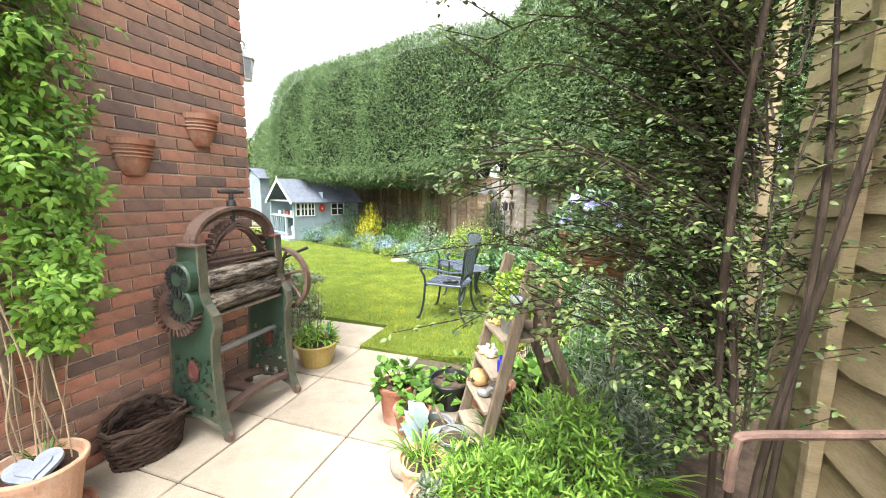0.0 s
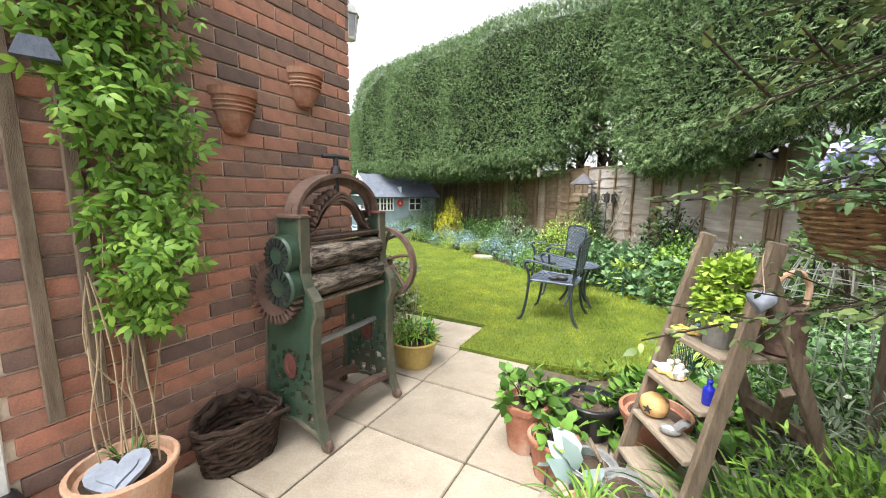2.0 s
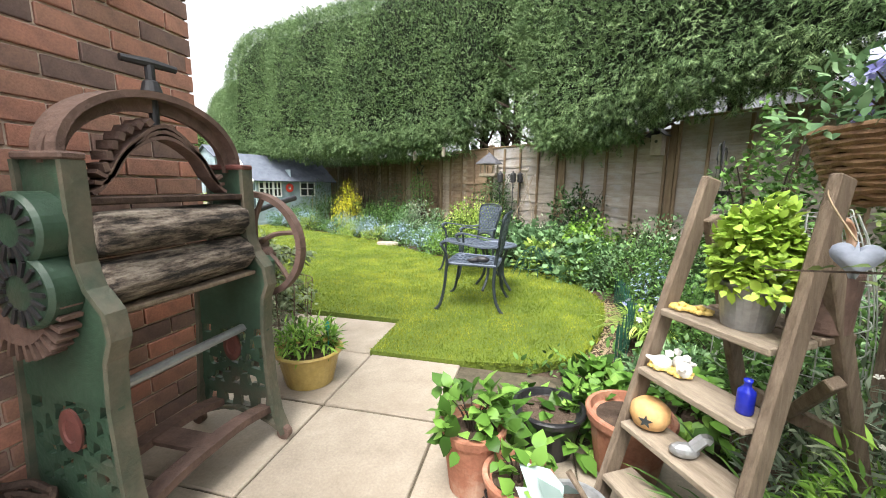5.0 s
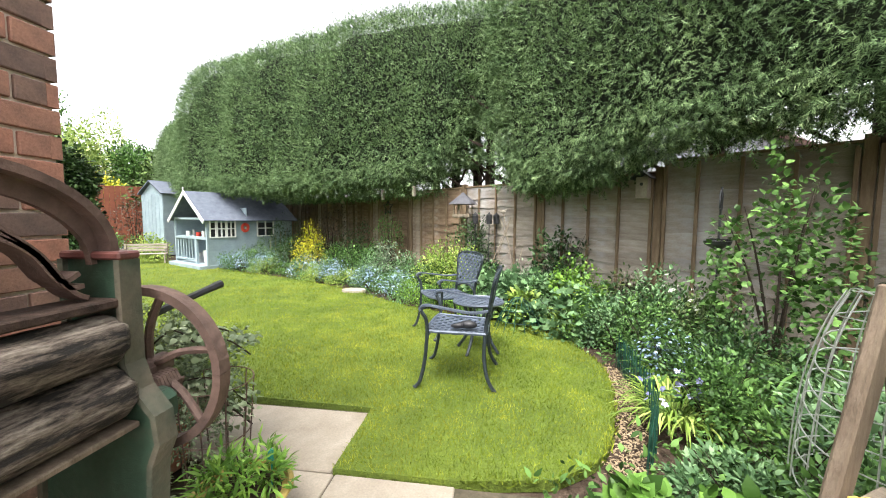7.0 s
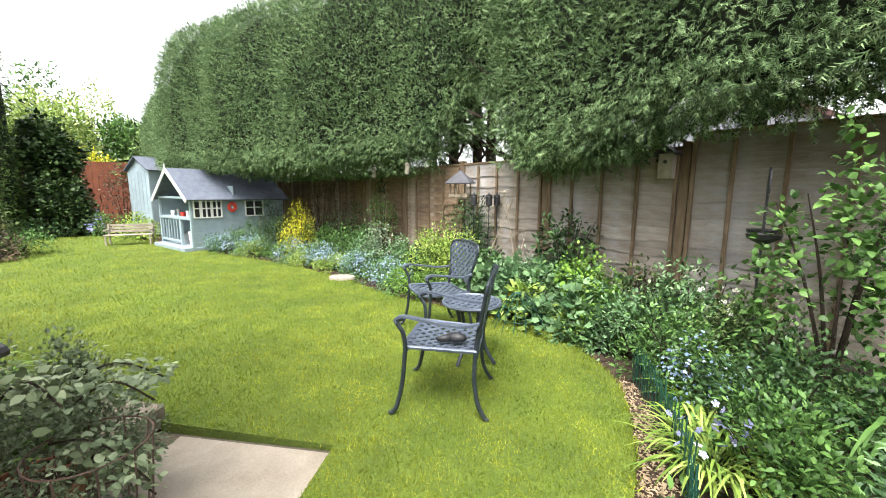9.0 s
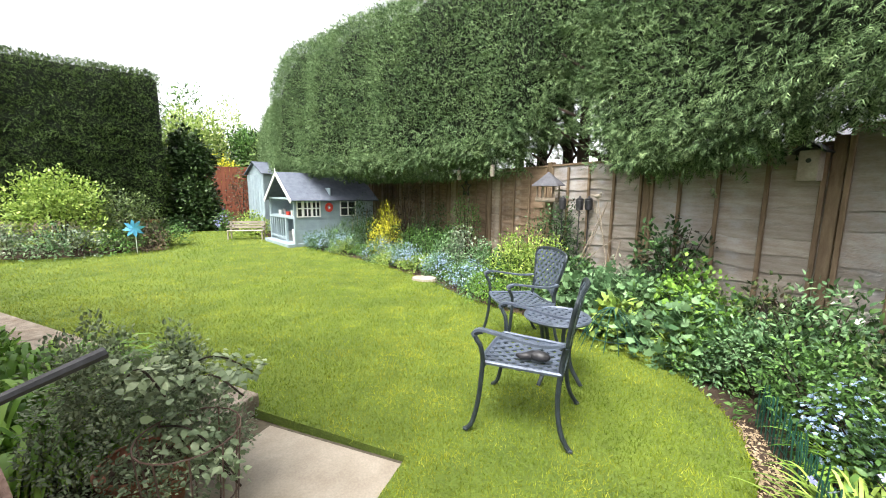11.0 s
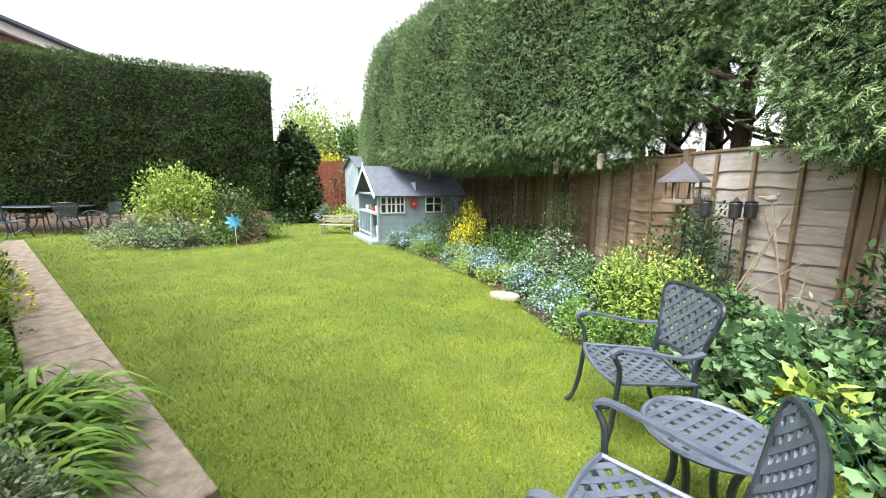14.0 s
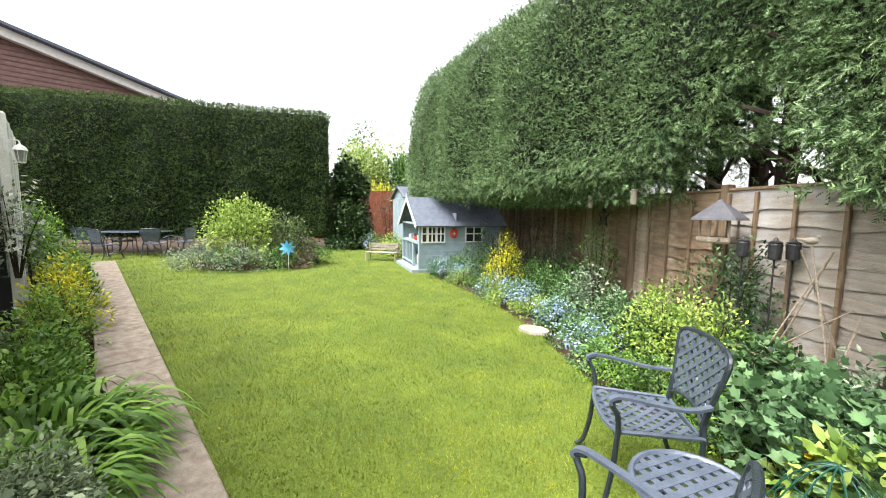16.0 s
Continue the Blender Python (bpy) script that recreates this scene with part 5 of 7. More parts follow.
# flat dark star on the gourd, painting the shade of a cut opening
bm = bmesh.new()
slab_of(bm, [(0.02 * math.cos(a + 0.3) * (1 if k % 2 == 0 else 0.42), 0.02 * math.sin(a + 0.3) * (1 if k % 2 == 0 else 0.42)) for k, a in enumerate(math.pi * q / 5 for q in range(10))], 0.004)
cut = part("star_shade_patch", bm, "dark_in", gourd)
cut.matrix_local = pose(-0.026, -0.05, 0.042, 90, 0, -27)
bm = bmesh.new()
ball(bm, (0, 0, 0.02), 0.028, (1.4, 0.8, 0.8))
tube(bm, smooth_path([(0.02, 0, 0.03), (0.045, 0, 0.06), (0.06, 0, 0.055)], 4), [0.016] * 8 + [0.006], 6)
ob = tagged(part("dragon_figure", bm, "galv"), "small grey dragon figure on the tread", "ornament")
ob.location = on_ladder(0.02, -0.15, 0.377)
for k, (x, y) in enumerate(((-0.125, -0.1), (-0.065, -0.08), (-0.1, -0.05))):
    bm = bmesh.new()
    ball(bm, (0, 0, 0.024), 0.024, (1.2, 0.9, 1))
    ball(bm, (0.018, 0, 0.055), 0.014, (1, 0.9, 0.9), 1)
    tube(bm, [(-0.015, 0, 0.03), (-0.046, 0, 0.042)], [0.014, 0.004], 6)
    ob = tagged(part("ceramic_hen", bm, "white"), "small white ceramic hen on the stepladder", "ornament", "ceramic hens")
    ob.matrix_world = Matrix.Translation(on_ladder(x, y, 0.558)) @ pose(0, 0, 0, 0, 0, 60 * k)
for z, xs in ((0.559, (-0.13, -0.075)), (0.748, (-0.12, -0.075))):
    for k, x in enumerate(xs):
        bm = bmesh.new()
        for j in range(6):
            a = 2 * math.pi * j / 6
            ball(bm, (0.022 * math.cos(a), 0.022 * math.sin(a), 0.009), 0.014, (1.2, 0.8, 0.6), 1)
        ball(bm, (0, 0, 0.016), 0.014, (1, 1, 0.8), 1)
        ob = tagged(part("yellow_flower_dish", bm, "yellowc"), "ochre yellow flower-shaped dish on a tread", "ornament", "yellow dishes")
        ob.location = on_ladder(x, -0.1 + 0.25 * (z - 0.559) + 0.02 * k, z)


def heart_outline(size, n=28):
    out = []
    for k in range(n):
        a = 2 * math.pi * k / n
        out.append((size * 16 * math.sin(a) ** 3 / 32, size * (13 * math.cos(a) - 5 * math.cos(2 * a) - 2 * math.cos(3 * a) - math.cos(4 * a)) / 32))
    return out


bm = bmesh.new()
slab_of(bm, heart_outline(0.078), 0.022)
bmesh.ops.bevel(bm, geom=[e for e in bm.edges if abs(e.verts[0].co.z - e.verts[1].co.z) < 0.001], offset=0.004, segments=2, affect="EDGES")
ob = tagged(part("hanging_heart", bm, "heart", None, "", True), "pale grey ceramic heart hanging on the ladder stile", "ornament")
ob.matrix_world = Matrix.Translation((-0.2, 1.775, 0.98)) @ pose(0, 0, 0, 90, 0, -34)
bm = bmesh.new()
tube(bm, smooth_path([(-0.2, 1.78, 1.012), on_ladder(0.16, -0.0, 1.1), on_ladder(0.147, 0.04, 1.15)], 4), 0.002, 4)
tagged(part("heart_string", bm, "twig"), "thin twine loop of the hanging heart", "string")
wc = on_ladder(0.1, 0.16, 0.746)
can = thing("watering_jug", wc, 30, "rusty brown jug with a looped handle", "jug")
bm = bmesh.new()
lathe(bm, [(0.052, 0), (0.065, 0.01), (0.07, 0.16), (0.06, 0.18), (0.052, 0.18), (0.052, 0.1)], 22)
part("body", bm, "rust", can)
bm = bmesh.new()
tube(bm, smooth_path([(-0.05, 0, 0.175), (-0.04, 0, 0.26), (0.03, 0, 0.29), (0.075, 0, 0.24), (0.068, 0, 0.15)], 5), 0.01, 8)
part("handle", bm, "terralight", can)

# ---- pots on the patio ----
P1, P2 = (-1.0, 2.13, 0), (-0.83, 1.99, 0)
pot("terracotta_pot", P1, 0.12, 0.26, "terracotta", "weathered terracotta pot of strawberry plants on the paving", group="patio pots")
pot("terracotta_pot", P2, 0.115, 0.2, "terracotta", "weathered terracotta pot of strawberry plants on the paving", group="patio pots")
shrub("strawberry_plant", (P1[0], P1[1], 0.23), 0.17, 0.17, 0.17, OVAL, 0.07, 110, "straw", "strawberry plant with broad green leaves in a pot", "plant", 12, 0.35, stems=8, group="strawberries")
shrub("strawberry_plant", (P2[0], P2[1], 0.17), 0.11, 0.11, 0.12, OVAL, 0.065, 46, "straw", "strawberry plant with broad green leaves in a pot", "plant", 9, 0.35, stems=7, group="strawberries")
bm = bmesh.new()
for k in range(3):
    a = 2.1 * k + 0.5
    tube(bm, smooth_path([(0.09 * math.cos(a), 0.09 * math.sin(a), 0.09), (0.13 * math.cos(a), 0.13 * math.sin(a), 0.05), (0.1 * math.cos(a), 0.1 * math.sin(a), 0.0), (0.14 * math.cos(a), 0.14 * math.sin(a), 0.02)], 4), 0.005, 6)
ob = tagged(part("pot_stand", bm, "darkiron"), "black scrolled iron stand under the pot", "pot stand")
ob.location = P2
for at, r, h, mt, lb in (((-0.72, 2.42, 0), 0.15, 0.2, "black", "black plastic pot of leafy strawberry plants"), ((-0.42, 2.35, 0), 0.16, 0.26, "terracotta", "wide terracotta pot behind the stepladder"), ((-0.62, 1.62, 0), 0.125, 0.18, "terralight", "pale terracotta pot of grassy leaves"), ((-0.48, 1.42, 0), 0.13, 0.16, "terralight", "shallow pale pot with a grey cushion plant"), ((-0.2, 1.55, 0), 0.16, 0.22, "terracotta", "broad terracotta bowl under the shrub"), ((0.12, 1.42, 0), 0.17, 0.2, "terracotta", "broad terracotta bowl under the shrub")):
    pot("plant_pot", at, r, h, mt, lb, group="border pots")
tuft("spider_plant", (-0.62, 1.62, 0.16), 0.06, 0.24, 60, "fresh", "grassy pale green leaves arching from a pot", 0.035, 0.8)
shrub("herb_cushion", (-0.48, 1.42, 0.14), 0.11, 0.11, 0.1, LEAF, 0.025, 400, "grey_leaf", "grey-green cushion plant filling a shallow pot", "plant", 14, 0.4, stems=0)
for at, r, h, lb in (((-0.66, 1.93, 0), 0.11, 0.17, "small galvanised bucket with tools beside the ladder"), ((-0.52, 1.83, 0), 0.1, 0.19, "small galvanised bucket with tools beside the ladder")):
    ob = pot("metal_bucket", at, r, h, "galv", lb, "bucket", rim=0.04, group="buckets")
    bm = bmesh.new()
    tube(bm, smooth_path([(-r, 0, h * 0.95), (-r * 0.7, -r * 0.6, h * 1.02), (0, -r * 1.05, h * 1.05), (r * 0.7, -r * 0.6, h * 1.02), (r, 0, h * 0.95)], 4), 0.004, 5)
    part("handle", bm, "wire", ob)
bm = bmesh.new()
tube(bm, [(0, 0, 0), (-0.06, 0.035, 0.07)], [0.008, 0.011], 8)
slab_of(bm, [(-0.03, 0), (0.03, 0), (0.022, -0.09), (0, -0.12), (-0.022, -0.09)], 0.004, pose(0.02, -0.02, 0, 20, 60, 30))
ob = tagged(part("hand_trowel", bm, "oldwood"), "hand trowel with worn wooden handle in the bucket", "trowel")
ob.location = (-0.62, 1.95, 0.17)
sl = thing("stone_lantern", (-0.74, 1.72, 0), 0, "pale stone finial ornament on the paving", "ornament")
bm = bmesh.new()
lathe(bm, [(0.075, 0), (0.095, 0.02), (0.1, 0.06), (0.085, 0.1), (0.05, 0.125), (0.03, 0.14), (0.034, 0.16), (0.022, 0.185), (0.0, 0.19)], 20)
part("body", bm, "stone", sl, smooth=True)
shrub("grey_hosta", (-0.7, 1.9, 0.06), 0.12, 0.12, 0.14, OVAL, 0.16, 9, "hostagrey", "large blue-grey hosta leaves", "plant", 6, 0.3, stems=4)

yp = pot("ochre_bowl", (-2.02, 2.68, 0), 0.185, 0.2, "ochre", "ochre glazed bowl with ferny plants beside the mangle", rim=0.12)
shrub("ferny_plant", (-2.02, 2.68, 0.16), 0.18, 0.18, 0.2, NARROW, 0.06, 700, "fresh", "fine feathery bright green plant in a bowl", "plant", 14, 0.35, stems=6)
bm = bmesh.new()
tube(bm, [(0, 0, 0), (0, 0, 0.16)], 0.003, 5)
lathe(bm, [(0.012, 0), (0.016, 0.015), (0.012, 0.035), (0.0, 0.05)], 12, (0, 0, 0.15))
ob = tagged(part("plant_marker", bm, "teal"), "small teal marker stuck in the bowl", "plant marker")
ob.location = (-1.92, 2.72, 0.15)

hp = pot("heart_pot", (-2.14, 0.9, 0.03), 0.165, 0.27, "terralight", "large pale terracotta pot with dry twigs and a heart", rim=0.14)
bm = bmesh.new()
lathe(bm, [(0.13, 0), (0.17, 0.008), (0.175, 0.03), (0.165, 0.03), (0.15, 0.012)], 26)
ob = tagged(part("pot_saucer", bm, "terracotta"), "terracotta saucer under the large pot", "saucer")
ob.location = (-2.14, 0.9, 0)
bm = bmesh.new()
slab_of(bm, heart_outline(0.19), 0.018)
slab_of(bm, heart_outline(0.12), 0.008, Matrix.Translation((0, 0, 0.019)))
ob = tagged(part("wooden_heart", bm, "heart"), "pale blue wooden heart lying on the pot", "ornament")
ob.matrix_world = pose(-2.08, 0.86, 0.3, 22, -8, 60)
stems = thing("dry_stems", (-2.15, 0.91, 0.26), 0, "dry tan stems tied to canes in the pot", "dead plant")
for k in range(7):
    bm = bmesh.new()
    a, q = 2.4 * k, 0.05 + 0.06 * ((k * 0.618) % 1)
    top = Vector((-0.12 + 0.1 * math.cos(a), 0.02 + 0.1 * math.sin(a), 0.45 + 0.35 * ((k * 0.37) % 1)))
    if k < 3:
        top = Vector((-0.14 + 0.02 * k, -0.01 * k, 0.72))
    tube(bm, smooth_path([(q * math.cos(a), q * math.sin(a), 0), (0.7 * q * math.cos(a) - 0.03, q * math.sin(a) + 0.04 * math.sin(k * 3), 0.22), (0.5 * top.x + 0.05 * math.sin(k * 5), 0.5 * top.y + 0.05 * math.cos(k * 4), 0.62 * top.z), top], 4), [0.0034] * 12 + [0.002], 5)
    part("stem", bm, "twig", stems)
tuft("pot_sprout", (-2.2, 0.94, 0.27), 0.05, 0.1, 26, "mid", "small green shoots in the large pot", 0.08, 0.5)

# wicker basket against the wall
bk = thing("wicker_basket", (-2.17, 1.36, 0), 78, "broken dark half-round wicker basket on the paving by the wall", "basket")
bk.scale = (0.8, 0.85, 1.1)
for k in range(9):
    bm = bmesh.new()
    z = 0.02 + 0.024 * k
    r = 0.2 + 0.006 * k
    pts = [(r * math.cos(a), (0.11 + 0.004 * k) * math.sin(a), z + 0.006 * math.sin(a * 9 + k * 2) + (0.05 * max(0, math.sin(a)) ** 2 * (k / 8) ** 2)) for a in (2 * math.pi * j / 40 for j in range(41))]
    tube(bm, pts, 0.0125, 6)
    part("weave", bm, "wicker", bk)
bm = bmesh.new()
tube(bm, [(0.21 * math.cos(a), 0.09, 0.1 + 0.16 * math.sin(a) * 1.0 + 0.012 * math.sin(a * 14)) for a in (math.pi * j / 24 for j in range(25))], 0.02, 7)
tube(bm, [(-0.24, -0.12, 0.17), (0.0, -0.13, 0.2), (0.25, -0.12, 0.2)], [0.012, 0.016, 0.01], 7)
part("hoop_handle", bm, "wicker", bk)
for k in range(16):
    a = 2 * math.pi * k / 16
    bm = bmesh.new()
    tube(bm, [(0.195 * math.cos(a), 0.105 * math.sin(a), 0), (0.25 * math.cos(a), 0.145 * math.sin(a), 0.21 + 0.03 * math.sin(k * 5))], 0.005, 5)
    part("stake", bm, "wicker", bk)
bm = bmesh.new()
lathe(bm, [(0.19, 0.015), (0.1, 0.03), (0, 0.03)], 20, squash=0.55)
part("basket_base", bm, "wicker", bk)

# ---- things on the brick wall ----
for y, z, r in ((1.535, 1.66, 0.115), (1.975, 1.87, 0.115)):
    ob = thing("wall_pot", (WX, y, z), 0, "half-round terracotta wall pot fixed to the brick wall", "wall pot", "wall pots")
    bm = bmesh.new()
    prof = [(0.02, -0.11), (0.05, -0.1), (0.075, -0.05), (0.09, 0.0), (0.1, 0.06), (0.112, 0.065), (0.115, 0.1), (0.105, 0.1), (0.09, 0.05)]
    rings = [[bm.verts.new((rr * math.cos(a) + 0.003, rr * math.sin(a), zz)) for a in (math.pi * (k / 14 - 0.5) for k in range(15))] for rr, zz in prof]
    for a, b in zip(rings, rings[1:]):
        for k in range(14):
            bm.faces.new((a[k], a[k + 1], b[k + 1], b[k]))
    for a, b in zip(rings[:7], rings[1:7]):
        bm.faces.new((a[0], b[0], b[-1], a[-1]))
    bm.faces.new(rings[0])
    part("body", bm, "terracotta", ob)
    bm = bmesh.new()
    for zz, rr in ((0.0, 0.094), (0.02, 0.097), (0.04, 0.1)):
        tube(bm, [(rr * math.cos(a) + 0.003, rr * math.sin(a), zz) for a in (math.pi * (k / 14 - 0.5) for k in range(15))], 0.006, 5)
    part("moulding", bm, "terracotta", ob)
tr = thing("trellis", (WX + 0.03, 0.92, 0), 0, "weathered fan trellis of battens on the wall", "trellis")
for y0, y1 in ((-0.13, -0.16), (0.0, -0.02), (0.13, 0.12)):
    bm = bmesh.new()
    box(bm, (0, (y0 + y1) / 2, 1.35), (0.022, 0.045, 1.75), (math.degrees(math.atan2(y0 - y1, 1.75)), 0, 0), 0.003)
    part("batten", bm, "oldwood", tr)
for z in (2.1,):
    bm = bmesh.new()
    box(bm, (0.02, 0, z), (0.016, 0.34, 0.03), None, 0.003)
    part("cross_batten", bm, "oldwood", tr)


def lantern(at, turn, label, mat="white"):
    ob = thing("wall_lantern", at, turn, label, "wall lamp", "wall lanterns")
    bm = bmesh.new()
    box(bm, (0, 0.01, 0.0), (0.06, 0.02, 0.16), None, 0.006)
    tube(bm, smooth_path([(0, 0.02, 0.02), (0, 0.08, 0.07), (0, 0.14, 0.06), (0, 0.15, 0.02)], 4), 0.008, 6)
    part("bracket", bm, mat, ob)
    bm = bmesh.new()
    lathe(bm, [(0.075, 0.0), (0.05, 0.05), (0.012, 0.075), (0.01, 0.09)], 6, (0, 0.15, -0.06))
    part("cap", bm, mat, ob)
    bm = bmesh.new()
    for k in range(6):
        a = 2 * math.pi * k / 6
        tube(bm, [(0.062 * math.cos(a), 0.15 + 0.062 * math.sin(a), -0.06), (0.04 * math.cos(a), 0.15 + 0.04 * math.sin(a), -0.21)], 0.004, 4)
    lathe(bm, [(0.042, -0.22), (0.044, -0.205)], 6, (0, 0.15, 0))
    part("cage", bm, mat, ob)
    bm = bmesh.new()
    lathe(bm, [(0.056, -0.062), (0.037, -0.2)], 6, (0, 0.15, 0))
    part("lantern_glass", bm, "galv", ob)
    return ob


lantern((WX - 0.12, WY, 2.56), 0, "white six-sided wall lantern on the house corner")
# white conservatory frame along the rear wall
cons = thing("conservatory", (-9.7, 2.3, 0), 0, "white framed conservatory at the rear of the house", "conservatory", "", "structure")
for x in (1.25, 0.4, -0.4, -1.25):
    bm = bmesh.new()
    box(bm, (x, 0.62, 1.35), (0.09, 0.09, 2.7), None, 0.006)
    part("post", bm, "white", cons)
bm = bmesh.new()
for z in (0.6, 2.3, 2.68):
    box(bm, (0, 0.62, z), (2.5, 0.06, 0.08), None, 0.006)
part("rail", bm, "white", cons)
bm = bmesh.new()
box(bm, (0, 0.35, 0.3), (2.5, 0.55, 0.6))
box(bm, (0, 0.3, 1.6), (2.4, 0.5, 2.1))
part("glazing", bm, "mirrorglass", cons)
lantern((-8.42, 2.93, 2.3), -25, "white six-sided wall lantern on the conservatory post")


# ---- climber on the trellis ----
vine = thing("climbing_vine", (WX + 0.05, 1.08, 0), 0, "bright green climbing vine over the trellis on the wall", "climber")
n = 1500
zc = 0.75 + 2.0 * rng.uniform(0, 1, n) ** 0.8
wide = np.interp(zc, (0.6, 0.85, 1.1, 1.5, 1.9, 2.3, 2.75), (0.05, 0.09, 0.14, 0.2, 0.24, 0.3, 0.36))
mid = np.interp(zc, (0.6, 1.0, 1.4, 1.8, 2.75), (-0.06, -0.02, 0.0, -0.06, -0.16))
clump = 0.5 + 0.5 * np.sin(zc * 9 + 1) * np.sin(zc * 4.1)
yc = mid + wide * np.clip(rng.normal(size=n) * 0.55, -1, 1.05)
xc = np.abs(rng.normal(size=n)) * (0.05 + 0.07 * clump) + 0.01
p = np.stack([xc, yc, zc], 1)
along = unit(np.stack([rng.uniform(0.1, 1.0, n), rng.normal(size=n) * 0.8, rng.normal(size=n) * 0.6 - 0.6], 1))
face = unit(np.stack([np.full(n, 0.7), rng.normal(size=n) * 0.6, rng.uniform(0.1, 1.0, n)], 1))
v, t = scatter(compound_shape(), p, along, face, rng.uniform(0.05, 0.115, n))
net("foliage", v, t, "fresh", vine)
bm = bmesh.new()
for k in range(3):
    y0 = -0.12 + 0.1 * k
    tube(bm, smooth_path([(0.0, y0 * 0.4 - 0.1, 0.05), (0.02, y0 - 0.05, 0.6 + 0.03 * k), (0.04, y0 + 0.06 * math.sin(k), 1.2), (0.03, y0 + 0.03, 1.8), (0.05, y0 + 0.1 * math.cos(k), 2.5)], 5), [0.003] * 21, 5)
part("branchwork", bm, "twig", vine)
bm = bmesh.new()
slab_of(bm, [(-0.055, 0.05), (0.055, 0.05), (0.03, 0.11), (-0.03, 0.11)], 0.06, pose(WX + 0.12, 0.83, 1.62, 90, 0, 70))
tagged(part("bird_roof", bm, "castgrey"), "grey metal shade peeping out of the vine", "ornament")

# ---- shrub by the gate: layered twigs with small leaves ----
gate_bush = thing("arching_shrub", (0.55, 1.3, 0), 0, "dense arching shrub with small dark leaves over the patio", "shrub")
bm = bmesh.new()
leaf_at, leaf_dir = [], []
R = random.Random(5)
for k in range(4):
    a = 1.6 * k
    tube(bm, smooth_path([(0.05 * math.cos(a), 0.05 * math.sin(a), 0), (0.08 * math.cos(a), 0.08 * math.sin(a), 0.7), (0.16 * math.cos(a + 0.5), 0.16 * math.sin(a + 0.5), 1.5), (0.22 * math.cos(a + 0.9), 0.25 * math.sin(a + 0.9), 2.3)], 4), [0.011] * 9 + [0.009, 0.007, 0.006, 0.004], 6)
for k in range(105):
    z = 0.85 + 1.6 * (k / 104)
    a = radians(R.uniform(95, 205)) if k % 7 else radians(R.uniform(40, 95))
    reach = R.uniform(0.55, 1.02) * (1.0 if z > 1.05 else 0.72)
    if math.sin(a) > 0.3:
        reach *= 0.55
    tip = Vector((reach * math.cos(a), reach * math.sin(a) * 0.8, z + R.uniform(-0.12, 0.16)))
    root = Vector((0.08 * math.cos(a), 0.08 * math.sin(a), z - 0.22))
    pts = smooth_path([root, root * 0.4 + tip * 0.6 + Vector((0, 0, 0.13)), tip], 5)
    tube(bm, pts, [0.004, 0.004, 0.0035, 0.0035, 0.003, 0.003, 0.0025, 0.0025, 0.002, 0.002, 0.0015], 5)
    side = (tip - root).cross(Vector((0, 0, 1))).normalized()
    for j in range(11):
        s = pts[min(j, len(pts) - 1)]
        ln = R.uniform(0.1, 0.24)
        e = s + side * ln * (1 if j % 2 else -1) + (tip - root).normalized() * ln * 0.7 + Vector((0, 0, R.uniform(-0.08, 0.02)))
        tube(bm, [s, e], [0.003, 0.0015], 4)
        for q in range(20):
            w = s + (e - s) * (q / 18)
            leaf_at.append(w + Vector((R.gauss(0, 0.012), R.gauss(0, 0.012), R.gauss(0, 0.01))))
            leaf_dir.append((e - s).normalized() + Vector((R.gauss(0, 0.6), R.gauss(0, 0.6), R.gauss(0, 0.3))))
part("branchwork", bm, "bark", gate_bush)
p, d = np.array([tuple(q) for q in leaf_at]), np.array([tuple(q) for q in leaf_dir])
v, t = scatter(leaf_shape(0.5, 0.1, 0.15), p, d, rng.normal(size=p.shape) * 0.4 + np.array([0, 0, 1.0]), rng.uniform(0.018, 0.032, len(p)))
net("foliage", v, t, "olive", gate_bush)

# near boundary fence and gate hook by the start
nf = thing("side_fence", (0.95, 1.0, 0), 90, "mossy close-boarded side fence beside the patio", "fence", "", "structure")
for k in range(14):
    b = new("board", BOARD[k % 4].copy())
    b.data.materials[0] = M["mossy"]
    b.parent = nf
    b.location = (-2.2, 0.0, 0.04 + 0.172 * k)
    b2 = new("board", b.data)
    b2.parent = nf
    b2.location = (-0.42, 0.0, 0.04 + 0.172 * k)
for x in (-2.2, -1.3, -0.45, 0.1, 0.65, 1.3):
    bm = bmesh.new()
    box(bm, (x, 0.045, 1.2), (0.05, 0.045, 2.4), None, 0.005)
    part("batten", bm, "mossy", nf)
bm = bmesh.new()
tube(bm, smooth_path([(0.94, 1.305, 0.85), (0.7, 1.215, 0.852), (0.49, 1.135, 0.855), (0.455, 1.12, 0.83), (0.45, 1.12, 0.7)], 5), 0.013, 8)
tagged(part("gate_hook", bm, "rust"), "rusty curved iron hook on the side fence", "hook")

# ---- plants round the patio's edge and the stepladder ----
shrub("rosemary_bush", (0.05, 1.62, 0), 0.36, 0.3, 0.62, NARROW, 0.05, 5200, "fresh", "feathery green herb bush beside the stepladder", "shrub", 26, 0.3)
shrub("rosemary_bush", (-0.28, 1.45, 0), 0.24, 0.24, 0.42, NARROW, 0.045, 3200, "fresh", "feathery bright green herb clump by the paving", "herb", 20, 0.32)
shrub("lavender_bush", (0.25, 2.1, 0), 0.35, 0.35, 0.6, NARROW, 0.06, 3000, "grey_leaf", "grey-green lavender bush with pale buds", "shrub", 24, 0.3, flowers=("white_fl", 40, 0.025))
tuft("grass_clump", (-0.42, 1.6, 0), 0.1, 0.32, 150, "fresh", "bright green grassy clump beside the pots", 0.03, 0.6)
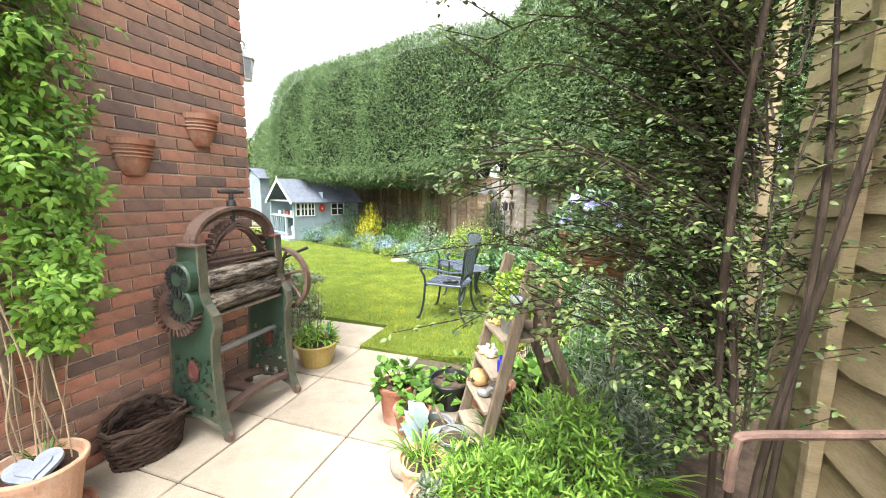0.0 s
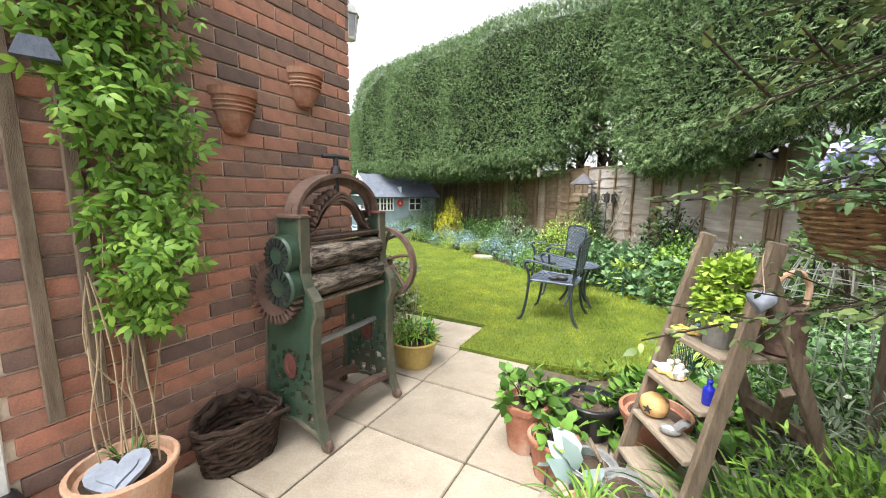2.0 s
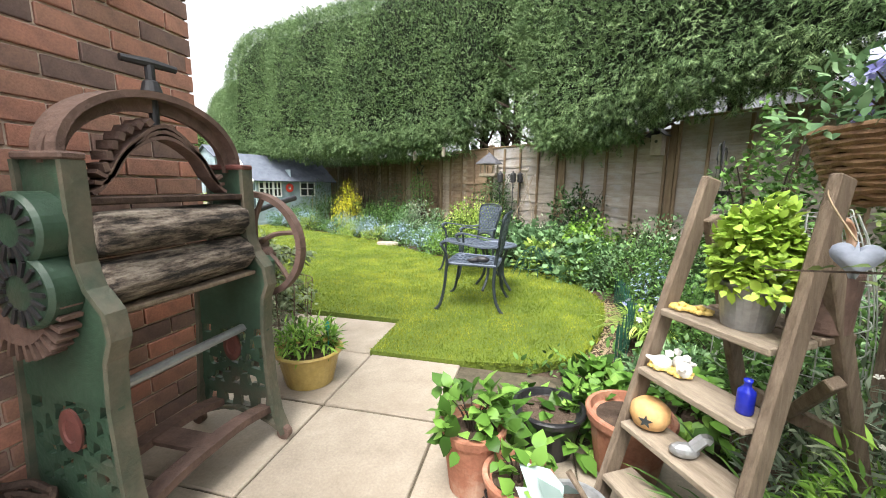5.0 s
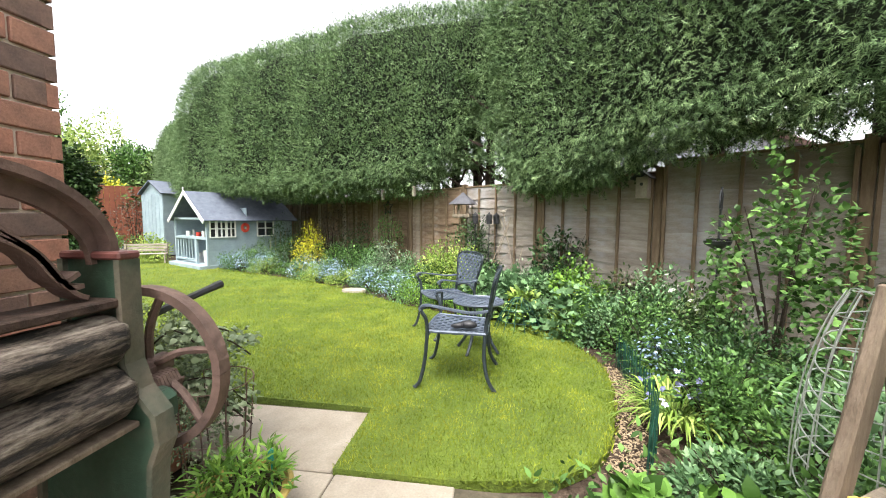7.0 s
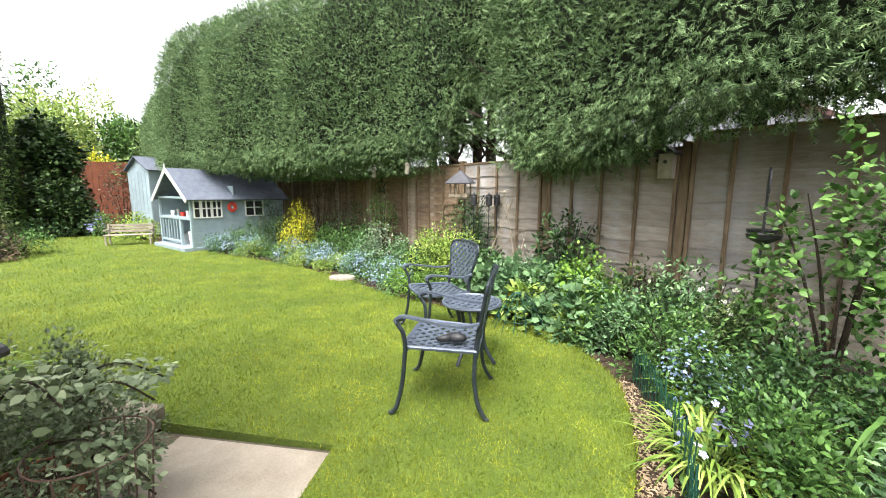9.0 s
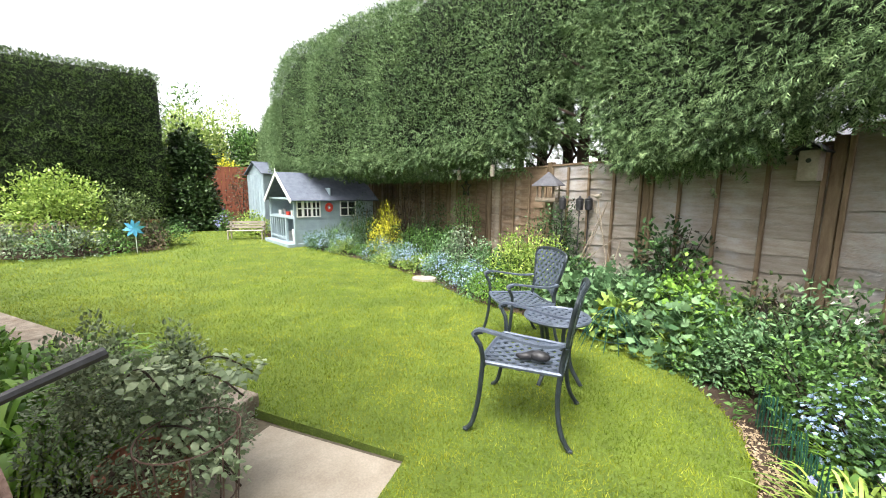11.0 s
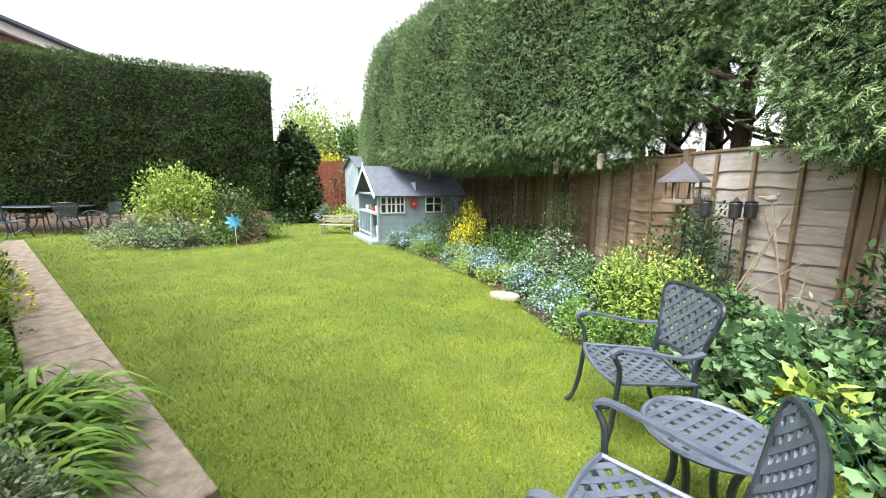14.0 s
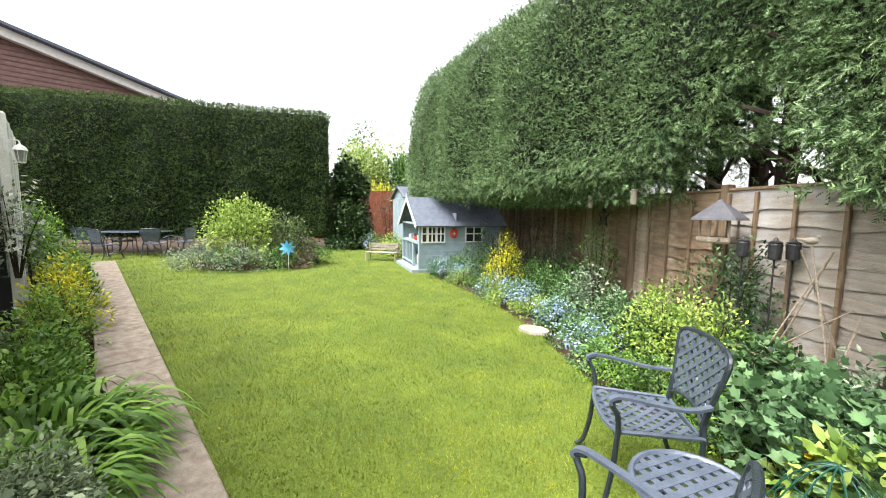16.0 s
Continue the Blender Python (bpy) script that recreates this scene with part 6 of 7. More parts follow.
tuft("grass_clump", (-0.1, 1.78, 0), 0.14, 0.5, 200, "mid", "green grassy clump beside the stepladder", 0.025, 0.6)
tuft("grass_clump", (0.18, 1.85, 0), 0.15, 0.5, 200, "fresh", "green grassy clump beside the stepladder", 0.025, 0.6)
for x, y, r, h in ((-0.74, 2.45, 0.24, 0.2), (-0.46, 2.6, 0.26, 0.2), (-0.14, 2.7, 0.28, 0.26), (-0.45, 2.92, 0.2, 0.15)):
    shrub("strawberry_patch", (x, y, 0.02), r * 0.9, r * 0.9, h * 0.95, OVAL, 0.08, 210, "straw", "leafy strawberry plants at the lawn edge", "plant", 12, 0.36, group="strawberries")
for x, y, r, h, mt in ((0.25, 2.75, 0.35, 0.45, "mid"), (0.3, 3.2, 0.35, 0.38, "mid"), (0.0, 3.1, 0.25, 0.26, "bluegreen")):
    shrub("border_plant", (x, y, 0), r, r, h, LEAF, 0.045, 1000, mt, "leafy green border plant behind the stepladder", "plant", 16, 0.33, group="border plants")
# hanging basket on a post
hb = thing("hanging_basket", (0.18, 2.2, 1.24), 0, "woven wicker basket planted with violet pansies", "hanging basket")
for k in range(12):
    bm = bmesh.new()
    z = -0.16 + 0.018 * k
    r = 0.1 + 0.115 * ((k + 1) / 12) ** 0.55
    tube(bm, [(r * math.cos(a), r * math.sin(a), z + 0.004 * math.sin(12 * a + k * 3)) for a in (2 * math.pi * j / 32 for j in range(33))], 0.0115, 6)
    part("weave", bm, "wickerlight", hb)
bm = bmesh.new()
lathe(bm, [(0.0, -0.17), (0.1, -0.165), (0.2, 0.03), (0.0, 0.04)], 20)
part("liner", bm, "soil", hb)
bm = bmesh.new()
tube(bm, [(0.12, 0.1, -1.2), (0.12, 0.12, -0.14)], 0.02, 8)
part("support_post", bm, "oldwood", hb)
shrub("pansy_plant", (0.18, 2.2, 1.26), 0.28, 0.28, 0.24, LEAF, 0.05, 700, "bluegreen", "trailing pansies with violet flowers in a basket", "flowering plant", 16, 0.35, flowers=("violet_fl", 60, 0.06))

# wire cloche beside the ladder
cl = thing("wire_cloche", (0.33, 2.83, 0.3), 0, "bent galvanised wire netting cage over plants", "wire cage")
bm = bmesh.new()
for k in range(9):
    z = 0.09 * k
    r = 0.27 * math.sqrt(max(0.05, 1 - (k / 9.5) ** 2.2))
    tube(bm, [(r * math.cos(a) + 0.02 * math.sin(3 * a), r * math.sin(a), z + 0.015 * math.sin(2 * a + k)) for a in (2 * math.pi * j / 24 for j in range(25))], 0.0028, 4)
for k in range(18):
    a = 2 * math.pi * k / 18
    tube(bm, [(0.27 * math.sqrt(max(0.05, 1 - (j / 9.5) ** 2.2)) * math.cos(a), 0.27 * math.sqrt(max(0.05, 1 - (j / 9.5) ** 2.2)) * math.sin(a), 0.09 * j) for j in range(9)], 0.0028, 4)
for a in (0.4, 1.9, 3.6, 5.1):
    tube(bm, [(0.27 * math.cos(a), 0.27 * math.sin(a), 0.0), (0.27 * math.cos(a), 0.27 * math.sin(a), -0.3)], 0.004, 4)
part("netting", bm, "wire", cl)

# green wire edging along the lawn
ed = thing("wire_edging", (0, 0, 0), 0, "low green coated wire edging along the lawn", "edging")
line = smooth_path([(-0.28, 3.3, 0), (-0.1, 3.75, 0), (-0.02, 4.3, 0), (0.0, 4.75, 0)], 9)
for k, q in enumerate(line):
    for dx in (0.0, 0.02):
        bm = bmesh.new()
        tube(bm, [q + Vector((dx, 0.02 * math.sin(k), 0)), q + Vector((dx + 0.01 * math.sin(k * 3), 0.0, 0.27 + 0.02 * math.sin(k * 2)))], 0.0035, 4)
        part("picket", bm, "greenwire", ed)
for z in (0.06, 0.2):
    bm = bmesh.new()
    tube(bm, [q + Vector((0.01, 0, z)) for q in line], 0.003, 4)
    part("wire", bm, "greenwire", ed)


# ---- the long border ----
def border(name, x, y, r, h, shape, size, n, mat, label, category="plant", **more):
    return shrub(name, (x, y, 0), r * 1.2, r * 1.2, h * 1.25, shape, size * 0.66, int(n * 2.9), mat, label, category, **more)


# near end
for x, y, r, h, mt, s, nn in ((0.25, 3.75, 0.32, 0.35, "mid", 0.06, 600), (0.55, 4.1, 0.4, 0.5, "deep", 0.055, 1000), (0.3, 4.75, 0.38, 0.48, "mid", 0.06, 900), (0.75, 4.75, 0.42, 0.55, "olive", 0.06, 900), (0.15, 5.2, 0.35, 0.4, "bluegreen", 0.06, 700),
                              (-0.05, 5.55, 0.3, 0.36, "mid", 0.06, 600), (0.5, 5.3, 0.4, 0.5, "deep", 0.06, 850), (1.0, 3.5, 0.4, 0.5, "bluegreen", 0.06, 800), (0.65, 3.05, 0.4, 0.55, "bluegreen", 0.07, 600), (0.75, 2.6, 0.35, 0.6, "mid", 0.07, 600)):
    border("border_plant", x, y, r, h, LEAF if s < 0.09 else OVAL, s, nn, mt, "leafy green perennial in the border", clumps=18, group="border plants")
tuft("bluebell_clump", (0.1, 3.85, 0), 0.16, 0.42, 240, "lime", "long-leaved bluebell clump with pale blue flowers", 0.03, 0.8, "flowering plant", flowers=("violet_fl", 26, 0.04))
tuft("bluebell_clump", (0.38, 4.25, 0), 0.18, 0.42, 240, "fresh", "long-leaved bluebell clump with pale blue flowers", 0.03, 0.8, "flowering plant", flowers=("blue_fl", 26, 0.035))
tuft("sedge_clump", (0.95, 3.9, 0.1), 0.1, 0.75, 130, "mid", "arching sedge with long narrow leaves", 0.025, 0.9)
shrub("forget_me_nots", (0.3, 4.4, 0.05), 0.3, 0.3, 0.4, LEAF, 0.045, 500, "mid", "forget-me-nots with small pale blue flowers", "flowering plant", 14, 0.36, flowers=("blue_fl", 420, 0.022))
shrub("viburnum_bush", (1.0, 4.45, 0.25), 0.55, 0.6, 1.5, OVAL, 0.055, 1700, "mid", "open leafy shrub with oval mid-green leaves", "shrub", 26, 0.22, stems=6, low=0.25)
shrub("viburnum_bush", (1.55, 3.6, 0.25), 0.5, 0.6, 1.6, OVAL, 0.055, 2200, "olive", "open leafy shrub with oval mid-green leaves", "shrub", 24, 0.26, stems=6, low=0.2)
shrub("white_rose", (0.75, 5.35, 0), 0.35, 0.35, 0.75, LEAF, 0.06, 420, "mid", "shrub with clusters of white flowers by the fence", "shrub", 16, 0.3, flowers=("white_fl", 46, 0.055))
shrub("spirea_bush", (0.25, 5.85, 0), 0.38, 0.36, 0.72, LEAF, 0.05, 1100, "olive", "bushy shrub with bronze tips in the border", "shrub", 18, 0.32)
shrub("dusky_bush", (0.45, 5.75, 0), 0.3, 0.3, 0.55, LEAF, 0.05, 700, "red_leaf", "purple-brown leaved shrub in the border", "shrub", 14, 0.32)
shrub("holly_bush", (-0.2, 6.45, 0.35), 0.42, 0.38, 0.85, LEAF, 0.07, 900, "deep", "dark evergreen shrub against the fence", "shrub", 22, 0.26, stems=12, flowers=("red_leaf", 60, 0.05))
for x, y in ((-0.45, 6.2), (-0.05, 6.05), (-0.75, 6.6), (-1.15, 6.85), (-0.35, 6.75), (-0.95, 6.25), (-0.3, 5.75)):
    border("geranium_clump", x, y, 0.42, 0.42, palm_shape(5, 0.6), 0.125, 300, "bluegreen", "mound of lobed blue-green geranium leaves", clumps=18, spread=0.34, group="geraniums")
border("hosta_plant", -0.72, 5.9, 0.24, 0.32, LEAF, 0.14, 130, "lime", "lime-green leafy plant at the border front", clumps=10)
border("hosta_plant", -0.3, 5.6, 0.2, 0.26, LEAF, 0.1, 130, "lime", "lime-green leafy plant at the border front", clumps=10)
for x, y, z in ((-0.2, 5.72, 0.47), (-0.85, 5.95, 0.3)):
    ob = thing("yellow_poppy", (x, y, 0), 0, "single yellow poppy on a thin stem", "flower", "poppies")
    v, t = scatter(star_shape(5), np.array([(0, 0, z), (0.004, 0.002, z + 0.012)]), np.array([(1, 0, 0.1), (0, 1, 0)]), np.array([(0.1, -0.4, 1.0), (0, -0.3, 1.0)]), np.array([0.095, 0.075]))
    net("petals", v, t, "yellow_fl", ob)
    bm = bmesh.new()
    tube(bm, [(0, 0.03, 0), (0.01, 0.01, z * 0.6), (0, 0, z)], 0.003, 5)
    part("stem", bm, "fresh", ob)
# middle and far border
for x, y, r, h, mt, s, nn in ((-1.35, 6.45, 0.3, 0.26, "fresh", 0.05, 600), (-1.75, 6.65, 0.32, 0.3, "mid", 0.05, 650), (-2.2, 6.9, 0.34, 0.34, "fresh", 0.05, 700), (-2.75, 7.4, 0.3, 0.3, "mid", 0.05, 600), (-3.9, 8.25, 0.3, 0.25, "lime", 0.05, 500),
                              (-4.6, 8.55, 0.32, 0.26, "lime", 0.05, 500), (-5.3, 8.95, 0.34, 0.3, "mid", 0.05, 500), (-6.2, 9.3, 0.34, 0.3, "lime", 0.05, 500), (-7.0, 9.65, 0.4, 0.4, "mid", 0.06, 500), (-2.5, 7.75, 0.4, 0.5, "bluegreen", 0.07, 500),
                              (-3.2, 8.2, 0.42, 0.5, "bluegreen", 0.07, 500), (-3.9, 8.75, 0.42, 0.55, "mid", 0.07, 500), (-4.6, 9.25, 0.42, 0.6, "mid", 0.07, 500), (-1.75, 7.35, 0.4, 0.5, "mid", 0.07, 500), (-5.9, 9.9, 0.5, 0.6, "deep", 0.07, 600), (-6.8, 10.3, 0.5, 0.55, "mid", 0.07, 500)):
    border("border_plant", x, y, r, h, LEAF, s, nn, mt, "leafy green perennial in the border", clumps=18, group="border plants")
for x, y, r, h in ((-2.55, 7.2, 0.4, 0.42), (-3.35, 7.95, 0.34, 0.38), (-4.3, 8.6, 0.4, 0.42), (-5.0, 8.85, 0.4, 0.42), (-6.3, 9.5, 0.45, 0.45), (-7.2, 9.75, 0.4, 0.4), (-7.7, 9.9, 0.3, 0.4)):
    shrub("forget_me_nots", (x, y, 0), r, r, h, LEAF, 0.045, 900, "bluegreen", "forget-me-nots with small pale blue flowers", "flowering plant", 16, 0.36, flowers=("blue_fl", 800, 0.024), group="forget-me-nots")
for x, y, r, h, mt, nm, lb in ((-1.9, 7.3, 0.4, 0.72, "lime", "pale_shrub", "fresh yellow-green shrub in the border"), (-1.5, 7.0, 0.36, 0.66, "lime", "pale_shrub", "fresh yellow-green shrub in the border"), (-1.45, 7.6, 0.42, 1.0, "deep", "dark_shrub", "dark green shrub beneath the bird table"), (-4.1, 9.4, 0.5, 0.95, "deep", "dark_shrub", "dark green shrub against the fence"),
                             (-5.0, 10.1, 0.5, 1.3, "red_leaf", "dusky_shrub", "dark purple-leaved shrub against the fence"), (-3.2, 8.9, 0.3, 1.25, "mid", "climbing_rose", "tall thin rose bush by the fence"), (-6.3, 10.6, 0.5, 1.1, "deep", "dark_shrub", "dark green shrub beside the playhouse")):
    border(nm, x, y, r, h, LEAF, 0.065, 1000 if nm != "climbing_rose" else 420, mt, lb, "shrub", clumps=20, spread=0.3)
border("golden_shrub", -5.0, 9.1, 0.36, 0.82, LEAF, 0.06, 900, "yellow_leaf", "bright golden-yellow shrub in the border", "shrub", clumps=18)
bm = bmesh.new()
lathe(bm, [(0.19, 0), (0.21, 0.02), (0.2, 0.06), (0.0, 0.065)], 18, squash=0.75)
ob = tagged(part("stepping_stone", bm, "stone"), "flat pale stepping stone at the border edge", "stone")
ob.location = (-3.42, 7.5, 0.0)

mats = ("mid", "bluegreen", "deep", "fresh", "mid", "grey_leaf", "deep")
for k in range(22):
    q = at_fence(1.6 + 0.42 * k, 0.55 + 0.3 * math.sin(k * 2.3))
    h0 = 0.5 + 0.28 * math.sin(k * 1.7) ** 2
    shrub("fence_plant", (q.x, q.y, 0), 0.42, 0.42, h0, LEAF if k % 3 else OVAL, 0.05, 1300, mats[k % 7], "leafy plant filling the back of the border", "plant", 18, 0.33, group="back of the border")

# cane obelisk with a bird finial
obx = thing("cane_obelisk", (-0.95, 7.0, 0), 0, "rustic obelisk of bent canes in the border", "obelisk")
for k, (a, b) in enumerate((((-0.45, -0.2, 0), (0.1, 0.1, 1.25)), ((-0.3, 0.25, 0.1), (0.12, 0.12, 1.3)), ((0.35, 0.2, 0), (-0.05, 0.05, 1.3)), ((0.2, -0.3, 0), (0.0, 0.1, 1.36)), ((-0.5, 0.0, 0.25), (0.25, 0.1, 0.9)), ((-0.4, -0.1, 0.55), (0.3, -0.1, 0.35)), ((0.1, -0.3, 0.3), (0.3, 0.2, 0.85)))):
    bm = bmesh.new()
    tube(bm, [a, ((a[0] + b[0]) / 2 + 0.02, (a[1] + b[1]) / 2, (a[2] + b[2]) / 2), b], 0.006, 6)
    part("cane", bm, "treadwood", obx)
bm = bmesh.new()
ball(bm, (0.0, 0.1, 1.37), 0.03, (1.4, 0.9, 0.9))
ball(bm, (0.035, 0.1, 1.4), 0.017, (1, 1, 1), 1)
tube(bm, [(-0.03, 0.1, 1.37), (-0.085, 0.1, 1.385)], [0.017, 0.005], 6)
part("bird_finial", bm, "stone", obx)
# bird table
bt = thing("bird_table", (-1.6, 7.72, 0), 10, "hexagonal bird table with a dark slate-coloured roof on a post", "bird table")
for nm, prof, mt in (("roof", [(0.235, 1.5), (0.225, 1.52), (0.05, 1.66), (0.02, 1.69), (0.0, 1.7)], "slate"), ("tray", [(0.165, 1.28), (0.175, 1.3), (0.175, 1.34), (0.16, 1.34), (0.16, 1.31)], "treadwood")):
    bm = bmesh.new()
    lathe(bm, prof, 6)
    part(nm, bm, mt, bt)
for k in range(6):
    a = 2 * math.pi * k / 6
    bm = bmesh.new()
    tube(bm, [(0.15 * math.cos(a), 0.15 * math.sin(a), 1.32), (0.15 * math.cos(a), 0.15 * math.sin(a), 1.52)], 0.011, 6)
    part("pillar", bm, "treadwood", bt)
bm = bmesh.new()
box(bm, (0, 0, 0.64), (0.07, 0.07, 1.28), None, 0.006)
part("post", bm, "fencepost", bt)
for k, (x, y) in enumerate(((-1.38, 7.5), (-1.16, 7.42), (-1.05, 7.5))):
    ob = thing("garden_torch", (x, y, 0), 0, "black metal lantern jar on a thin stake", "garden torch", "garden torches")
    bm = bmesh.new()
    tube(bm, [(0, 0, 0), (0, 0, 1.18)], 0.007, 6)
    part("stake", bm, "darkiron", ob)
    bm = bmesh.new()
    lathe(bm, [(0.02, 1.18), (0.045, 1.19), (0.05, 1.31), (0.045, 1.32), (0.05, 1.33), (0.02, 1.345), (0.008, 1.37)], 14)
    part("jar", bm, "darkiron", ob)
# star, nest box, tubes on the fence
st = thing("wire_star", at_fence(7.75, 0.1, 1.5), FTURN + 180, "rusty metal star ornament hung on the fence", "ornament")
bm = bmesh.new()
pts = [(0.19 * (1 if k % 2 == 0 else 0.42) * math.sin(math.pi * k / 5), 0, 0.19 * (1 if k % 2 == 0 else 0.42) * math.cos(math.pi * k / 5)) for k in range(11)]
tube(bm, pts, 0.014, 6)
part("outline", bm, "darkiron", st)
nb = thing("nest_box", at_fence(2.42, 0.0, 1.52), FTURN + 180, "pale wooden nest box with a dark pitched roof", "nest box")
bm = bmesh.new()
box(bm, (0, -0.1, 0.11), (0.13, 0.12, 0.24), None, 0.004)
part("body", bm, "stone", nb)
# dark disc on the front, painting the shade inside the entrance
bm = bmesh.new()
lathe(bm, [(0.018, 0), (0.018, 0.004), (0.0, 0.004)], 14)
bmesh.ops.rotate(bm, cent=(0, 0, 0), matrix=Euler((radians(90), 0, 0)).to_matrix(), verts=bm.verts[:])
bmesh.ops.translate(bm, vec=(0, -0.1605, 0.15), verts=bm.verts[:])
part("hole_shade_disc", bm, "dark_in", nb)
for s in (-1, 1):
    bm = bmesh.new()
    box(bm, (s * 0.055, -0.11, 0.255), (0.15, 0.2, 0.014), (0, s * 38, 0), 0.002)
    part("roof_board", bm, "darkiron", nb)
for u, o, z in ((7.0, 0.7, 1.62), (6.2, 0.55, 1.66), (8.9, 0.6, 1.6)):
    ob = thing("bird_feeder", at_fence(u, o, z), 0, "pale tubular bird feeder hanging over the border", "bird feeder", "bird feeders")
    bm = bmesh.new()
    lathe(bm, [(0.03, 0), (0.035, 0.01), (0.035, 0.16), (0.04, 0.17), (0.01, 0.19)], 12)
    part("tube", bm, "stone", ob)
    bm = bmesh.new()
    tube(bm, [(0, 0, 0.19), (0, 0, 0.55)], 0.003, 4)
    part("hanger", bm, "darkiron", ob)
fs = thing("feeder_stand", (0.85, 4.95, 0), 60, "black scrolled iron feeding stand with hanging dishes", "feeding station")
bm = bmesh.new()
tube(bm, [(0, 0, 0), (0, 0, 1.55)], 0.009, 7)
for s in (-1, 1):
    tube(bm, smooth_path([(0, 0, 1.3), (s * 0.12, 0, 1.5), (s * 0.24, 0, 1.48), (s * 0.26, 0, 1.38), (s * 0.2, 0, 1.36)], 5), 0.006, 6)
    tube(bm, [(s * 0.22, 0, 1.36), (s * 0.22, 0, 1.1)], 0.003, 4)
part("pole", bm, "darkiron", fs)
for s in (-1, 1):
    bm = bmesh.new()
    lathe(bm, [(0.02, 1.03), (0.09, 1.07), (0.1, 1.1), (0.09, 1.1), (0.02, 1.05)], 18, (s * 0.22, 0, 0))
    part("dish", bm, "darkiron", fs)
cg = thing("wire_globe", (-0.78, 5.75, 0.0), 0, "open wire plant support dome in the border", "plant support")
bm = bmesh.new()
for k in range(7):
    a = math.pi * k / 7
    tube(bm, [(0.27 * math.sin(b) * math.cos(a), 0.27 * math.sin(b) * math.sin(a), 0.36 * math.cos(b) ** 2 * (1 if abs(b) < 1.58 else 0) + 0.02) for b in (math.pi * (j / 16 - 0.5) for j in range(17))], 0.004, 5)
for z, r in ((0.12, 0.21), (0.24, 0.16)):
    tube(bm, [(r * math.cos(a), r * math.sin(a), z) for a in (2 * math.pi * j / 24 for j in range(25))], 0.004, 5)
tagged(part("wirework", bm, "greenwire", cg), "", "", "", "stuff")

# low ground cover between the plants
p = np.stack([rng.uniform(-8.5, 2.0, 60000), rng.uniform(2.4, 11.5, 60000), np.zeros(60000)], 1)
rel = p - np.array(FO)
off = rel @ np.array(FN)
ok = ~inside(p, LAWN_EDGE) & (off > 0.1) & (off < 4.2) & (p[:, 0] > -8.2) & (p[:, 1] > 3.0 + np.where(p[:, 0] < -0.9, 2.5, 0))
inner = np.stack([p[:, 0] - 0.22, p[:, 1] - 0.12, p[:, 2]], 1)
ok &= ~inside(inner, LAWN_EDGE) & ~((p[:, 0] < -6.9) & (p[:, 1] > 9.4))
p = p[ok]
p[:, 2] = np.abs(rng.normal(size=len(p))) * 0.07
v, t = scatter(LEAF, p, rng.normal(size=p.shape) + np.array([0, 0, 0.7]), rng.normal(size=p.shape) * 0.4 + np.array([0, 0, 1]), rng.uniform(0.03, 0.075, len(p)))
tagged(net("ground_cover", v, t, "mid"), "low leafy ground cover between border plants", "ground cover", "", "stuff")
k = 1500
s = rng.uniform(0, 1, k)
at = np.array([tuple(line[min(int(q * (len(line) - 1)), len(line) - 1)]) for q in s]) + np.stack([rng.uniform(-0.2, 0.0, k), rng.normal(size=k) * 0.05, np.zeros(k)], 1)
v, t = scatter(LEAF, at, rng.normal(size=at.shape) * np.array([1, 1, 0.3]), np.tile([0, 0, 1.0], (k, 1)) + rng.normal(size=at.shape) * 0.3, rng.uniform(0.012, 0.03, k))
tagged(net("bark_chips", v, t, "twig"), "scattered bark chips on the soil strip", "bark chips", "", "stuff")

# ---- island bed ----
bm = bmesh.new()
lathe(bm, [(1.0, 0.0), (0.97, 0.06), (0.6, 0.14), (0.0, 0.18)], 36)
bmesh.ops.scale(bm, vec=(1.4, 1.6, 1), verts=bm.verts[:])
isl = tagged(part("island_bed", bm, "soil"), "round island flower bed of dark soil in the lawn", "flower bed", "", "structure")
isl.location = (-12.0, 7.35, 0.025)
shrub("spirea_mound", (-11.9, 6.9, 0.1), 1.15, 1.12, 1.7, LEAF, 0.085, 7000, "lime", "large fresh yellow-green shrub in the island bed", "shrub", 40, 0.26)
shrub("spirea_mound", (-11.4, 7.9, 0.1), 0.8, 0.8, 1.35, LEAF, 0.075, 3800, "olive", "rounded green shrub in the island bed", "shrub", 26, 0.28)
for x, y, r, h, mt in ((-10.9, 6.6, 0.5, 0.45, "grey_leaf"), (-11.6, 5.9, 0.5, 0.5, "grey_leaf"), (-12.4, 5.8, 0.45, 0.45, "grey_leaf"), (-10.6, 7.2, 0.4, 0.35, "mid"), (-10.6, 7.8, 0.4, 0.35, "red_leaf"), (-10.8, 8.4, 0.45, 0.35, "mid"), (-11.2, 6.3, 0.5, 0.55, "bluegreen")):
    shrub("edging_plant", (x, y, 0.05), r * 1.35, r * 1.35, h * 1.3, LEAF, 0.06, 1100, mt, "low edging plant round the island bed", "plant", 16, 0.34, group="island edging")
wm = thing("toy_windmill", (-10.2, 7.35, 0), -24, "bright blue toy windmill on a stick", "windmill")
bm = bmesh.new()
tube(bm, [(0, 0, 0), (0, 0, 0.58)], 0.008, 6)
part("stick", bm, "white", wm)
for k in range(8):
    bm = bmesh.new()
    slab_of(bm, [(0, 0), (0.08, 0.06), (0.2, 0.03), (0.13, -0.02)], 0.004, pose(0.012, -0.02, 0.58, 90, 0, 90) @ pose(0, 0, 0, 0, 0, 45 * k) @ pose(0, 0, 0, 18, 0, 0))
    part("sail", bm, "bluetoy", wm)

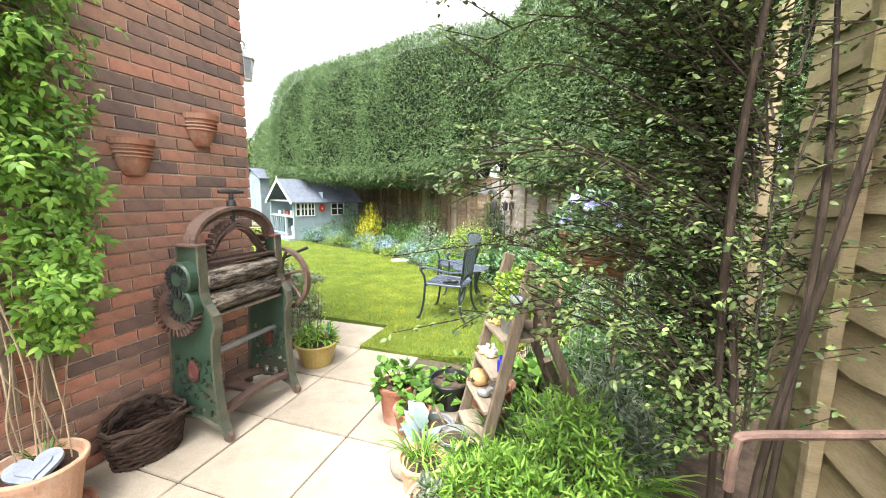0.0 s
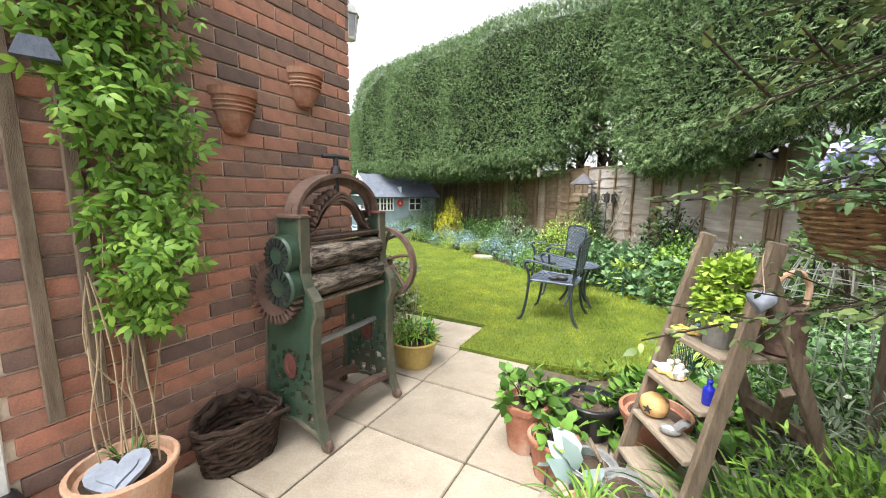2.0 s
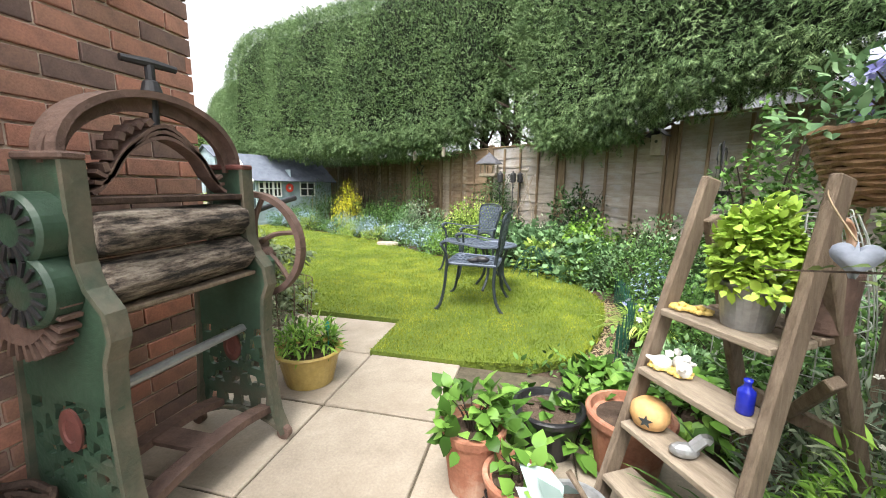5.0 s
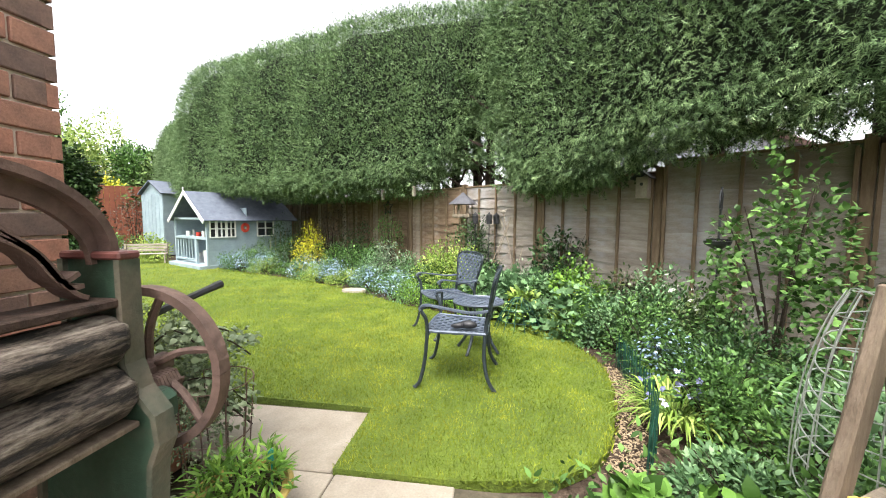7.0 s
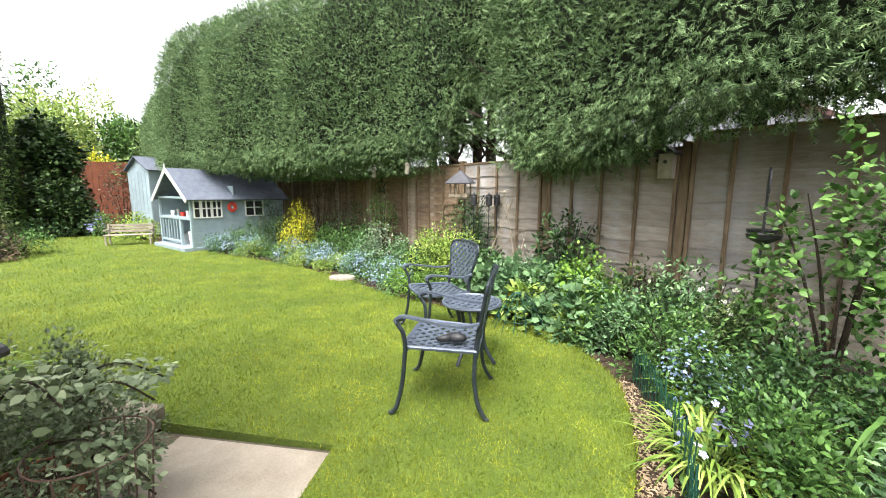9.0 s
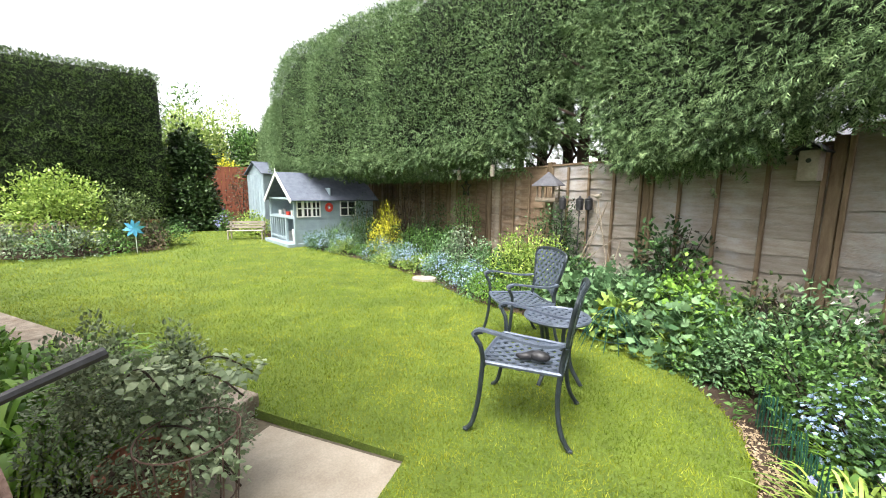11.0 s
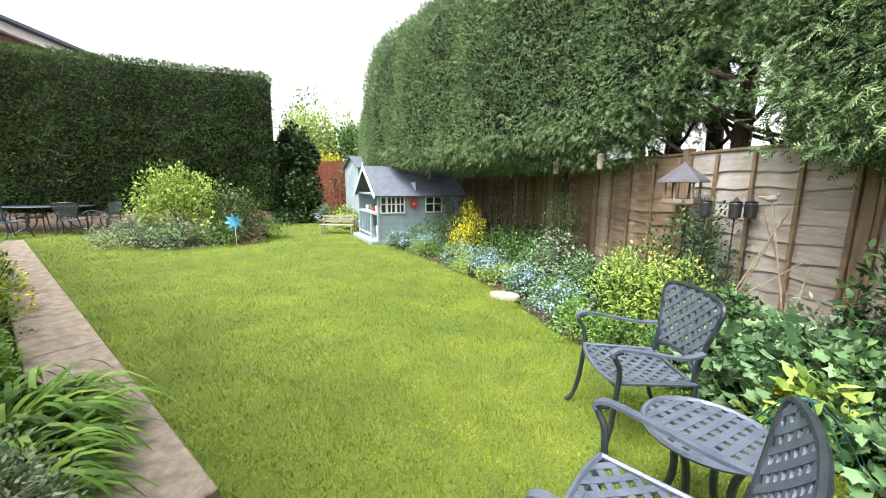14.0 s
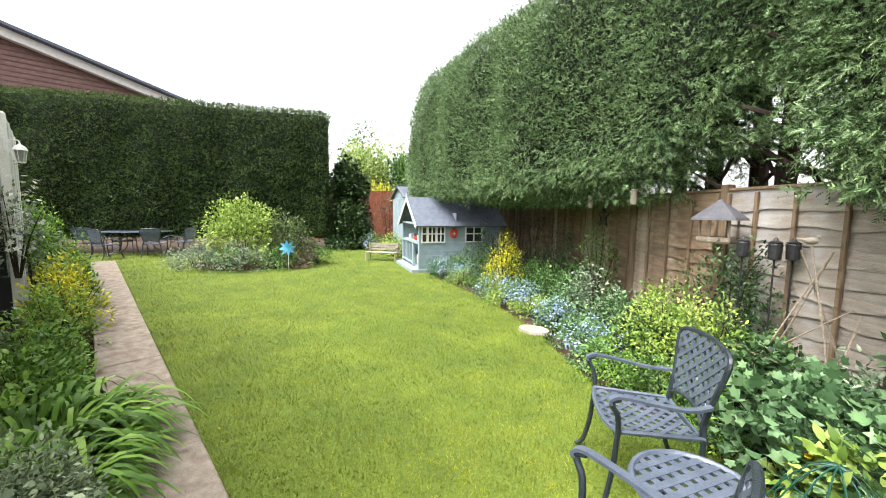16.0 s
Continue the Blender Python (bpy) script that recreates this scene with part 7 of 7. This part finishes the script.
# ---- bed along the house ----
tuft("daylily_clump", (-3.95, 3.12, 0), 0.3, 0.92, 900, "fresh", "big clump of long arching daylily leaves beside the path", 0.034, 0.88, "plant", 0.52)
tuft("daylily_clump", (-3.48, 3.05, 0), 0.26, 0.84, 620, "fresh", "big clump of long arching daylily leaves beside the path", 0.034, 0.88, "plant", 0.54)
cot = shrub("cotoneaster_bush", (-2.78, 3.0, 0.0), 0.52, 0.48, 0.86, LEAF, 0.023, 15000, "silver", "arching small-leaved grey-green shrub in a pot", "shrub", 40, 0.2, stems=0)
pot("brown_planter", (-2.72, 3.0, 0), 0.17, 0.26, "terracotta", "terracotta planter under the arching shrub")
bm = bmesh.new()
arms = ((-2.5, 3.05, 0.58, -2.26, 3.14, 0.56), (-2.5, 2.95, 0.48, -2.14, 2.98, 0.36), (-2.6, 3.1, 0.62, -2.38, 3.32, 0.55), (-2.6, 2.9, 0.66, -2.32, 2.88, 0.68), (-2.6, 3.0, 0.36, -2.2, 3.05, 0.24))
lp, ld = [], []
for x0, y0, z0, x1, y1, z1 in arms:
    a, b = Vector((x0, y0, z0)), Vector((x1, y1, z1))
    tube(bm, smooth_path([a, (a + b) / 2 + Vector((0, 0, 0.08)), b], 4), 0.004, 5)
    for q in range(110):
        w = a + (b - a) * R.random() + Vector((R.gauss(0, 0.035), R.gauss(0, 0.035), 0.05 + R.gauss(0, 0.03)))
        lp.append(tuple(w - Vector((-2.75, 3.0, 0))))
        ld.append(tuple((b - a).normalized() + Vector((R.gauss(0, 0.7), R.gauss(0, 0.7), R.gauss(0, 0.5)))))
for q in bm.verts:
    q.co -= Vector((-2.75, 3.0, 0))
part("twigwork", bm, "bark", cot)
v, t = scatter(OVAL, np.array(lp), np.array(ld), rng.normal(size=(len(lp), 3)) * 0.4 + np.array([0, 0, 1.0]), rng.uniform(0.025, 0.045, len(lp)))
net("spray_leaves", v, t, "silver", cot)
wf = thing("wire_basket_frame", (-2.35, 2.95, 0), 0, "thin rusty wire frame round the shrub pot", "wire frame")
bm = bmesh.new()
for z, r in ((0.02, 0.13), (0.25, 0.15), (0.5, 0.17)):
    tube(bm, [(r * math.cos(a), r * math.sin(a), z) for a in (2 * math.pi * j / 20 for j in range(21))], 0.003, 4)
for k in range(10):
    a = 2 * math.pi * k / 10
    tube(bm, [(0.13 * math.cos(a), 0.13 * math.sin(a), 0), (0.17 * math.cos(a), 0.17 * math.sin(a), 0.5)], 0.003, 4)
tagged(part("wirework", bm, "rust", wf), "", "", "", "stuff")
for x, y, r, h, mt, s, lb in ((-4.6, 3.05, 0.5, 0.6, "fresh", 0.07, "green leafy shrub beside the path"), (-5.4, 3.1, 0.5, 0.65, "fresh", 0.06, "green leafy shrub beside the path"), (-6.2, 3.2, 0.5, 0.8, "fresh", 0.06, "green leafy shrub beside the path"), (-7.0, 3.35, 0.55, 0.95, "yellow_leaf", 0.07, "golden-leaved shrub beside the path"), (-7.7, 3.3, 0.5, 0.9, "lime", 0.07, "green leafy shrub beside the path"),
                               (-8.4, 3.4, 0.5, 1.15, "fresh", 0.07, "green leafy shrub beside the path"), (-11.2, 3.0, 0.7, 1.3, "fresh", 0.09, "green leafy shrub beside the path"), (-12.6, 3.1, 0.8, 1.5, "fresh", 0.1, "green leafy shrub beside the path"), (-14.5, 3.0, 1.0, 1.5, "fresh", 0.1, "green leafy shrub beside the path"), (-5.0, 2.75, 0.4, 0.9, "mid", 0.06, "green leafy shrub beside the path")):
    shrub("path_shrub", (x, y, 0), r, r * 0.75, h, LEAF, s * 0.8, 1900, mt, lb, "shrub", 22, 0.3, group="path shrubs")
shrub("rambling_rose", (-8.3, 2.95, 0.6), 0.45, 0.4, 1.3, LEAF, 0.06, 900, "grey_leaf", "rambling rose with white blossom on the conservatory", "climber", 20, 0.3, flowers=("white_fl", 130, 0.06))

# ---- far end of the garden ----
shrub("ivy_column", (-14.9, 12.0, 0), 0.9, 0.9, 3.3, OVAL, 0.15, 9000, "ivy", "tall column of dark glossy ivy at the hedge end", "hedge", 60, 0.34, low=-0.5, stems=0)
shrub("ivy_bank", (-14.9, 12.0, 2.1), 0.85, 0.85, 1.5, OVAL, 0.14, 4200, "ivy", "thick head of ivy on top of the column", "ivy", 40, 0.3, low=-0.4, stems=0)
shrub("ivy_bank", (-14.0, 11.6, 0), 0.9, 0.9, 2.1, OVAL, 0.12, 2200, "ivy", "sprawling bank of ivy below the hedge", "ivy", 30, 0.28)
for x, y, r, h, mt, s, lb in ((-13.3, 12.9, 0.8, 2.0, "red_leaf", 0.1, "bronze-leaved shrub at the garden end"), (-12.5, 12.0, 0.7, 0.8, "mid", 0.08, "leafy perennials at the garden end"), (-11.4, 11.6, 0.6, 0.75, "lime", 0.08, "leafy perennials at the garden end"), (-13.6, 10.9, 0.6, 0.7, "deep", 0.08, "leafy perennials below the hedge"), (-14.6, 9.4, 0.6, 0.5, "deep", 0.08, "leafy perennials below the hedge"), (-10.8, 11.1, 0.45, 0.6, "lime", 0.08, "leafy perennials at the garden end")):
    shrub("far_shrub", (x, y, 0), r, r, h, LEAF, s, 800, mt, lb, "shrub", 22, 0.3, group="far shrubs")
shrub("lilac_flowers", (-12.9, 11.7, 0), 0.35, 0.35, 0.7, LEAF, 0.06, 200, "mid", "violet flower spikes at the garden end", "flowering plant", 12, 0.3, flowers=("violet_fl", 130, 0.06))
shrub("forsythia", (-18.4, 15.6, 1.6), 1.5, 1.5, 1.6, LEAF, 0.14, 1600, "yellow_leaf", "bright yellow shrub beyond the far fence", "shrub", 26, 0.3)


def tree(at, h, r, mat, label, n=6500, size=0.22):
    ob = thing("tree", at, 0, label, "tree", "distant trees")
    bm = bmesh.new()
    tube(bm, [(0, 0, 0), (0.1, 0, h * 0.4), (0, 0.1, h * 0.8)], [0.22, 0.16, 0.05], 8)
    for k in range(8):
        a = 2.4 * k
        tube(bm, [(0.05, 0, h * (0.3 + 0.05 * k)), (r * 0.6 * math.cos(a), r * 0.6 * math.sin(a), h * (0.5 + 0.05 * k))], [0.07, 0.02], 5)
    part("trunk", bm, "bark", ob)
    p, out = dome(n, r, r, h * 0.7, 34, 0.26, -0.3)
    p[:, 2] += h * 0.32
    v, t = scatter(LEAF, p, out + rng.normal(size=p.shape) * 0.6, rng.normal(size=p.shape) + np.array([0, 0, 1.0]), size * rng.uniform(0.6, 1.3, n))
    net("crown", v, t, mat, ob)


tree((-24, 19, 0), 6.0, 2.8, "far_tree", "pale green tree beyond the garden end")
tree((-29, 25, 0), 8.0, 3.2, "far_tree", "pale green tree beyond the garden end")
tree((-22, 21.5, 0), 5.5, 2.2, "mid", "green tree beyond the garden end")
tree((-36, 27, 0), 11.0, 3.0, "mid", "taller green tree far beyond the garden", 2500, 0.3)
tree((-15.5, 17.5, 0), 5.0, 2.0, "hedge_dark", "dark evergreen tree behind the shed")

# ---- paving slabs ----
SLAB = []
for sx, sy in ((0.597, 0.597), (0.89, 0.585)):
    for variant in range(2):
        r0 = random.Random(variant + 3)
        bmb = bmesh.new()
        box(bmb, (0, 0, 0), (sx, sy, 0.04), None, 0.006)
        for q in bmb.verts:
            q.co += Vector((r0.uniform(-0.002, 0.002), r0.uniform(-0.002, 0.002), 0))
        me = bpy.data.meshes.new("paving_slab")
        bmb.to_mesh(me)
        bmb.free()
        me.materials.append(M["slab"])
        SLAB.append(me)
for i in range(4):
    for k in range(9):
        x, y = -2.12 + 0.605 * i, 2.17 - 0.605 * k
        if i == 0 and y > 2.9:
            continue
        b = new("paving_slab", SLAB[(i + k) % 2])
        b.parent = patio
        b.location = (x, y, 0.0 + 0.0015 * ((i * 7 + k * 5) % 3 - 1) - 0.018)
for x, y in ((-2.12, 2.78), (-1.518, 2.78)):
    b = new("paving_slab", SLAB[0])
    b.parent = patio
    b.location = (x, y, -0.017)
b = new("paving_slab", SLAB[2])
b.parent = patio
b.location = (-2.285, 3.38, -0.016)

# ---- bricks ----
BRICKS = []
for lx in (0.2155, 0.103):
    bmb = bmesh.new()
    box(bmb, (0, 0, 0), (0.03, lx, 0.065), None, 0.003)
    me = bpy.data.meshes.new("brick")
    bmb.to_mesh(me)
    bmb.free()
    me.materials.append(M["brick"])
    BRICKS.append(me)
rest = bmesh.new()
count = 0
for course in range(46):
    z = 0.04 + 0.075 * course
    y = WY - (0.108 if course % 2 == 0 else 0.052)
    first = course % 2 == 1
    while y > -3.0:
        half = first
        step = 0.1125 if first else 0.225
        first = False
        top = y + (0.05 if half else 0.108)
        if not (top - 0.11 < 0.66 and y > -0.3 and 0.2 < z < 2.2):
            if 0.72 < y and z < 2.75:
                b = new("brick", BRICKS[1 if half else 0])
                b.parent = side_wall
                b.location = (WX - 0.015 + 0.0015 * math.sin(course * 7 + y * 31), y, z)
                count += 1
            else:
                box(rest, (WX - 0.015, y, z), (0.03, 0.103 if half else 0.2155, 0.065))
        nxt = 0.225 if not half else 0.17
        y -= nxt
for course in range(46):
    z = 0.04 + 0.075 * course
    x = WX - (0.108 if course % 2 else 0.052)
    while x > WX - 3.2:
        box(rest, (x, WY - 0.015, z), (0.2155 if x < WX - 0.06 else 0.103, 0.03, 0.065))
        x -= 0.225 if x < WX - 0.06 else 0.17
tagged(part("brickwork", rest, "brick", side_wall), "", "", "", "stuff")
